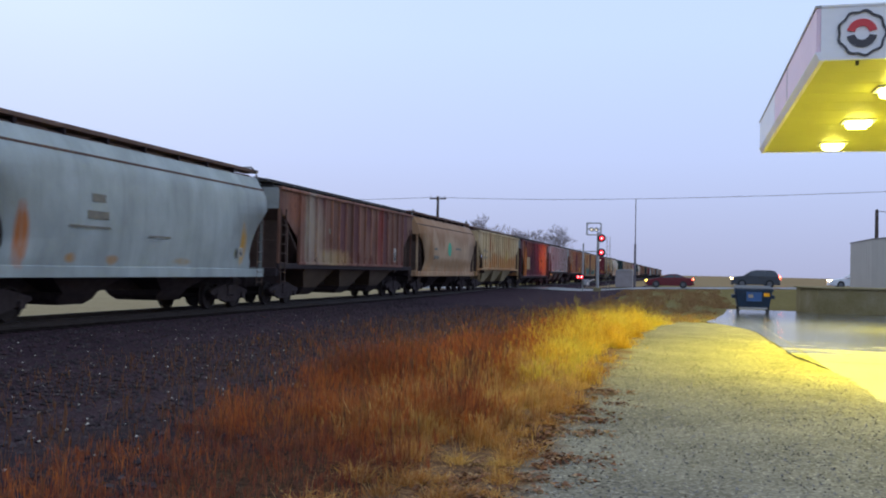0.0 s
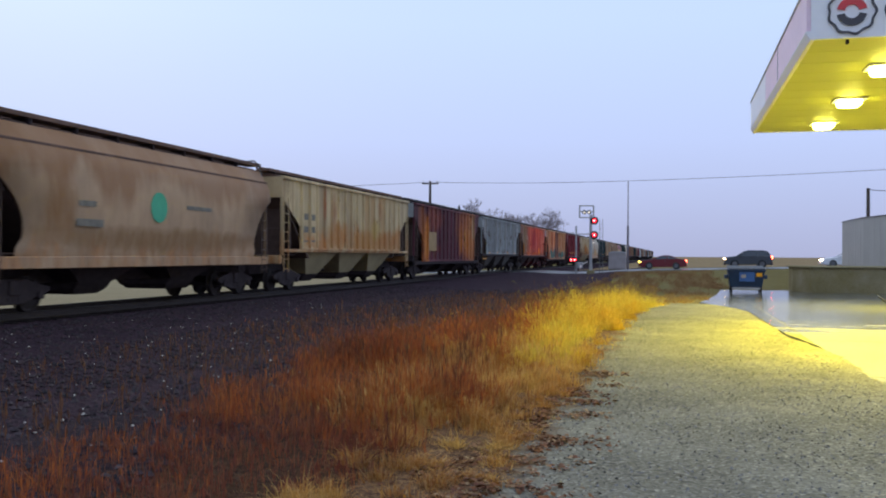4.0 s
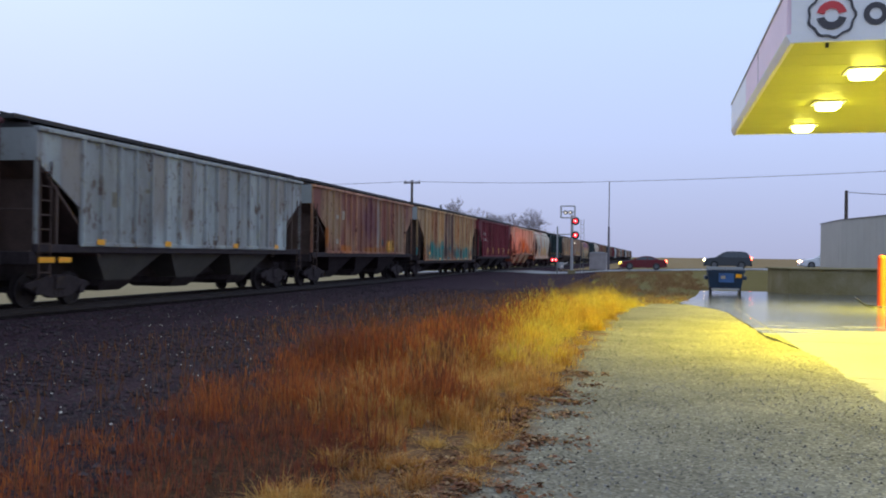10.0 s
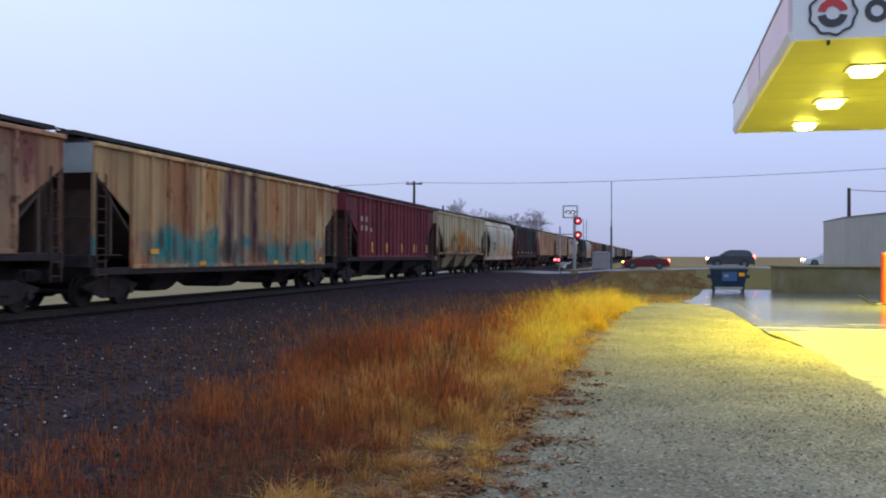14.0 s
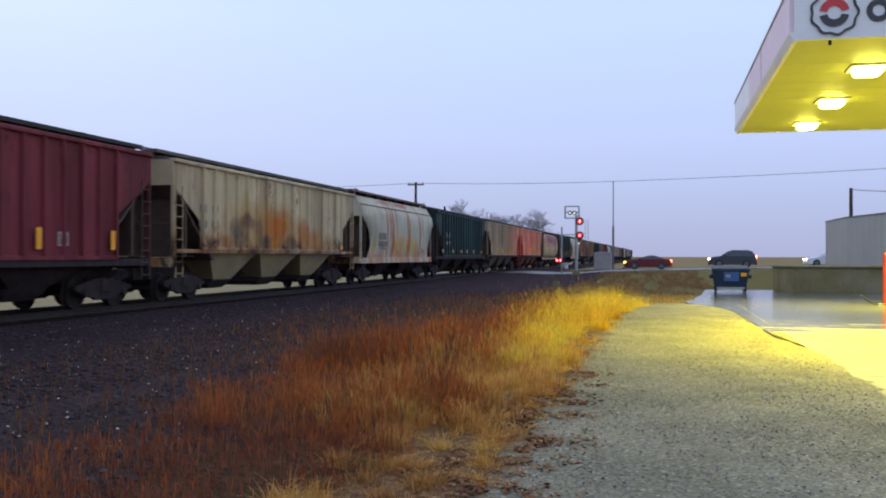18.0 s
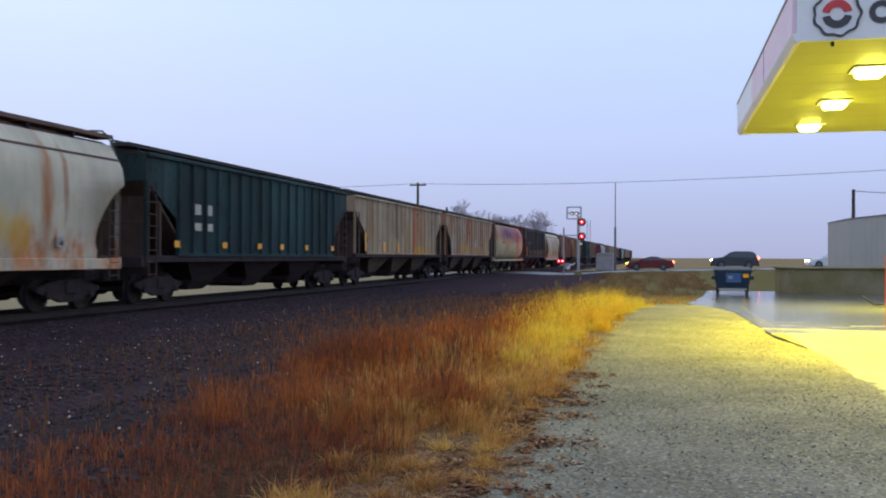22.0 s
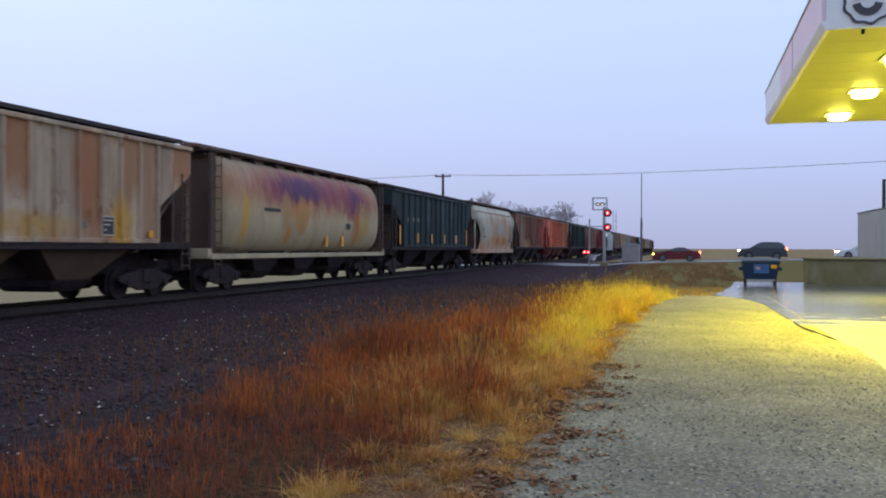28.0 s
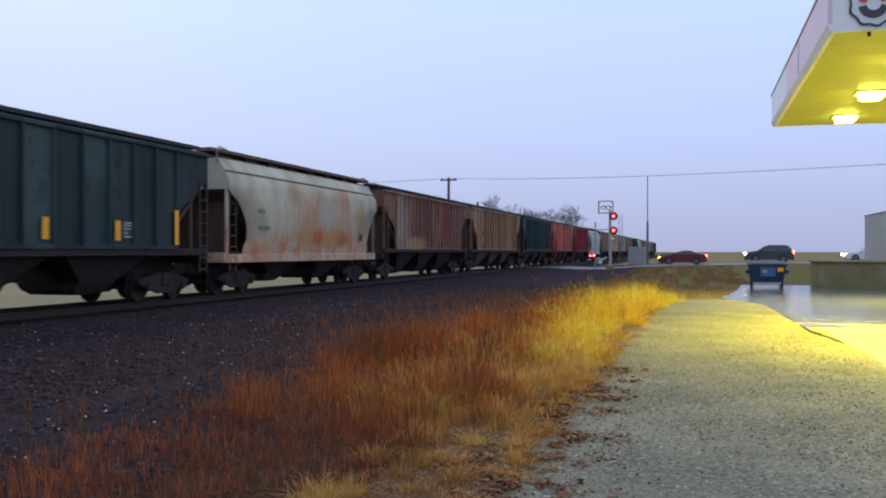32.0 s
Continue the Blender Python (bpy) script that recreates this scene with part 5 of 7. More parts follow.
CARS = [
    (29.78, 15.3, smooth_hopper, dict(paint=pale_grey, roof=ROOFRUST, rail_top=4.46, label="pale grey rounded hopper car with faded stencils and rusty ends", items=[("f", -2.6, 3.0, 0.55, 0.2), ("f", -2.6, 2.58, 0.85, 0.2), ("f", -2.9, 2.28, 1.6, 0.05), ("f", 0.2, 2.15, 1.1, 0.05), ("b", 5.0, 1.85, 0.3, 0.26)])),
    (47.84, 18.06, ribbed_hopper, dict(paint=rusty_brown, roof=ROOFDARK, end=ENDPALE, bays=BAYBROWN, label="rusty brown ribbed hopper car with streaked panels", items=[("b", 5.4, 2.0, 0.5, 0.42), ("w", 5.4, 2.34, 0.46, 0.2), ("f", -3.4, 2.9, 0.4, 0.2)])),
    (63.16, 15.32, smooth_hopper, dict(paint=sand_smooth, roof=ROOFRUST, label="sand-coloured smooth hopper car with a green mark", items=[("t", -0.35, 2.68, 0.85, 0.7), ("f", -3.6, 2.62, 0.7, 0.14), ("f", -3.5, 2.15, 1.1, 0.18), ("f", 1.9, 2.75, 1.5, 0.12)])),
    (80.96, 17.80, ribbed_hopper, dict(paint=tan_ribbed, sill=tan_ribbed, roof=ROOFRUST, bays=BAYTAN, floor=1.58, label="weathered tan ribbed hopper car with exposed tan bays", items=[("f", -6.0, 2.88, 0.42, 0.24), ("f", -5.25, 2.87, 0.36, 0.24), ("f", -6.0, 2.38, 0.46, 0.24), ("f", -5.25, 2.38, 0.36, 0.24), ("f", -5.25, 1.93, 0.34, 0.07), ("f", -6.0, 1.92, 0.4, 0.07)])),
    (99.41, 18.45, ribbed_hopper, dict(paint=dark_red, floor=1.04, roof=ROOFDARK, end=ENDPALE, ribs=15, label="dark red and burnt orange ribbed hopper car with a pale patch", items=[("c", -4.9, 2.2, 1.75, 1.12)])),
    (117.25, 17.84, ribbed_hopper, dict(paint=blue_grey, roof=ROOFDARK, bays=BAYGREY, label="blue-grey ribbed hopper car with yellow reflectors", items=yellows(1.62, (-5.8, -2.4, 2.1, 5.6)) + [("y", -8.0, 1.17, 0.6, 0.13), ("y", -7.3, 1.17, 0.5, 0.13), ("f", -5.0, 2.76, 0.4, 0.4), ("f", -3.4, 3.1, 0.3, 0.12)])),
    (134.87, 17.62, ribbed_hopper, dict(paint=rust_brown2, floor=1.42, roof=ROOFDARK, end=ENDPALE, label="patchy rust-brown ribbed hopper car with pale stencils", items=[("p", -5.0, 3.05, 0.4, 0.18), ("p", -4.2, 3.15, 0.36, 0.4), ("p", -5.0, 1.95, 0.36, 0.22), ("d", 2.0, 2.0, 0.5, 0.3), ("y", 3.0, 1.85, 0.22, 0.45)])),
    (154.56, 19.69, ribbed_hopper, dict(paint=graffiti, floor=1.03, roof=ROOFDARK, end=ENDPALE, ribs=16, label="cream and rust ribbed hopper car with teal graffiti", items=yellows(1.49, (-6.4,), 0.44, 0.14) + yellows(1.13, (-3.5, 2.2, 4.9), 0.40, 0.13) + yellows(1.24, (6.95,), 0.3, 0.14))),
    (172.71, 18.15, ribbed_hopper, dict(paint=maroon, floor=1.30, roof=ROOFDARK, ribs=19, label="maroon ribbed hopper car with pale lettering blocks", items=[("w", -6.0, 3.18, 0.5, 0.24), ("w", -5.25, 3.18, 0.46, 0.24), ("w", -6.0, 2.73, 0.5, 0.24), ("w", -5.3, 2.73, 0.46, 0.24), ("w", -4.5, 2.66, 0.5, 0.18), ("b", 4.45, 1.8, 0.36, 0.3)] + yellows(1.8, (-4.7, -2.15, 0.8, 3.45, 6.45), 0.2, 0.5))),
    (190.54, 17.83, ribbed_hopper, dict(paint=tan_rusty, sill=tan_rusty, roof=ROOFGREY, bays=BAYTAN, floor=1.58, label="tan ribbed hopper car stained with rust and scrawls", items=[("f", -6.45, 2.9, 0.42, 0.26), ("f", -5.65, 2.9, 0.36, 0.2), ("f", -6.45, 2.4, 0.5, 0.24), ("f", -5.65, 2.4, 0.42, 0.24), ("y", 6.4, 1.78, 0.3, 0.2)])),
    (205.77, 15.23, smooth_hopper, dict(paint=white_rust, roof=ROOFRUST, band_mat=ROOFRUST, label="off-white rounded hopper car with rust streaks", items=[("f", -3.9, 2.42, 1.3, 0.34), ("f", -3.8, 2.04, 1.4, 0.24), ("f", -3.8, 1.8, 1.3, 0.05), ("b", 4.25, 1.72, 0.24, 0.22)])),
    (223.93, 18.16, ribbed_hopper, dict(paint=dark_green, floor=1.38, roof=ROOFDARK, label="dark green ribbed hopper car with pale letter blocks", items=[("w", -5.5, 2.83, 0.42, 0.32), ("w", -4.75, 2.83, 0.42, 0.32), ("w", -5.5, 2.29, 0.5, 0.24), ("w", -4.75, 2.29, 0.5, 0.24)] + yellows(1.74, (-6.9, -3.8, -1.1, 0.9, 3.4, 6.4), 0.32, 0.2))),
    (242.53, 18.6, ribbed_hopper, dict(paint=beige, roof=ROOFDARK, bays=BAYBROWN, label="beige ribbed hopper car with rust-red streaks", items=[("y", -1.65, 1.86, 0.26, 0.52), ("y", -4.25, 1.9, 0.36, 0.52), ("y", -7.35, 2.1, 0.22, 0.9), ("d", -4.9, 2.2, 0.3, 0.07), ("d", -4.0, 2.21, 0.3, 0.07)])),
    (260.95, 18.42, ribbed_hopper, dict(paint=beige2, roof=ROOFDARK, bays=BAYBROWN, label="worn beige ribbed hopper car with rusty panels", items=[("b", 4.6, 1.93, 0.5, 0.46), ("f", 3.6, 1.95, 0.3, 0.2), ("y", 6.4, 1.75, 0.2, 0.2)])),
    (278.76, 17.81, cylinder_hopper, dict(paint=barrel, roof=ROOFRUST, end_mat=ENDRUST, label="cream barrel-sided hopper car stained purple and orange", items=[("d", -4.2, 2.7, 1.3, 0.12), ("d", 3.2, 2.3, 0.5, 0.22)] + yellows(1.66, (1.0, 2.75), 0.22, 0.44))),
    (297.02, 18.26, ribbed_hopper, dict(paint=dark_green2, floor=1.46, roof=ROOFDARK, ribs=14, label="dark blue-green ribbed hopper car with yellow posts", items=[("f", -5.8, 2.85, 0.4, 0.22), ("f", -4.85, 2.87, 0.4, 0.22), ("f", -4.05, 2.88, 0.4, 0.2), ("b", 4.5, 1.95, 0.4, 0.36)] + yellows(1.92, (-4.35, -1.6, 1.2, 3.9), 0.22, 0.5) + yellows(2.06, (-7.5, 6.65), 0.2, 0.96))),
    (312.05, 15.03, smooth_hopper, dict(paint=white_orange, roof=ROOFRUST, band_mat=ROOFRUST, label="off-white rounded hopper car stained orange", items=[("f", -4.8, 2.74, 0.5, 0.14), ("f", -4.6, 2.2, 0.9, 0.12), ("d", 4.7, 2.0, 0.3, 0.3)])),
    (329.43, 17.38, ribbed_hopper, dict(paint=rusty_brown, roof=ROOFDARK, ribs=19, label="rusty brown ribbed hopper car with dark panels")),
    (347.91, 18.48, ribbed_hopper, dict(paint=brown_far2, roof=ROOFDARK, ribs=18, bays=BAYBROWN, label="tan and rust ribbed hopper car")),
    (365.93, 18.02, ribbed_hopper, dict(paint=dark_green, roof=ROOFDARK, ribs=18, label="dark green ribbed hopper car with worn paint")),
    (382.1, 16.2, ribbed_hopper, dict(paint=brown_far, roof=ROOFDARK, label="dull brown ribbed hopper car")),
    (398.0, 15.9, ribbed_hopper, dict(paint=maroon, roof=ROOFDARK, label="maroon ribbed hopper car")),
]
tail = [(pale_grey, smooth_hopper, "pale grey rounded hopper car"), (brown_far, ribbed_hopper, "dull brown ribbed hopper car"), (beige2, ribbed_hopper, "worn beige ribbed hopper car"), (blue_grey, ribbed_hopper, "blue-grey ribbed hopper car"), (rust_brown2, ribbed_hopper, "patchy rust-brown ribbed hopper car"), (dark_green2, ribbed_hopper, "dark blue-green ribbed hopper car")]
far_edge = 398.0
for k in range(12):
    paint, make, words = tail[k % 6]
    size = 15.3 if make is smooth_hopper else 18.1
    far_edge += size
    CARS.append((far_edge, size, make, dict(paint=paint, roof=ROOFDARK, label=words, far=True)))
CARS.insert(0, (14.4, 17.9, ribbed_hopper, dict(paint=brown_far2, roof=ROOFDARK, label="tan and rust ribbed hopper car", far=True)))
TRAIN = []
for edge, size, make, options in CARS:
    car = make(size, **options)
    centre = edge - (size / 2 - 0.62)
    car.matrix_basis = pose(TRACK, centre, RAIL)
    TRAIN.append((car, centre))

# ---- fuel canopy ----
CX0, CX1, CY0, CY1 = 1.87, 13.5, 14.48, 25.0
canopy = thing("fuel_canopy", "white fuel station canopy with pink side stripe and lit soffit", "canopy")
FTOP = SOFFIT + 0.77
part("roof_deck", box(BM(), CX0 + 0.06, CX1 - 0.06, CY0 + 0.06, CY1 - 0.06, FTOP - 0.25, FTOP - 0.18), DULLGALV, canopy)
n_pan = 12
for k in range(n_pan):
    a, b = CY0 + 0.05 + (CY1 - CY0 - 0.1) * k / n_pan, CY0 + 0.05 + (CY1 - CY0 - 0.1) * (k + 1) / n_pan
    part("soffit_panel", bev(box(BM(), CX0 + 0.022, CX1 - 0.01, a + 0.004, b - 0.004, SOFFIT + 0.012, SOFFIT + 0.05), 0.006), SOFFIT_LAMPTINT, canopy)
front = part("fascia", box(BM(), CX0, CX1, CY0 - 0.04, CY0 + 0.02, SOFFIT, FTOP), WHITEPAINT, canopy, "white front fascia")
part("fascia", box(BM(), CX0, CX1, CY1 - 0.02, CY1 + 0.04, SOFFIT, FTOP), WHITEPAINT, canopy)
part("fascia", box(BM(), CX1, CX1 + 0.06, CY0, CY1, SOFFIT, FTOP), WHITEPAINT, canopy)
part("panel_seam", box(BM(), CX0 - 0.064, CX0 - 0.02, 18.47, 18.51, SOFFIT + 0.10, FTOP), BLACK, canopy)
cuts = [CY0 - 0.04, 18.49, 21.0, CY1 + 0.04]
for a, b, m in zip(cuts, cuts[1:], (PINKPAINT, PINKPAINT, WHITEPAINT)):
    part("fascia_panel", bev(box(BM(), CX0 - 0.06, CX0, a + 0.012, b - 0.012, SOFFIT + 0.125, FTOP), 0.008), m, canopy, "faded pink side panel" if m is PINKPAINT else "greyish white side panel")
part("edge_trim", bev(prism(BM(), [(CX0 - 0.075, SOFFIT + 0.12), (CX0 - 0.068, SOFFIT + 0.10), (CX0 - 0.01, SOFFIT - 0.012), (CX0 + 0.05, SOFFIT - 0.012), (CX0 + 0.05, SOFFIT + 0.008), (CX0, SOFFIT + 0.12)], CY0 - 0.05, CY1 + 0.05, "y"), 0.004), WHITEPAINT, canopy, "sloping white lip of the fascia")
part("edge_trim", box(BM(), CX0 - 0.08, CX0 + 0.02, CY0 - 0.05, CY1 + 0.05, FTOP, FTOP + 0.03), GALV, canopy)
part("edge_trim", box(BM(), CX0, CX1, CY0 - 0.06, CY0 + 0.03, FTOP, FTOP + 0.03), WHITEPAINT, canopy)
# badge on the front: scalloped dark ring round a red and dark disc
bx, bz = 2.42, 5.135


def flat_ring(outer, inner, a0, a1, y0, y1, n=40, lobes=0, wave=0.0, full=True):
    bm = BM()
    pts = []
    for k in range(n + (0 if full else 1)):
        a = a0 + (a1 - a0) * k / n
        w = 1 + wave * math.cos(lobes * a)
        pts.append([(bx + math.cos(a) * r, y, bz + math.sin(a) * r) for r, y in ((outer * w, y1), (outer * w, y0), (inner * w, y0), (inner * w, y1))])
    if full:
        pts.append(pts[0])
    made = [[bm.verts.new(p) for p in q] for q in (pts[:-1] if full else pts)]
    if full:
        made.append(made[0])
    for a, b in zip(made, made[1:]):
        for i in range(4):
            bm.faces.new((a[i], a[(i + 1) % 4], b[(i + 1) % 4], b[i]))
    if not full:
        bm.faces.new(made[0])
        bm.faces.new(made[-1][::-1])
    return bm


FY = CY0 - 0.04
badge = part("badge", flat_ring(0.33, 0.298, 0, math.tau, FY - 0.03, FY + 0.01, 64, 9, 0.045), LOGO_DARK, canopy, "dark scalloped badge outline")
part("badge_arc", flat_ring(0.205, 0.10, radians(12), radians(168), FY - 0.025, FY + 0.01, 20, full=False), LOGO_RED, badge, "red upper arc")
part("badge_arc", flat_ring(0.205, 0.10, radians(192), radians(348), FY - 0.025, FY + 0.01, 20, full=False), LOGO_DARK, badge, "dark lower arc")
for k in range(5):
    x0 = 2.85 + k * 0.44
    block = [(x0 + 0.165 + math.cos(q * math.tau / 16) * 0.165, 5.135 + math.sin(q * math.tau / 16) * 0.165) for q in range(16)]
    slot = [(x0 + 0.165 + math.cos(q * math.tau / 16) * 0.085, 5.135 + math.sin(q * math.tau / 16) * 0.085) for q in range(16)]
    part("name_block", loft(BM(), [[(u, y, v) for u, v in ring] for ring, y in ((slot, FY + 0.01), (slot, FY - 0.02), (block, FY - 0.02), (block, FY + 0.01))], caps=False), LOGO_DARK, canopy, "dark plain round name block")
part("bracket", box(BM(), 2.37, 2.41, CY0 + 0.12, CY0 + 0.18, SOFFIT - 0.05, SOFFIT + 0.02), BLACK, canopy)
for lx, ly in LAMPS:
    light = thing("canopy_light", "square glowing canopy light fixed under the soffit", "light", "canopy lights", (lx, ly, SOFFIT + 0.012))
    part("housing", bev(box(BM(), -0.31, 0.31, -0.31, 0.31, -0.035, 0.0), 0.012), WHITEPAINT, light)
    drop = [[(-q, -q, z), (q, -q, z), (q, q, z), (-q, q, z)] for q, z in ((0.22, -0.035), (0.21, -0.12), (0.16, -0.155))]
    part("lens", bev(loft(BM(), drop), 0.02, 2), LENS, light, "bright yellow-white drop lens")
for y in (17.2, 22.3):
    part("column", bev(box(BM(), 8.85, 9.15, y - 0.15, y + 0.15, 0.0, SOFFIT + 0.02), 0.02), WHITEPAINT, canopy)

# ---- forecourt things ----
post = thing("bollard", "bright orange plastic-sleeved bollard on the forecourt", "bollard", at=(7.36, 34.0, 0.018))
bm = BM()
prof = [(0.15, 0.0), (0.15, 0.02), (0.135, 0.04), (0.135, 1.66), (0.11, 1.72), (0.05, 1.75)]
loft(bm, [[(math.cos(i * math.tau / 20) * r, math.sin(i * math.tau / 20) * r, z) for i in range(20)] for r, z in prof])
part("sleeve", bm, ORANGE, post)
part("foot", rod(BM(), (0, 0, 0), (0, 0, 0.03), 0.2, sides=16), DULLGALV, post)
hose = thing("hose_loop", "thin dark hose lying in a loop on concrete", "hose", at=(6.9, 33.7, 0.03))
bm = BM()
loop = [(math.cos(a) * 0.42, math.sin(a) * 0.6, 0.02 + (0.28 if 1.6 < a < 4.4 else 0.0) * math.sin((a - 1.6) / 2.8 * math.pi)) for a in [k * math.tau / 24 for k in range(24)]]
tube(bm, loop, 0.02, 6)
part("hose", bm, BLACK, hose)

bin_ = thing("dumpster", "dark blue steel dumpster on legs standing on wet concrete", "dumpster", at=(2.95, 43.7, 0.018))
bm = BM()
loft(bm, [[(-0.66, -0.52, 0.24), (0.66, -0.52, 0.24), (0.66, 0.5, 0.24), (-0.66, 0.5, 0.24)], [(-0.76, -0.62, 0.86), (0.76, -0.62, 0.86), (0.76, 0.6, 0.86), (-0.76, 0.6, 0.86)], [(-0.76, -0.62, 1.02), (0.76, -0.62, 1.02), (0.76, 0.6, 1.14), (-0.76, 0.6, 1.14)]])
part("body", bev(bm, 0.02), BINBLUE, bin_)
part("rim", bev(box(BM(), -0.82, 0.82, -0.68, -0.60, 0.94, 1.02), 0.015), BINBLUE, bin_)
for s in (-1, 1):
    part("side_pocket", bev(box(BM(), s * 0.82 - 0.07, s * 0.82 + 0.07, -0.45, 0.45, 0.62, 0.78), 0.015), BINBLUE, bin_)
    for y in (-0.5, 0.45):
        part("leg", bev(box(BM(), s * 0.62 - 0.05, s * 0.62 + 0.05, y - 0.05, y + 0.05, 0.08, 0.28), 0.01), BLACK, bin_)
        part("caster", rod(BM(), (s * 0.62 - 0.03, y, 0.07), (s * 0.62 + 0.03, y, 0.07), 0.07, sides=12), RUBBER, bin_)
    lid = prism(BM(), [(-0.66, 1.03), (-0.66, 1.06), (0.62, 1.19), (0.62, 1.15)], min(s * 0.01, s * 0.79), max(s * 0.01, s * 0.79))
    part("lid", bev(lid, 0.008), BLACK, bin_, "black plastic lid")
part("cross_bar", box(BM(), -0.62, 0.62, -0.55, -0.50, 0.16, 0.24), GALV, bin_)
part("label_panel", box(BM(), -0.30, 0.34, -0.645, -0.60, 0.50, 0.92), BINPANEL, bin_, "lighter blue label panel")
part("label_bar", box(BM(), -0.22, -0.02, -0.652, -0.64, 0.66, 0.80), PALESTENCIL, bin_)
part("sticker", box(BM(), 0.42, 0.66, -0.655, -0.60, 0.72, 0.88), YELLOW, bin_, "yellow warning sticker")

dock = thing("concrete_wall", "mossy stained concrete retaining block beside the forecourt", "wall")
part("block", bev(prism(BM(), [(5.2, 46.2), (5.75, 44.4), (16.5, 45.6), (16.5, 49.5), (5.4, 49.5)], -0.1, 1.12, "z"), 0.03), CWALL, dock)
part("coping", bev(prism(BM(), [(5.12, 46.2), (5.70, 44.3), (16.6, 45.5), (16.6, 49.6), (5.3, 49.6)], 1.12, 1.19, "z"), 0.015), CWALL, dock)

shed = thing("metal_shed", "plain grey metal-sided shed with a flat roof", "shed")
sa, sb, sc = Vector((11.5, 64.3)), Vector((13.4, 53.5)), Vector((11.5, 72.2))
plan = [sa, sb, sb + Vector((7, 0.6)), sc + Vector((8.5, 0))]
part("wall", prism(BM(), [tuple(p) for p in plan + [sc]], 0.0, 4.12, "z"), SIDING, shed)
part("roof", prism(BM(), [tuple(p) for p in (sa - Vector((0.05, 0)), sb - Vector((0.05, 0.06)), plan[2] + Vector((0.05, -0.06)), plan[3] + Vector((0.05, 0.06)), sc + Vector((-0.05, 0.06)))], 4.12, 4.18, "z"), DULLGALV, shed)
for p, q, n in ((sa, sb, 12), (sa, sc, 9)):
    for k in range(1, n):
        m = p.lerp(q, k / n) - Vector((0.008, 0))
        part("seam", rod(BM(), (m.x, m.y, 0.05), (m.x, m.y, 4.1), 0.005, sides=5), SIDING, shed)


# an assumed pole out of view, added to carry the extra forecourt lamp
yl = thing("assumed_yard_light", "assumed flood light on a pole, added out of view", "light", at=(11.8, 30.5, 0.018))
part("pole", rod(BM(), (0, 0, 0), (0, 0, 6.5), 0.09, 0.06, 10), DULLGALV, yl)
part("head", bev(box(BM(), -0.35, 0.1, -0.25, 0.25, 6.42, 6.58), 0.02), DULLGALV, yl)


# ---- poles and wires ----
def pole(at, top, label, arm=0.0, r=0.14, name="utility_pole", mat=WOOD):
    z = height(at[0], at[1]) - 0.05
    ob = thing(name, label, "pole", at=(at[0], at[1], z))
    part("shaft", rod(BM(), (0, 0, 0), (0, 0, top - z), r, r * 0.7, 10), mat, ob)
    if arm:
        part("crossarm", bev(box(BM(), -arm, arm, -0.06, 0.06, top - z - 0.35, top - z - 0.2), 0.01), WOOD, ob)
        for s in (-0.85, 0, 0.85):
            part("insulator", rod(BM(), (s * arm, 0, top - z - 0.2), (s * arm, 0, top - z + 0.02), 0.06, 0.04, 8), DULLGALV, ob)
    return ob


pole((-27.2, 102.4), 9.95, "dark wooden utility pole with a short crossarm", 0.95, 0.2)
p2 = pole((-5.11, 101.4), 9.6, "slim grey pole with a thicker lower sleeve", 0, 0.065, "slim_pole", MAST)
part("sleeve", rod(BM(), (0, 0, 0), (0, 0, 4.6), 0.125, 0.11, 10), MAST, p2)
pole((12.25, 66.9), 6.2, "dark wooden service pole beside the grey shed", 0, 0.15)


def wire(p, q, sag, label):
    ob = thing("overhead_wire", label, "wire")
    p, q = Vector(p), Vector(q)
    bm = BM()
    pts = [p.lerp(q, k / 16) - Vector((0, 0, 4 * sag * (k / 16) * (1 - k / 16))) for k in range(17)]
    part("strand", tube(bm, pts, 0.026, 4), WIRE, ob)


wire((-80, 100, 9.6), (-27.2, 102.4, 9.85), 0.5, "thin overhead wire running beyond the train")
wire((-27.2, 102.4, 9.85), (-5.11, 101.4, 9.62), 0.15, "thin overhead wire between two poles")
wire((-5.11, 101.4, 9.62), (40, 80, 9.9), 0.3, "thin overhead wire above the road")
wire((12.25, 66.9, 6.1), (24, 60, 6.4), 0.5, "thin service wire from the shed pole")

# ---- crossing signal ----
gz = height(-7.1, 80) - 0.03
sig = thing("crossing_signal", "silver crossing signal mast with two lit red lamps", "signal", at=(-7.12, 80.0, gz))
part("mast", rod(BM(), (0, 0, 0), (0, 0, 5.1 - gz), 0.13, 0.12, 12), GALV, sig)
part("foundation", bev(box(BM(), -0.3, 0.3, -0.3, 0.3, 0, 0.35), 0.03), CWALL, sig)
x0, x1, z0, z1 = -0.95, 0.22, 4.86 - gz, 5.86 - gz
for y in (-0.35, 0.35):
    for p, q in (((x0, z0), (x1, z0)), ((x0, z1), (x1, z1)), ((x0, z0), (x0, z1)), ((x1, z0), (x1, z1)), ((x0, (z0 + z1) / 2), (x1, (z0 + z1) / 2))):
        part("cage_bar", rod(BM(), (p[0], y, p[1]), (q[0], y, q[1]), 0.035, sides=5), GALV, sig)
for p in ((x0, z0), (x1, z0), (x0, z1), (x1, z1)):
    part("cage_bar", rod(BM(), (p[0], -0.35, p[1]), (p[0], 0.35, p[1]), 0.035, sides=5), GALV, sig)
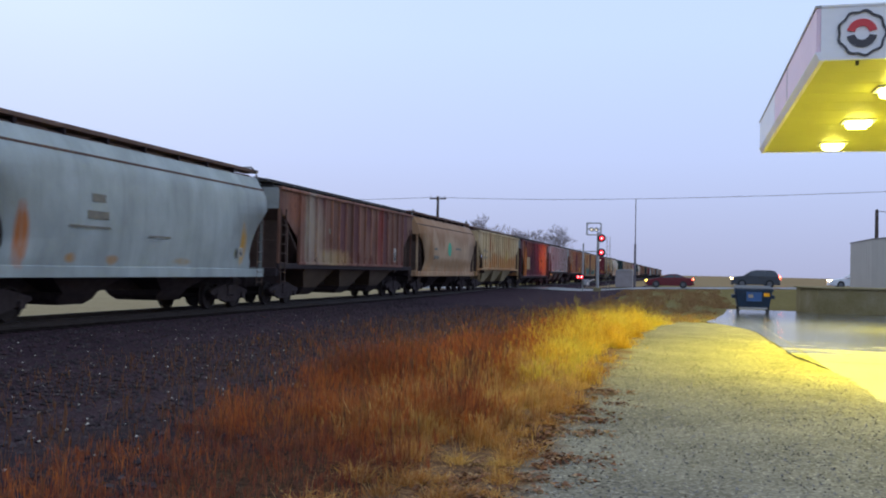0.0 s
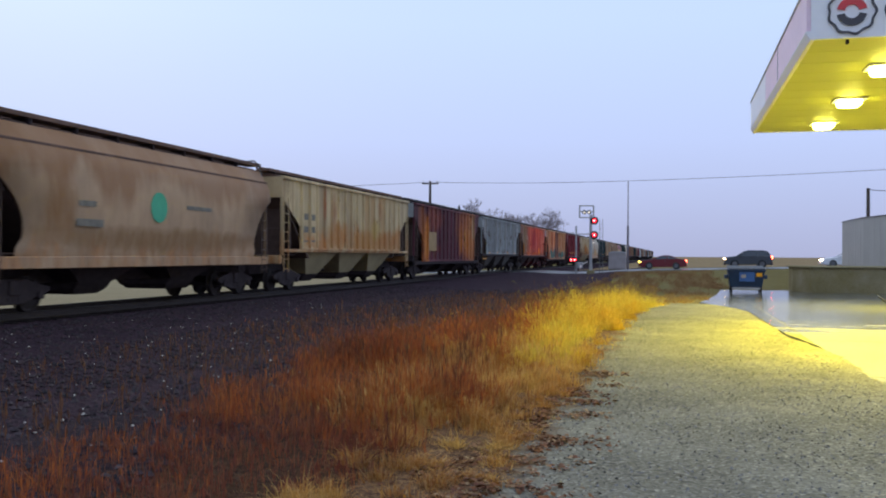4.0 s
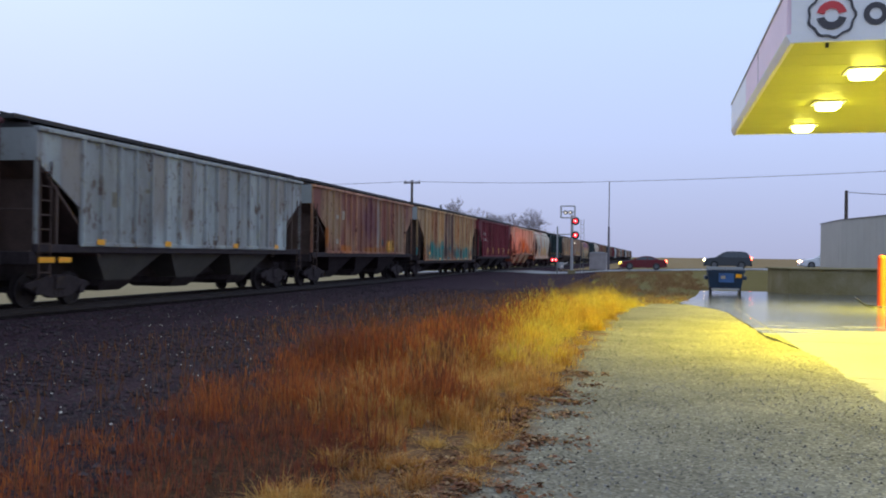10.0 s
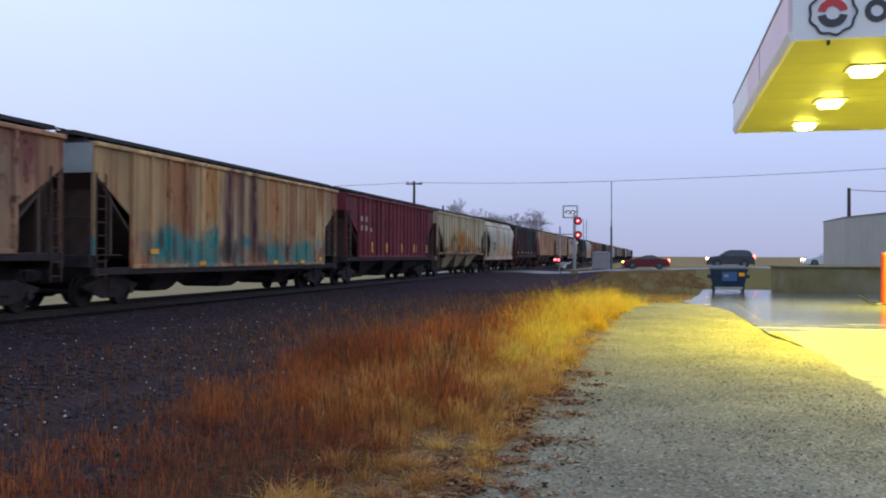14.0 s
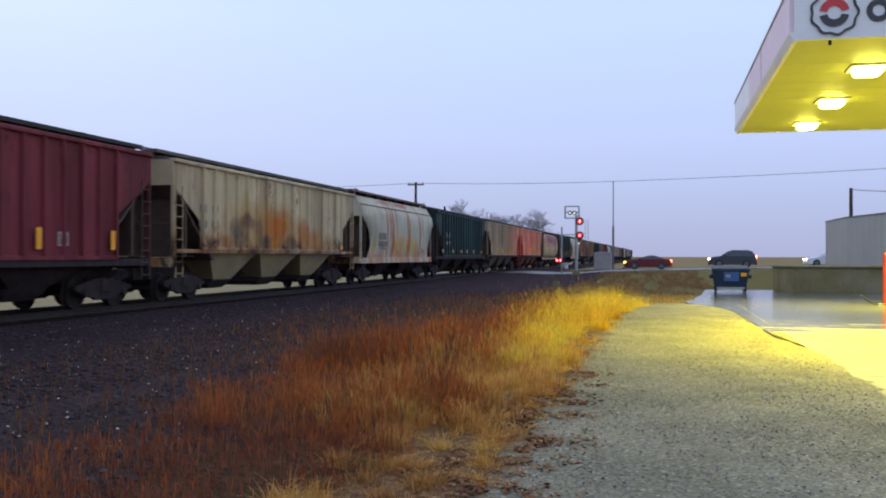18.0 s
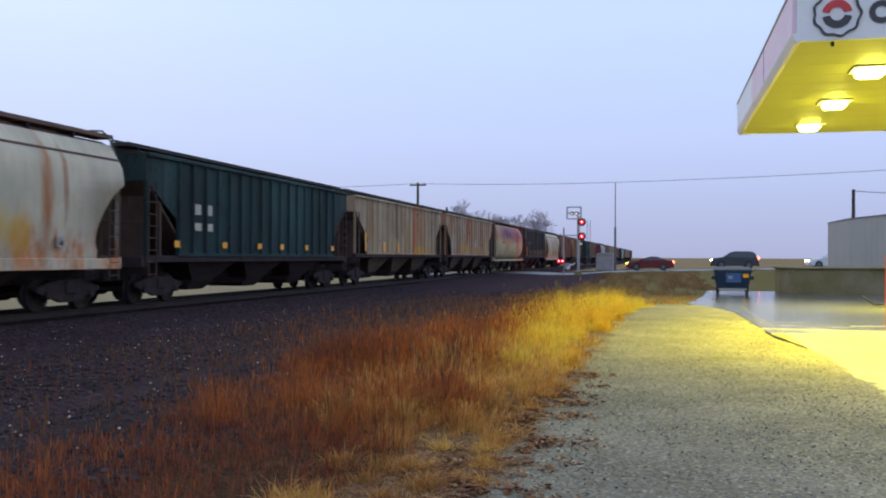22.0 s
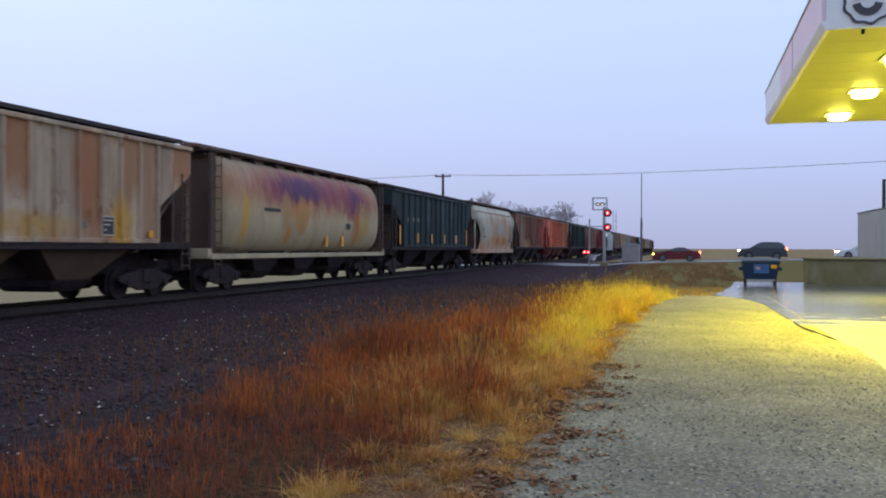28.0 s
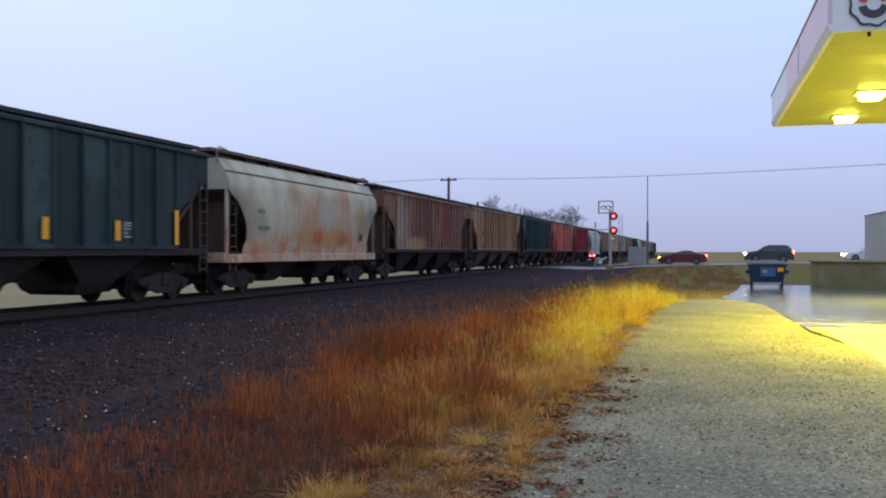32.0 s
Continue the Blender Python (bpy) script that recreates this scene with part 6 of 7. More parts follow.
for x in (-0.55, -0.15):
    h = part("flasher", rod(BM(), (x, -0.1, 5.32 - gz), (x, 0.25, 5.32 - gz), 0.17, sides=14), BLACK, sig, "black round flasher housing")
    part("flasher_lens", rod(BM(), (x, -0.13, 5.30 - gz), (x, -0.1, 5.30 - gz), 0.08, sides=12), WHITELAMP, h)
for z in (4.58, 3.37):
    z -= gz
    head = part("signal_head", rod(BM(), (0.30, -0.10, z), (0.30, -0.16, z), 0.34, sides=20), BLACK, sig, "black round signal backboard")
    part("red_lens", rod(BM(), (0.30, -0.16, z), (0.30, -0.20, z), 0.17, sides=16), REDLAMP, head, "lit red lens")
    part("lamp_core", rod(BM(), (0.30, -0.20, z), (0.30, -0.215, z), 0.07, sides=12), REDHOT, head, "bright lamp core")
    part("arm", rod(BM(), (0, 0, z), (0.30, -0.1, z), 0.04, sides=6), GALV, head)
    bm = BM()
    loft(bm, [[(0.30 + math.cos(a) * 0.23, y, z + math.sin(a) * 0.23) for a in [k * math.pi / 10 for k in range(11)]] + [(0.30 + math.cos(a) * 0.21, y, z + math.sin(a) * 0.21) for a in [k * math.pi / 10 for k in range(10, -1, -1)]] for y in (-0.16, -0.46)])
    part("hood", bm, BLACK, head, "black lamp hood")
lo = part("marker_lamp", rod(BM(), (0.24, -0.12, 2.72 - gz), (0.24, -0.2, 2.72 - gz), 0.05, sides=10), WHITELAMP, sig, "small lit white lamp")
bm = BM()
for x in (0.72, 0.98):
    rod(bm, (x, 0.3, 0.0), (x, 0.3, 4.75 - gz), 0.022, sides=5)
for k in range(12):
    rod(bm, (0.72, 0.3, 0.3 + k * 0.36), (0.98, 0.3, 0.3 + k * 0.36), 0.015, sides=5)
part("ladder", bm, DULLGALV, sig, "thin mast ladder")
part("side_arm", rod(BM(), (-1.28, 0.1, 3.45 - gz), (0, 0, 3.45 - gz), 0.05, sides=6), GALV, sig)

gate = thing("crossing_gate", "crossing gate post with lit red flashers and lowered arm", "crossing gate", at=(-8.38, 80.2, height(-8.38, 80.2) - 0.03))
part("post", rod(BM(), (0, 0, 0), (0, 0, 4.1), 0.07, sides=10), GALV, gate)
part("mechanism", bev(box(BM(), 0.1, 0.55, -0.25, 0.25, 0.55, 1.05), 0.03), GALV, gate)
arm = BM()
rod(arm, (0.45, 0.0, 0.85), (0.45, 5.8, 1.05), 0.05, 0.035, 6)
rod(arm, (0.45, 0.0, 0.85), (0.45, -1.0, 0.55), 0.07, 0.09, 6)
part("arm", arm, plain("gate_arm_paint", (0.6, 0.5, 0.48), 0.6, 0, 0.3, 3.0, 0), gate, "red and white gate arm")
for x in (-0.38, -0.08):
    f = part("flasher", rod(BM(), (x, -0.12, 1.25), (x, -0.2, 1.25), 0.2, sides=14), BLACK, gate, "black flasher backboard")
    part("red_lens", rod(BM(), (x, -0.2, 1.25), (x, -0.23, 1.25), 0.13, sides=12), REDLAMP, f, "lit red flasher lens")
    part("lamp_core", rod(BM(), (x, -0.23, 1.25), (x, -0.24, 1.25), 0.06, sides=10), REDHOT, f)

hut = thing("relay_cabinet", "pale grey metal signal relay cabinet beside the crossing", "cabinet", at=(-5.9, 96.6, height(-5.9, 96.6) - 0.02))
CABINET = plain("dull_cabinet_paint", (0.34, 0.30, 0.30), 0.6, 0, 0.2, 1.5)
part("body", bev(box(BM(), -0.85, 0.85, -0.7, 0.7, 0.1, 1.78), 0.02), CABINET, hut)
part("roof", bev(prism(BM(), [(-0.95, 1.78), (0.95, 1.78), (0.5, 1.92), (-0.5, 1.92)], -0.8, 0.8, "y"), 0.01), GALV, hut)
part("door", bev(box(BM(), -0.40, 0.40, -0.73, -0.70, 0.2, 1.68), 0.01), CABINET, hut)
part("base", box(BM(), -0.8, 0.8, -0.65, 0.65, -0.1, 0.1), CWALL, hut)


# ---- vehicles waiting at the crossing ----
def vehicle(name, label, paint, at, length, tall, suv):
    """A car that faces the track (-x)."""
    ob = thing(name, label, "car", "cars waiting at the crossing", (at[0], at[1], height(*at) + 0.03))
    h = length / 2
    if suv:
        low = [(-h, 0.42), (-h + 0.02, 0.78), (-h + 0.25, 0.98), (-0.85, 1.08), (h - 0.12, 1.10), (h, 0.95), (h, 0.45), (h - 0.2, 0.30), (-h + 0.25, 0.28)]
        glass = [(-0.95, 1.06), (-0.25, tall - 0.10), (h - 0.45, tall - 0.08), (h - 0.12, 1.08)]
        roof = [(-0.32, tall - 0.12), (-0.05, tall), (h - 0.75, tall), (h - 0.38, tall - 0.10)]
        r, wb = 0.37, h - 0.88
    else:
        low = [(-h, 0.36), (-h + 0.03, 0.62), (-h + 0.35, 0.78), (-0.85, 0.92), (h - 0.65, 0.98), (h - 0.05, 0.92), (h, 0.70), (h - 0.02, 0.38), (h - 0.25, 0.22), (-h + 0.25, 0.20)]
        glass = [(-0.95, 0.90), (-0.15, tall - 0.08), (0.75, tall - 0.07), (h - 0.55, 0.96)]
        roof = [(-0.22, tall - 0.10), (0.05, tall), (0.62, tall), (0.95, tall - 0.10)]
        r, wb = 0.33, h - 0.92
    body = part("body", bev(prism(BM(), low, -0.88, 0.88, "y"), 0.07, 2), paint, ob, smooth=False)
    bm = BM()
    loft(bm, [[(x * 0.98, s * 0.86 * (1.0 if z < 1.2 else 0.84), z) for x, z in glass] for s in (-1, 1)])
    part("cabin_glass", bm, CARGLASS, ob, "dark tinted windows")
    part("roof", bev(prism(BM(), roof, -0.70, 0.70, "y"), 0.04), paint, ob)
    for s in (-1, 1):
        mid = (glass[1][0] + glass[2][0]) / 2 + 0.1
        for xb, xt in ((glass[0][0], glass[1][0]), (mid, mid), (glass[3][0], glass[2][0])):
            part("pillar", rod(BM(), (xb, s * 0.875, glass[0][1] - 0.02), (xt, s * 0.735, glass[1][1]), 0.045, sides=5), paint, ob)
        for x in (-wb, wb):
            bm = BM()
            loft(bm, [[(x + math.cos(t * math.tau / 20) * q, s * 0.80 + s * y, r + math.sin(t * math.tau / 20) * q) for t in range(20)] for q, y in ((r * 0.6, -0.10), (r * 0.95, -0.10), (r, -0.05), (r, 0.06), (r * 0.95, 0.10), (r * 0.62, 0.10))])
            wheel = part("wheel", bm, RUBBER, ob, "black tyre")
            part("rim", rod(BM(), (x, s * 0.86, r), (x, s * 0.91, r), r * 0.6, sides=14), DULLGALV, wheel, "grey alloy rim")
        part("headlight", bev(box(BM(), -h - 0.02, -h + 0.12, s * 0.68 - 0.16, s * 0.68 + 0.16, low[1][1] - 0.04, low[1][1] + 0.10), 0.02), AMBER if paint is REDCAR else HEADLAMP, ob, "lit headlight")
        part("tail_light", bev(box(BM(), h - 0.14, h + 0.02, s * 0.70 - 0.17, s * 0.70 + 0.17, 0.72 if not suv else 0.82, 0.92 if not suv else 1.12), 0.02), TAILLAMP, ob, "lit red tail light")
        part("mirror", bev(box(BM(), glass[0][0] + 0.12, glass[0][0] + 0.3, s * 0.98 - 0.09, s * 0.98 + 0.09, glass[0][1] + 0.02, glass[0][1] + 0.16), 0.03), paint, ob)
        part("door_handle", box(BM(), 0.15, 0.32, s * 0.885 - 0.015, s * 0.885 + 0.015, glass[0][1] - 0.16, glass[0][1] - 0.12), BLACK, ob)
    part("bumper", bev(box(BM(), -h - 0.04, -h + 0.15, -0.8, 0.8, 0.26, 0.44), 0.03), BLACK if suv else paint, ob)
    part("bumper", bev(box(BM(), h - 0.15, h + 0.04, -0.8, 0.8, 0.28, 0.48), 0.03), BLACK if suv else paint, ob)
    part("number_plate", box(BM(), h + 0.035, h + 0.05, -0.16, 0.16, 0.5, 0.62), WHITEPAINT, ob)
    return ob


vehicle("sedan", "dark red sedan waiting with its lights on", REDCAR, (-1.30, 88.6), 4.25, 1.29, False)
vehicle("suv", "dark grey sport utility vehicle waiting with lights on", DARKCAR, (6.2, 89.0), 4.12, 1.60, True)
vehicle("white_car", "white sedan half hidden behind the grey shed", WHITECAR, (14.75, 89.4), 4.6, 1.48, False)


# ---- trees beyond the track ----
def bare_tree(at, tall, spread, seed, name="bare_tree"):
    rng = random.Random(seed)
    z = height(*at) - 0.1
    ob = thing(name, "leafless tree with fine grey twigs beyond the track", "tree", "trees beyond the track", (at[0], at[1], z))
    trunk, crown = BM(), BM()

    def grow(bm, p, way, length, r, level):
        q = p + way * length
        rod(bm, p, q, max(r, 0.02), max(r * 0.65, 0.016), 5 if level < 2 else 3)
        if level >= 5:
            return
        for k in range(3 if level < 3 else 4):
            turn = Vector((rng.gauss(0, 1), rng.gauss(0, 1), rng.gauss(0.35, 0.5))).normalized()
            w = (way * 0.75 + turn * spread).normalized()
            grow(crown if level >= 1 else trunk, q if rng.random() < 0.7 else p + way * length * 0.6, w, length * rng.uniform(0.58, 0.8), r * 0.55, level + 1)

    grow(trunk, Vector((0, 0, 0)), Vector((rng.uniform(-0.05, 0.05), 0, 1)).normalized(), tall * 0.37, tall * 0.024, 0)
    part("trunk", trunk, BARK, ob)
    part("crown", crown, TWIG, ob, "fine bare twigs")


for k, (x, y, h, s) in enumerate(((-31.0, 147, 9.8, 0.35), (-28.0, 147, 9.0, 0.75), (-26.2, 150, 8.8, 0.8), (-23.4, 149, 9.4, 0.8), (-21.4, 150, 10.0, 0.85), (-20.2, 151, 9.4, 0.85), (-18.8, 151, 8.0, 0.8))):
    bare_tree((x, y), h, s, 40 + k)
spr = thing("conifer", "small dark narrow conifer beyond the track", "tree", "trees beyond the track", (-34.0, 146, -0.25))
part("trunk", rod(BM(), (0, 0, 0), (0, 0, 9.9), 0.14, 0.02, 6), BARK, spr)
bm, rng = BM(), random.Random(9)
for k in range(260):
    z = 1.5 + 8.3 * rng.random() ** 0.8
    a, r = rng.random() * math.tau, (10.0 - z) * 0.13 + 0.15
    rod(bm, (0, 0, z), (math.cos(a) * r, math.sin(a) * r, z - 0.25 * r), 0.09, 0.03, 3)
part("crown", bm, plain("conifer_needles", (0.03, 0.04, 0.03), 0.9, bump=0), spr)
rack = thing("pipe_rack", "pale steel pipe frame standing beyond the track", "pipe frame", at=(-28.8, 118, -0.25))
bm = BM()
for k in range(4):
    x = -1.6 + k * 1.05
    rod(bm, (x, 0, 0), (x, 0, 6.9), 0.07, sides=6)
    rod(bm, (x, 0, 6.9), (x + 0.5, 0, 7.15), 0.05, sides=6)
rod(bm, (-1.6, 0, 6.5), (1.6, 0, 6.5), 0.05, sides=6)
rod(bm, (-1.6, 0, 6.9), (1.6, 0, 6.9), 0.05, sides=6)
part("frame", bm, DULLGALV, rack)


# ---- grass, stones, leaves ----
def blades(name, count, place, tall, width, lean, material, label, seed, heads=0.0):
    """Many separate grass blades; place(rng) gives a spot and a local size factor."""
    rs = np.random.RandomState(seed)
    verts, faces = [], []
    for _ in range(count):
        x, y, f = place(rs)
        z = height(x, y)
        h = tall * f * rs.uniform(0.55, 1.2)
        a, l = rs.uniform(0, math.tau), rs.normal(0, lean) * h
        b = rs.uniform(0, math.tau)
        dx, dy = math.cos(a) * width / 2, math.sin(a) * width / 2
        lx, ly = math.cos(b) * l, math.sin(b) * l
        n = len(verts)
        verts += [(x - dx, y - dy, z), (x + dx, y + dy, z), (x + dx * 0.7 + lx * 0.35, y + dy * 0.7 + ly * 0.35, z + h * 0.6), (x - dx * 0.7 + lx * 0.35, y - dy * 0.7 + ly * 0.35, z + h * 0.6), (x + lx, y + ly, z + h)]
        faces += [(n, n + 1, n + 2, n + 3), (n + 3, n + 2, n + 4)]
        if heads and rs.uniform() < heads:
            n = len(verts)
            for k in range(3):
                ang, up = rs.uniform(0, math.tau), h * rs.uniform(0.75, 1.0)
                ex, ey = math.cos(ang) * 0.014, math.sin(ang) * 0.014
                m = len(verts)
                verts += [(x + lx * 0.8, y + ly * 0.8, z + up - 0.06), (x + lx * 0.8 + ex, y + ly * 0.8 + ey, z + up), (x + lx * 0.8 + ex * 0.5, y + ly * 0.8 + ey * 0.5, z + up + 0.06)]
                faces.append((m, m + 1, m + 2))
    return soup(name, verts, faces, material, label, "grass")


def tufts(name, count, per, spot, width, material, label, seed, heads=0.0, stiff=0.5):
    """Grass in clumps: spot(rs) gives place, blade height, clump radius and how far the blades lean."""
    rs = np.random.RandomState(seed)
    verts, faces = [], []
    for _ in range(count):
        cx, cy, tall, wide, lean = spot(rs)
        main = rs.uniform(0, math.tau)
        for _ in range(max(3, int(per * rs.uniform(0.4, 1.6)))):
            a, q = rs.uniform(0, math.tau), abs(rs.normal(0, wide))
            x, y = cx + math.cos(a) * q, cy + math.sin(a) * q
            z, h = height(x, y) - 0.01, tall * (1.15 - 0.35 * q / wide) * rs.uniform(0.35, 1.25)
            if h < 0.02:
                continue
            b = a + rs.normal(0, 0.8) if rs.uniform() > 0.4 else main + rs.normal(0, 0.5)
            l = abs(rs.normal(0, lean)) * h
            lx, ly, t = math.cos(b) * l, math.sin(b) * l, rs.uniform(0, math.tau)
            dx, dy = math.cos(t) * width / 2, math.sin(t) * width / 2
            n, m = len(verts), stiff * rs.uniform(0.4, 1.2)
            top = h * (1 - 0.35 * min(1, lean * rs.uniform(0, 1)))
            verts += [(x - dx, y - dy, z), (x + dx, y + dy, z), (x + dx * 0.8 + lx * m * 0.6, y + dy * 0.8 + ly * m * 0.6, z + h * 0.6), (x - dx * 0.8 + lx * m * 0.6, y - dy * 0.8 + ly * m * 0.6, z + h * 0.6), (x + lx, y + ly, z + top)]
            faces += [(n, n + 1, n + 2, n + 3), (n + 3, n + 2, n + 4)]
            if heads and rs.uniform() < heads:
                for k in range(4):
                    ang, up = rs.uniform(0, math.tau), top * rs.uniform(0.72, 1.02)
                    ex, ey, s = math.cos(ang) * 0.008, math.sin(ang) * 0.008, up / top
                    n = len(verts)
                    verts += [(x + lx * s, y + ly * s, z + up - 0.05), (x + lx * s + ex, y + ly * s + ey, z + up), (x + lx * s + ex * 0.4, y + ly * s + ey * 0.4, z + up + 0.05)]
                    faces.append((n, n + 1, n + 2))
    return soup(name, verts, faces, material, label, "grass")


def left_edge(y):
    return -4.1 - 0.9 * smooth(5, 10, y) + 0.35 * math.sin(y * 0.9) + 1.8 * smooth(16, 28, y)


def tall_spot(rs):
    while True:
        y = 4.6 + 24 * rs.uniform() ** 1.15
        x = rs.uniform(left_edge(y) - 0.5, -2.0 - 0.25 * math.sin(y * 0.7) - 0.6 * smooth(11, 15, y))
        d = noise.noise((x * 0.8, y * 0.5, 0.0)) + 0.6 * noise.noise((x * 2.3, y * 1.5, 9.0))
        inside = smooth(-0.5, 1.7, x - left_edge(y))
        if rs.uniform() < (0.03 + 0.97 * smooth(-0.05, 0.5, d)) * (0.02 + 0.98 * inside ** 1.6) * (0.12 + 0.88 * smooth(5.5, 9.5, y + 0.8 * noise.noise((x, y, 1.0)))) * (1 - 0.85 * smooth(-2.9, -2.4, x) * smooth(9.5, 8.0, y)):
            tall = (0.20 + 0.26 * inside + 0.22 * d) * (0.55 + 0.45 * smooth(4.5, 8.0, y))
            return x, y, max(0.08, tall) * rs.uniform(0.6, 1.35), rs.uniform(0.06, 0.22), 0.95


def mat_spot(rs):
    while True:
        y = 4.6 + 11 * rs.uniform() ** 1.1
        x = rs.uniform(-2.5, -1.22 - 0.10 * math.sin(y * 2.7))
        k = noise.noise((x * 3.4, y * 2.6, 4.0)) + 0.5 * noise.noise((x * 6.0, y * 5.0, 1.0))
        if rs.uniform() < smooth(0.10, 0.42, k):
            return x, y, (0.06 + 0.05 * smooth(-1.5, -2.3, x) + 0.10 * k) * rs.uniform(0.6, 1.4), rs.uniform(0.04, 0.10), 1.4


def gold_spot(rs):
    y = rs.uniform(8.2, 15.5)
    while True:
        x = rs.uniform(-3.1, -1.36 - 0.1 * math.sin(y * 2.1))
        k = noise.noise((x * 2.6, y * 1.9, 14.0))
        if rs.uniform() < smooth(0.0, 0.35, k):
            return x, y, (0.14 + 0.16 * smooth(-1.6, -2.5, x) + 0.26 * k) * rs.uniform(0.6, 1.3), rs.uniform(0.05, 0.15), 0.9


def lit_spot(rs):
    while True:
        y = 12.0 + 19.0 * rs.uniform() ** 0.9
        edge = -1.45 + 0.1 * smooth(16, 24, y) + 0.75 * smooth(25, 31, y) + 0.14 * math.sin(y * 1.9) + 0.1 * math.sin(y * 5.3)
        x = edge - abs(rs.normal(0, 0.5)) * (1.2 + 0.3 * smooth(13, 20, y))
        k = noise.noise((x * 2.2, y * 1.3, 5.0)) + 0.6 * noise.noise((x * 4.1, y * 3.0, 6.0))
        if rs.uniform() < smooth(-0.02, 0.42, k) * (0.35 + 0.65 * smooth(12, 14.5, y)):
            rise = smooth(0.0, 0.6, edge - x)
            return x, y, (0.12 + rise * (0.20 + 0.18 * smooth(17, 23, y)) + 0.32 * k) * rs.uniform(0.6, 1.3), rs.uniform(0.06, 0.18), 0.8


def far_spot(rs):
    while True:
        y = 30 + 46 * rs.uniform() ** 1.2
        x = rs.uniform(-4.6, 0.9 + 1.7 * smooth(33, 44, y))
        if x < -1.0 + 1.7 * smooth(30.5, 33.5, y) + 0.10 * min(9.0, max(0.0, y - 33)) + 0.5 * noise.noise((x, y * 0.6, 7.0)) - 0.5 * rs.uniform() ** 2 or y > 47:
            if rs.uniform() < smooth(-0.5, 0.4, noise.noise((x * 0.9, y * 0.12, 3.0)) + 0.5 * noise.noise((x * 2.3, y * 0.5, 5.0))):
                return x, y, rs.uniform(0.3, 1.2) * (0.55 + 0.45 * smooth(36, 50, y))


def ditch_spot(rs):
    y = rs.uniform(5, 40)
    return rs.uniform(-9.5, -4.6), y, rs.uniform(0.3, 1.0)


def stem_spot(rs):
    x, y, h, _, _ = tall_spot(rs)
    return x, y, rs.uniform(0.35, 1.1)


tufts("tall_grass", 2000, 13, tall_spot, 0.0048, DRY_TALL, "tall rust-orange dry grass along the drive", 11, 0.35)
tufts("matted_grass", 1700, 15, mat_spot, 0.0065, DRY_SHORT, "matted straw-coloured grass at the drive's edge", 12)
def brush_spot(rs):
    y = 4.6 + 6.5 * rs.uniform() ** 0.9
    x = rs.uniform(left_edge(y) - 0.3, -2.3)
    return x, y, (0.14 + 0.16 * max(0, noise.noise((x * 1.8, y * 1.3, 21.0)))) * rs.uniform(0.5, 1.4), rs.uniform(0.06, 0.18), 1.1


tufts("brush_grass", 900, 11, brush_spot, 0.0055, BRUSH, "dark red-brown dead brush before the grass", 18, 0.2)
tufts("short_grass", 1500, 16, gold_spot, 0.007, DRY_SHORT, "short golden-brown grass tufts by the drive", 17, 0.15)
tufts("roadside_grass", 1300, 16, lit_spot, 0.0085, STRAW_LIT, "straw-coloured grass with the canopy's yellow light in its colour", 13, 0.3)
blades("far_weeds", 22000, far_spot, 0.16, 0.02, 0.6, FARGRASS, "reddish-brown dry grass by the field", 14)
blades("tall_stems", 1300, stem_spot, 0.78, 0.005, 0.25, WEED, "dark dead weed stems standing in the grass", 16, 1.0)
blades("ballast_weeds", 2200, ditch_spot, 0.36, 0.009, 0.7, WEED, "sparse dead weeds on the ballast", 15, 0.5)


def lumps(name, count, place, low, high, material, label, category, seed, lift=0.0):
    rs = np.random.RandomState(seed)
    base = [(0, 0, 1), (0.9, 0, 0.1), (0.2, 0.9, 0.15), (-0.8, 0.4, 0.05), (-0.6, -0.7, 0.1), (0.35, -0.85, 0.05), (0, 0, -0.5)]
    tri = [(0, 1, 2), (0, 2, 3), (0, 3, 4), (0, 4, 5), (0, 5, 1), (6, 2, 1), (6, 3, 2), (6, 4, 3), (6, 5, 4), (6, 1, 5)]
    verts, faces = [], []
    for _ in range(count):
        x, y = place(rs)
        s, a = low + (high - low) * rs.uniform() ** 2, rs.uniform(0, math.tau)
        c, d, z = math.cos(a) * s, math.sin(a) * s, height(x, y) + lift
        n, q = len(verts), rs.uniform(0.7, 1.3, 21)
        for k, (u, v, w) in enumerate(base):
            u, v, w = u * q[k], v * q[k + 7], w * q[k + 14] * 0.75
            verts.append((x + u * c - v * d, y + u * d + v * c, z + w * s + 0.3 * s))
        faces += [(n + i, n + j, n + k) for i, j, k in tri]
    return soup(name, verts, faces, material, label, category)


lumps("ballast_stones", 30000, lambda rs: (rs.uniform(-13.8, -3.6), 5 + 42 * rs.uniform() ** 1.5), 0.012, 0.055, STONES, "loose dark ballast stones beside the rails", "stones", 21)
lumps("pale_stones", 420, lambda rs: (rs.uniform(-12.5, -4.0), 6 + 24 * rs.uniform() ** 1.3), 0.010, 0.024, CHALK, "scattered pale stones on the dark ballast", "stones", 26, 0.03)


def litter_spot(rs):
    while True:
        y = 4.3 + 8.6 * rs.uniform() ** 0.9
        x = -1.30 + rs.normal(0, 0.28)
        if rs.uniform() < smooth(-0.1, 0.4, noise.noise((x * 2.6, y * 2.2, 8.0)) + 0.5 * noise.noise((x * 7, y * 6, 2.0))):
            return x, y


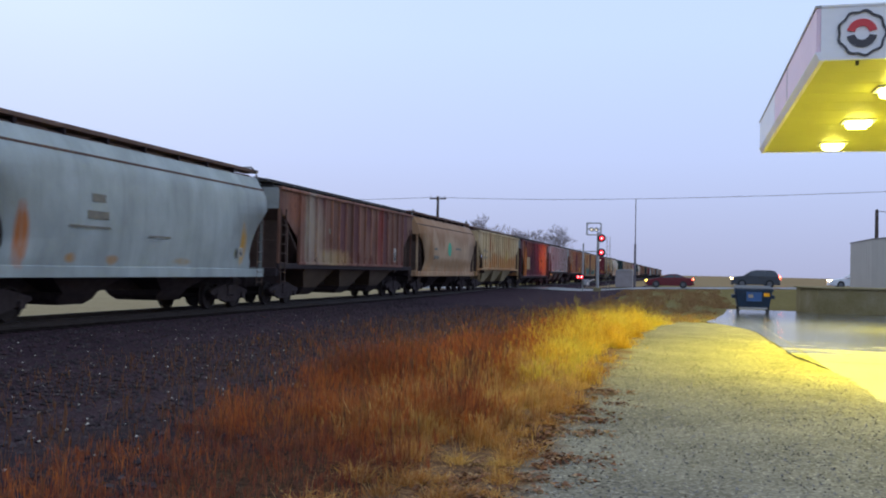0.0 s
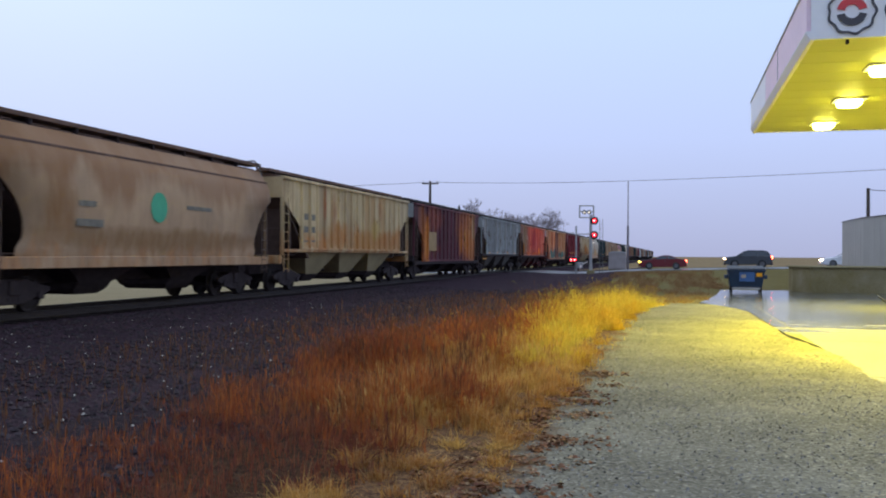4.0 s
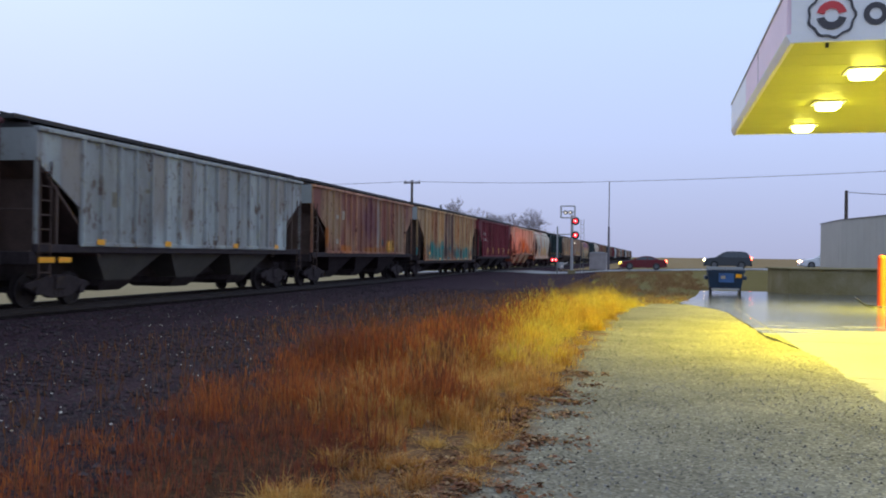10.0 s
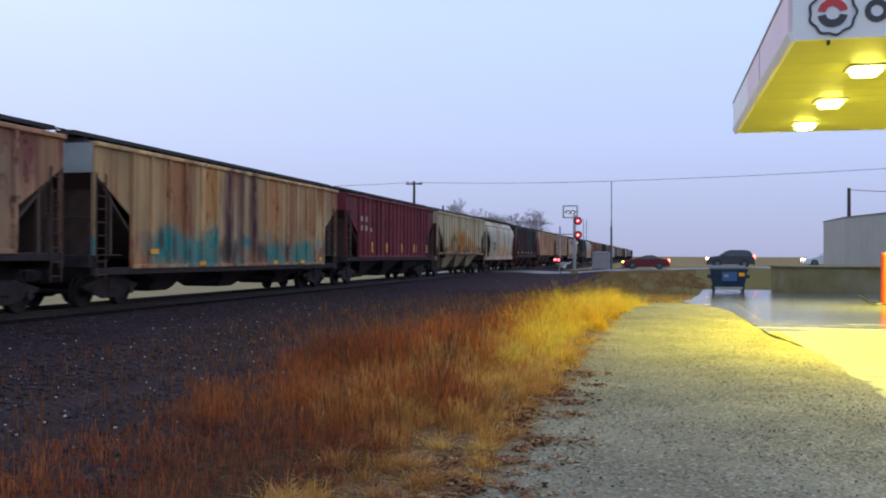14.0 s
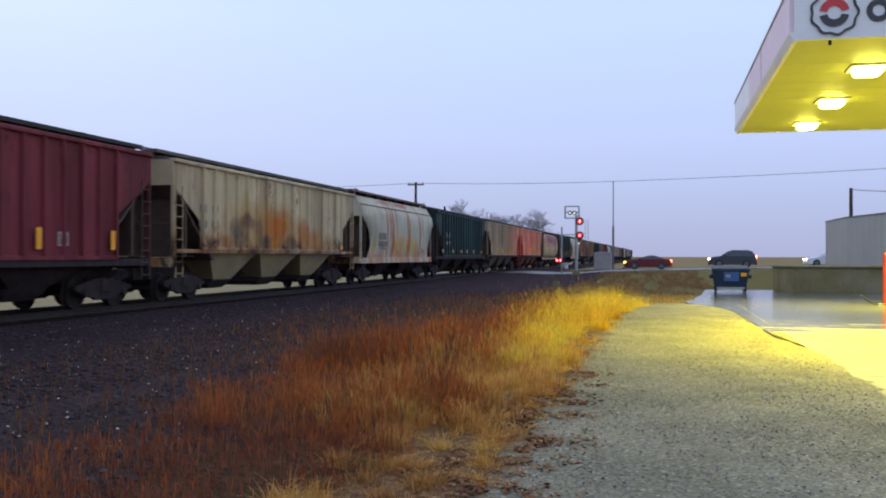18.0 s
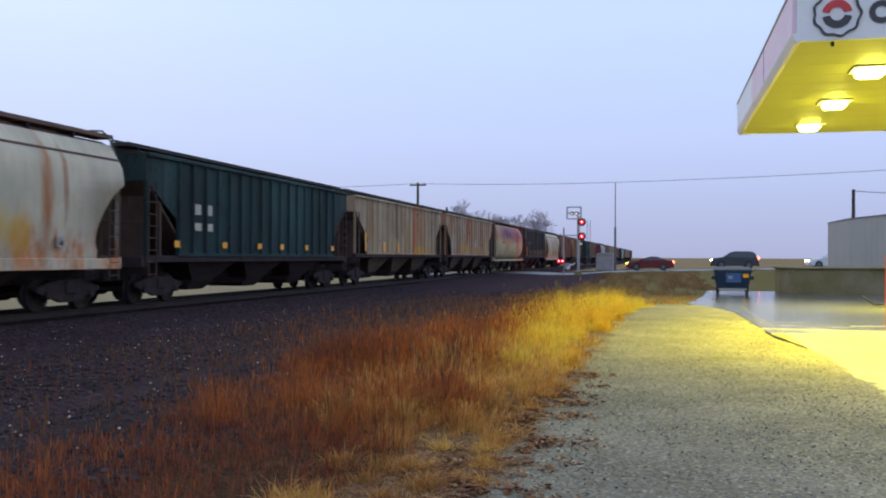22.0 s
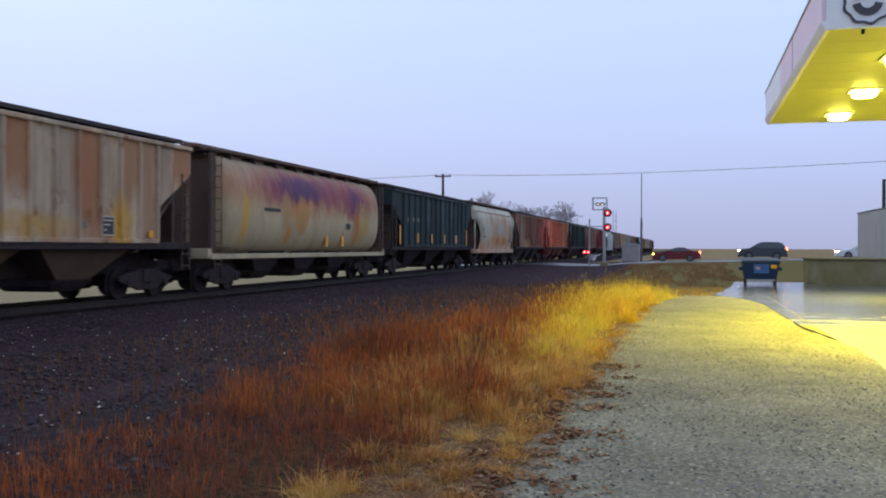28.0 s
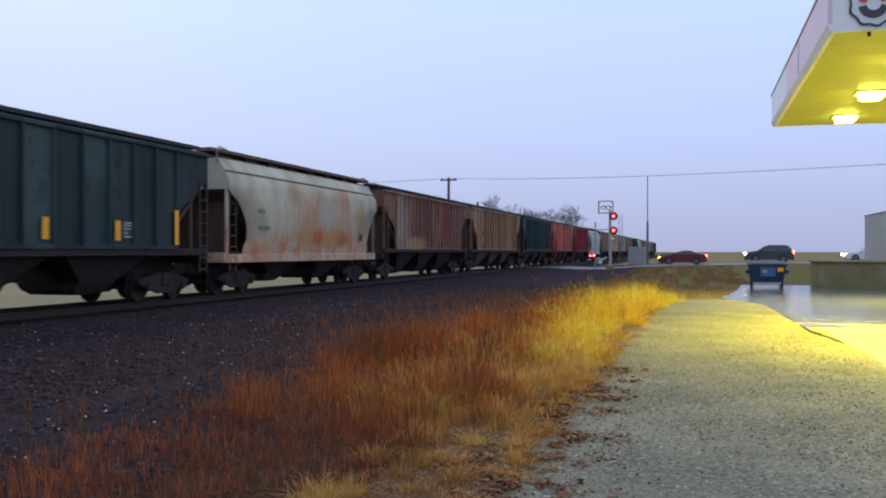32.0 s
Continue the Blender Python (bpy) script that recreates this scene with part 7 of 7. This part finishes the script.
lumps("leaf_clods", 2600, litter_spot, 0.006, 0.022, LEAVES, "rust-brown clods of leaf litter by the drive", "litter", 24, 0.012)
def grit_spot(rs):
    while True:
        x, y = rs.uniform(-1.4, 2.5), 4.2 + 24 * rs.uniform() ** 1.5
        if rs.uniform() < 0.12 + smooth(-0.1, 0.5, noise.noise((x * 1.5, y * 0.5, 30.0)) + 0.4 * noise.noise((x * 5, y * 4, 31.0)) + 0.25 * abs(x - 0.3) - 0.2):
            return x, y


lumps("dark_clods", 5500, grit_spot, 0.003, 0.014, GRIT, "dark specks of grit and soil on the drive", "soil", 23, 0.014)
lumps("drive_stones", 14000, lambda rs: (rs.uniform(-1.4, 2.5), 4.2 + 22 * rs.uniform() ** 1.6), 0.004, 0.016, PEBBLES, "loose grey stones on the drive", "stones", 22, 0.013)


def leaf_soup():
    rs = np.random.RandomState(31)
    verts, faces = [], []
    for _ in range(5500):
        x, y = litter_spot(rs)
        s, a, t = rs.uniform(0.012, 0.034), rs.uniform(0, math.tau), rs.uniform(-0.5, 0.5)
        c, d, n, z = math.cos(a) * s, math.sin(a) * s, len(verts), 0.016 + rs.uniform(0, 0.03)
        for u, v, w in ((-1, 0, 0), (0, 0.6, t * s), (1, 0, 0.3 * s), (0, -0.6, -t * s * 0.3 + 0.01)):
            verts.append((x + u * c - v * d, y + u * d + v * c, z + w))
        faces.append((n, n + 1, n + 2, n + 3))
    return soup("fallen_leaves", verts, faces, LEAVES, "brown fallen leaves along the drive's edge", "leaves")


leaf_soup()


# ---- what moves ----
def motions():
    for car, centre in TRAIN:
        walk(car, [(t, pose(TRACK, centre - moved(t), RAIL)) for t in range(0, 33, 2)])
    for side, sets in ROLLERS.items():
        first = sets[0]
        walk(first, [(2 * k / FPS, pose(0, side * 0.88, 0.42, math.degrees(moved(2 * k / FPS) / 0.42))) for k in range(481)])
        for other in sets[1:]:
            other.rotation_mode = "QUATERNION"
            keys = other.animation_data_create()
            keys.action = first.animation_data.action
            keys.action_slot = first.animation_data.action_slot


motions()
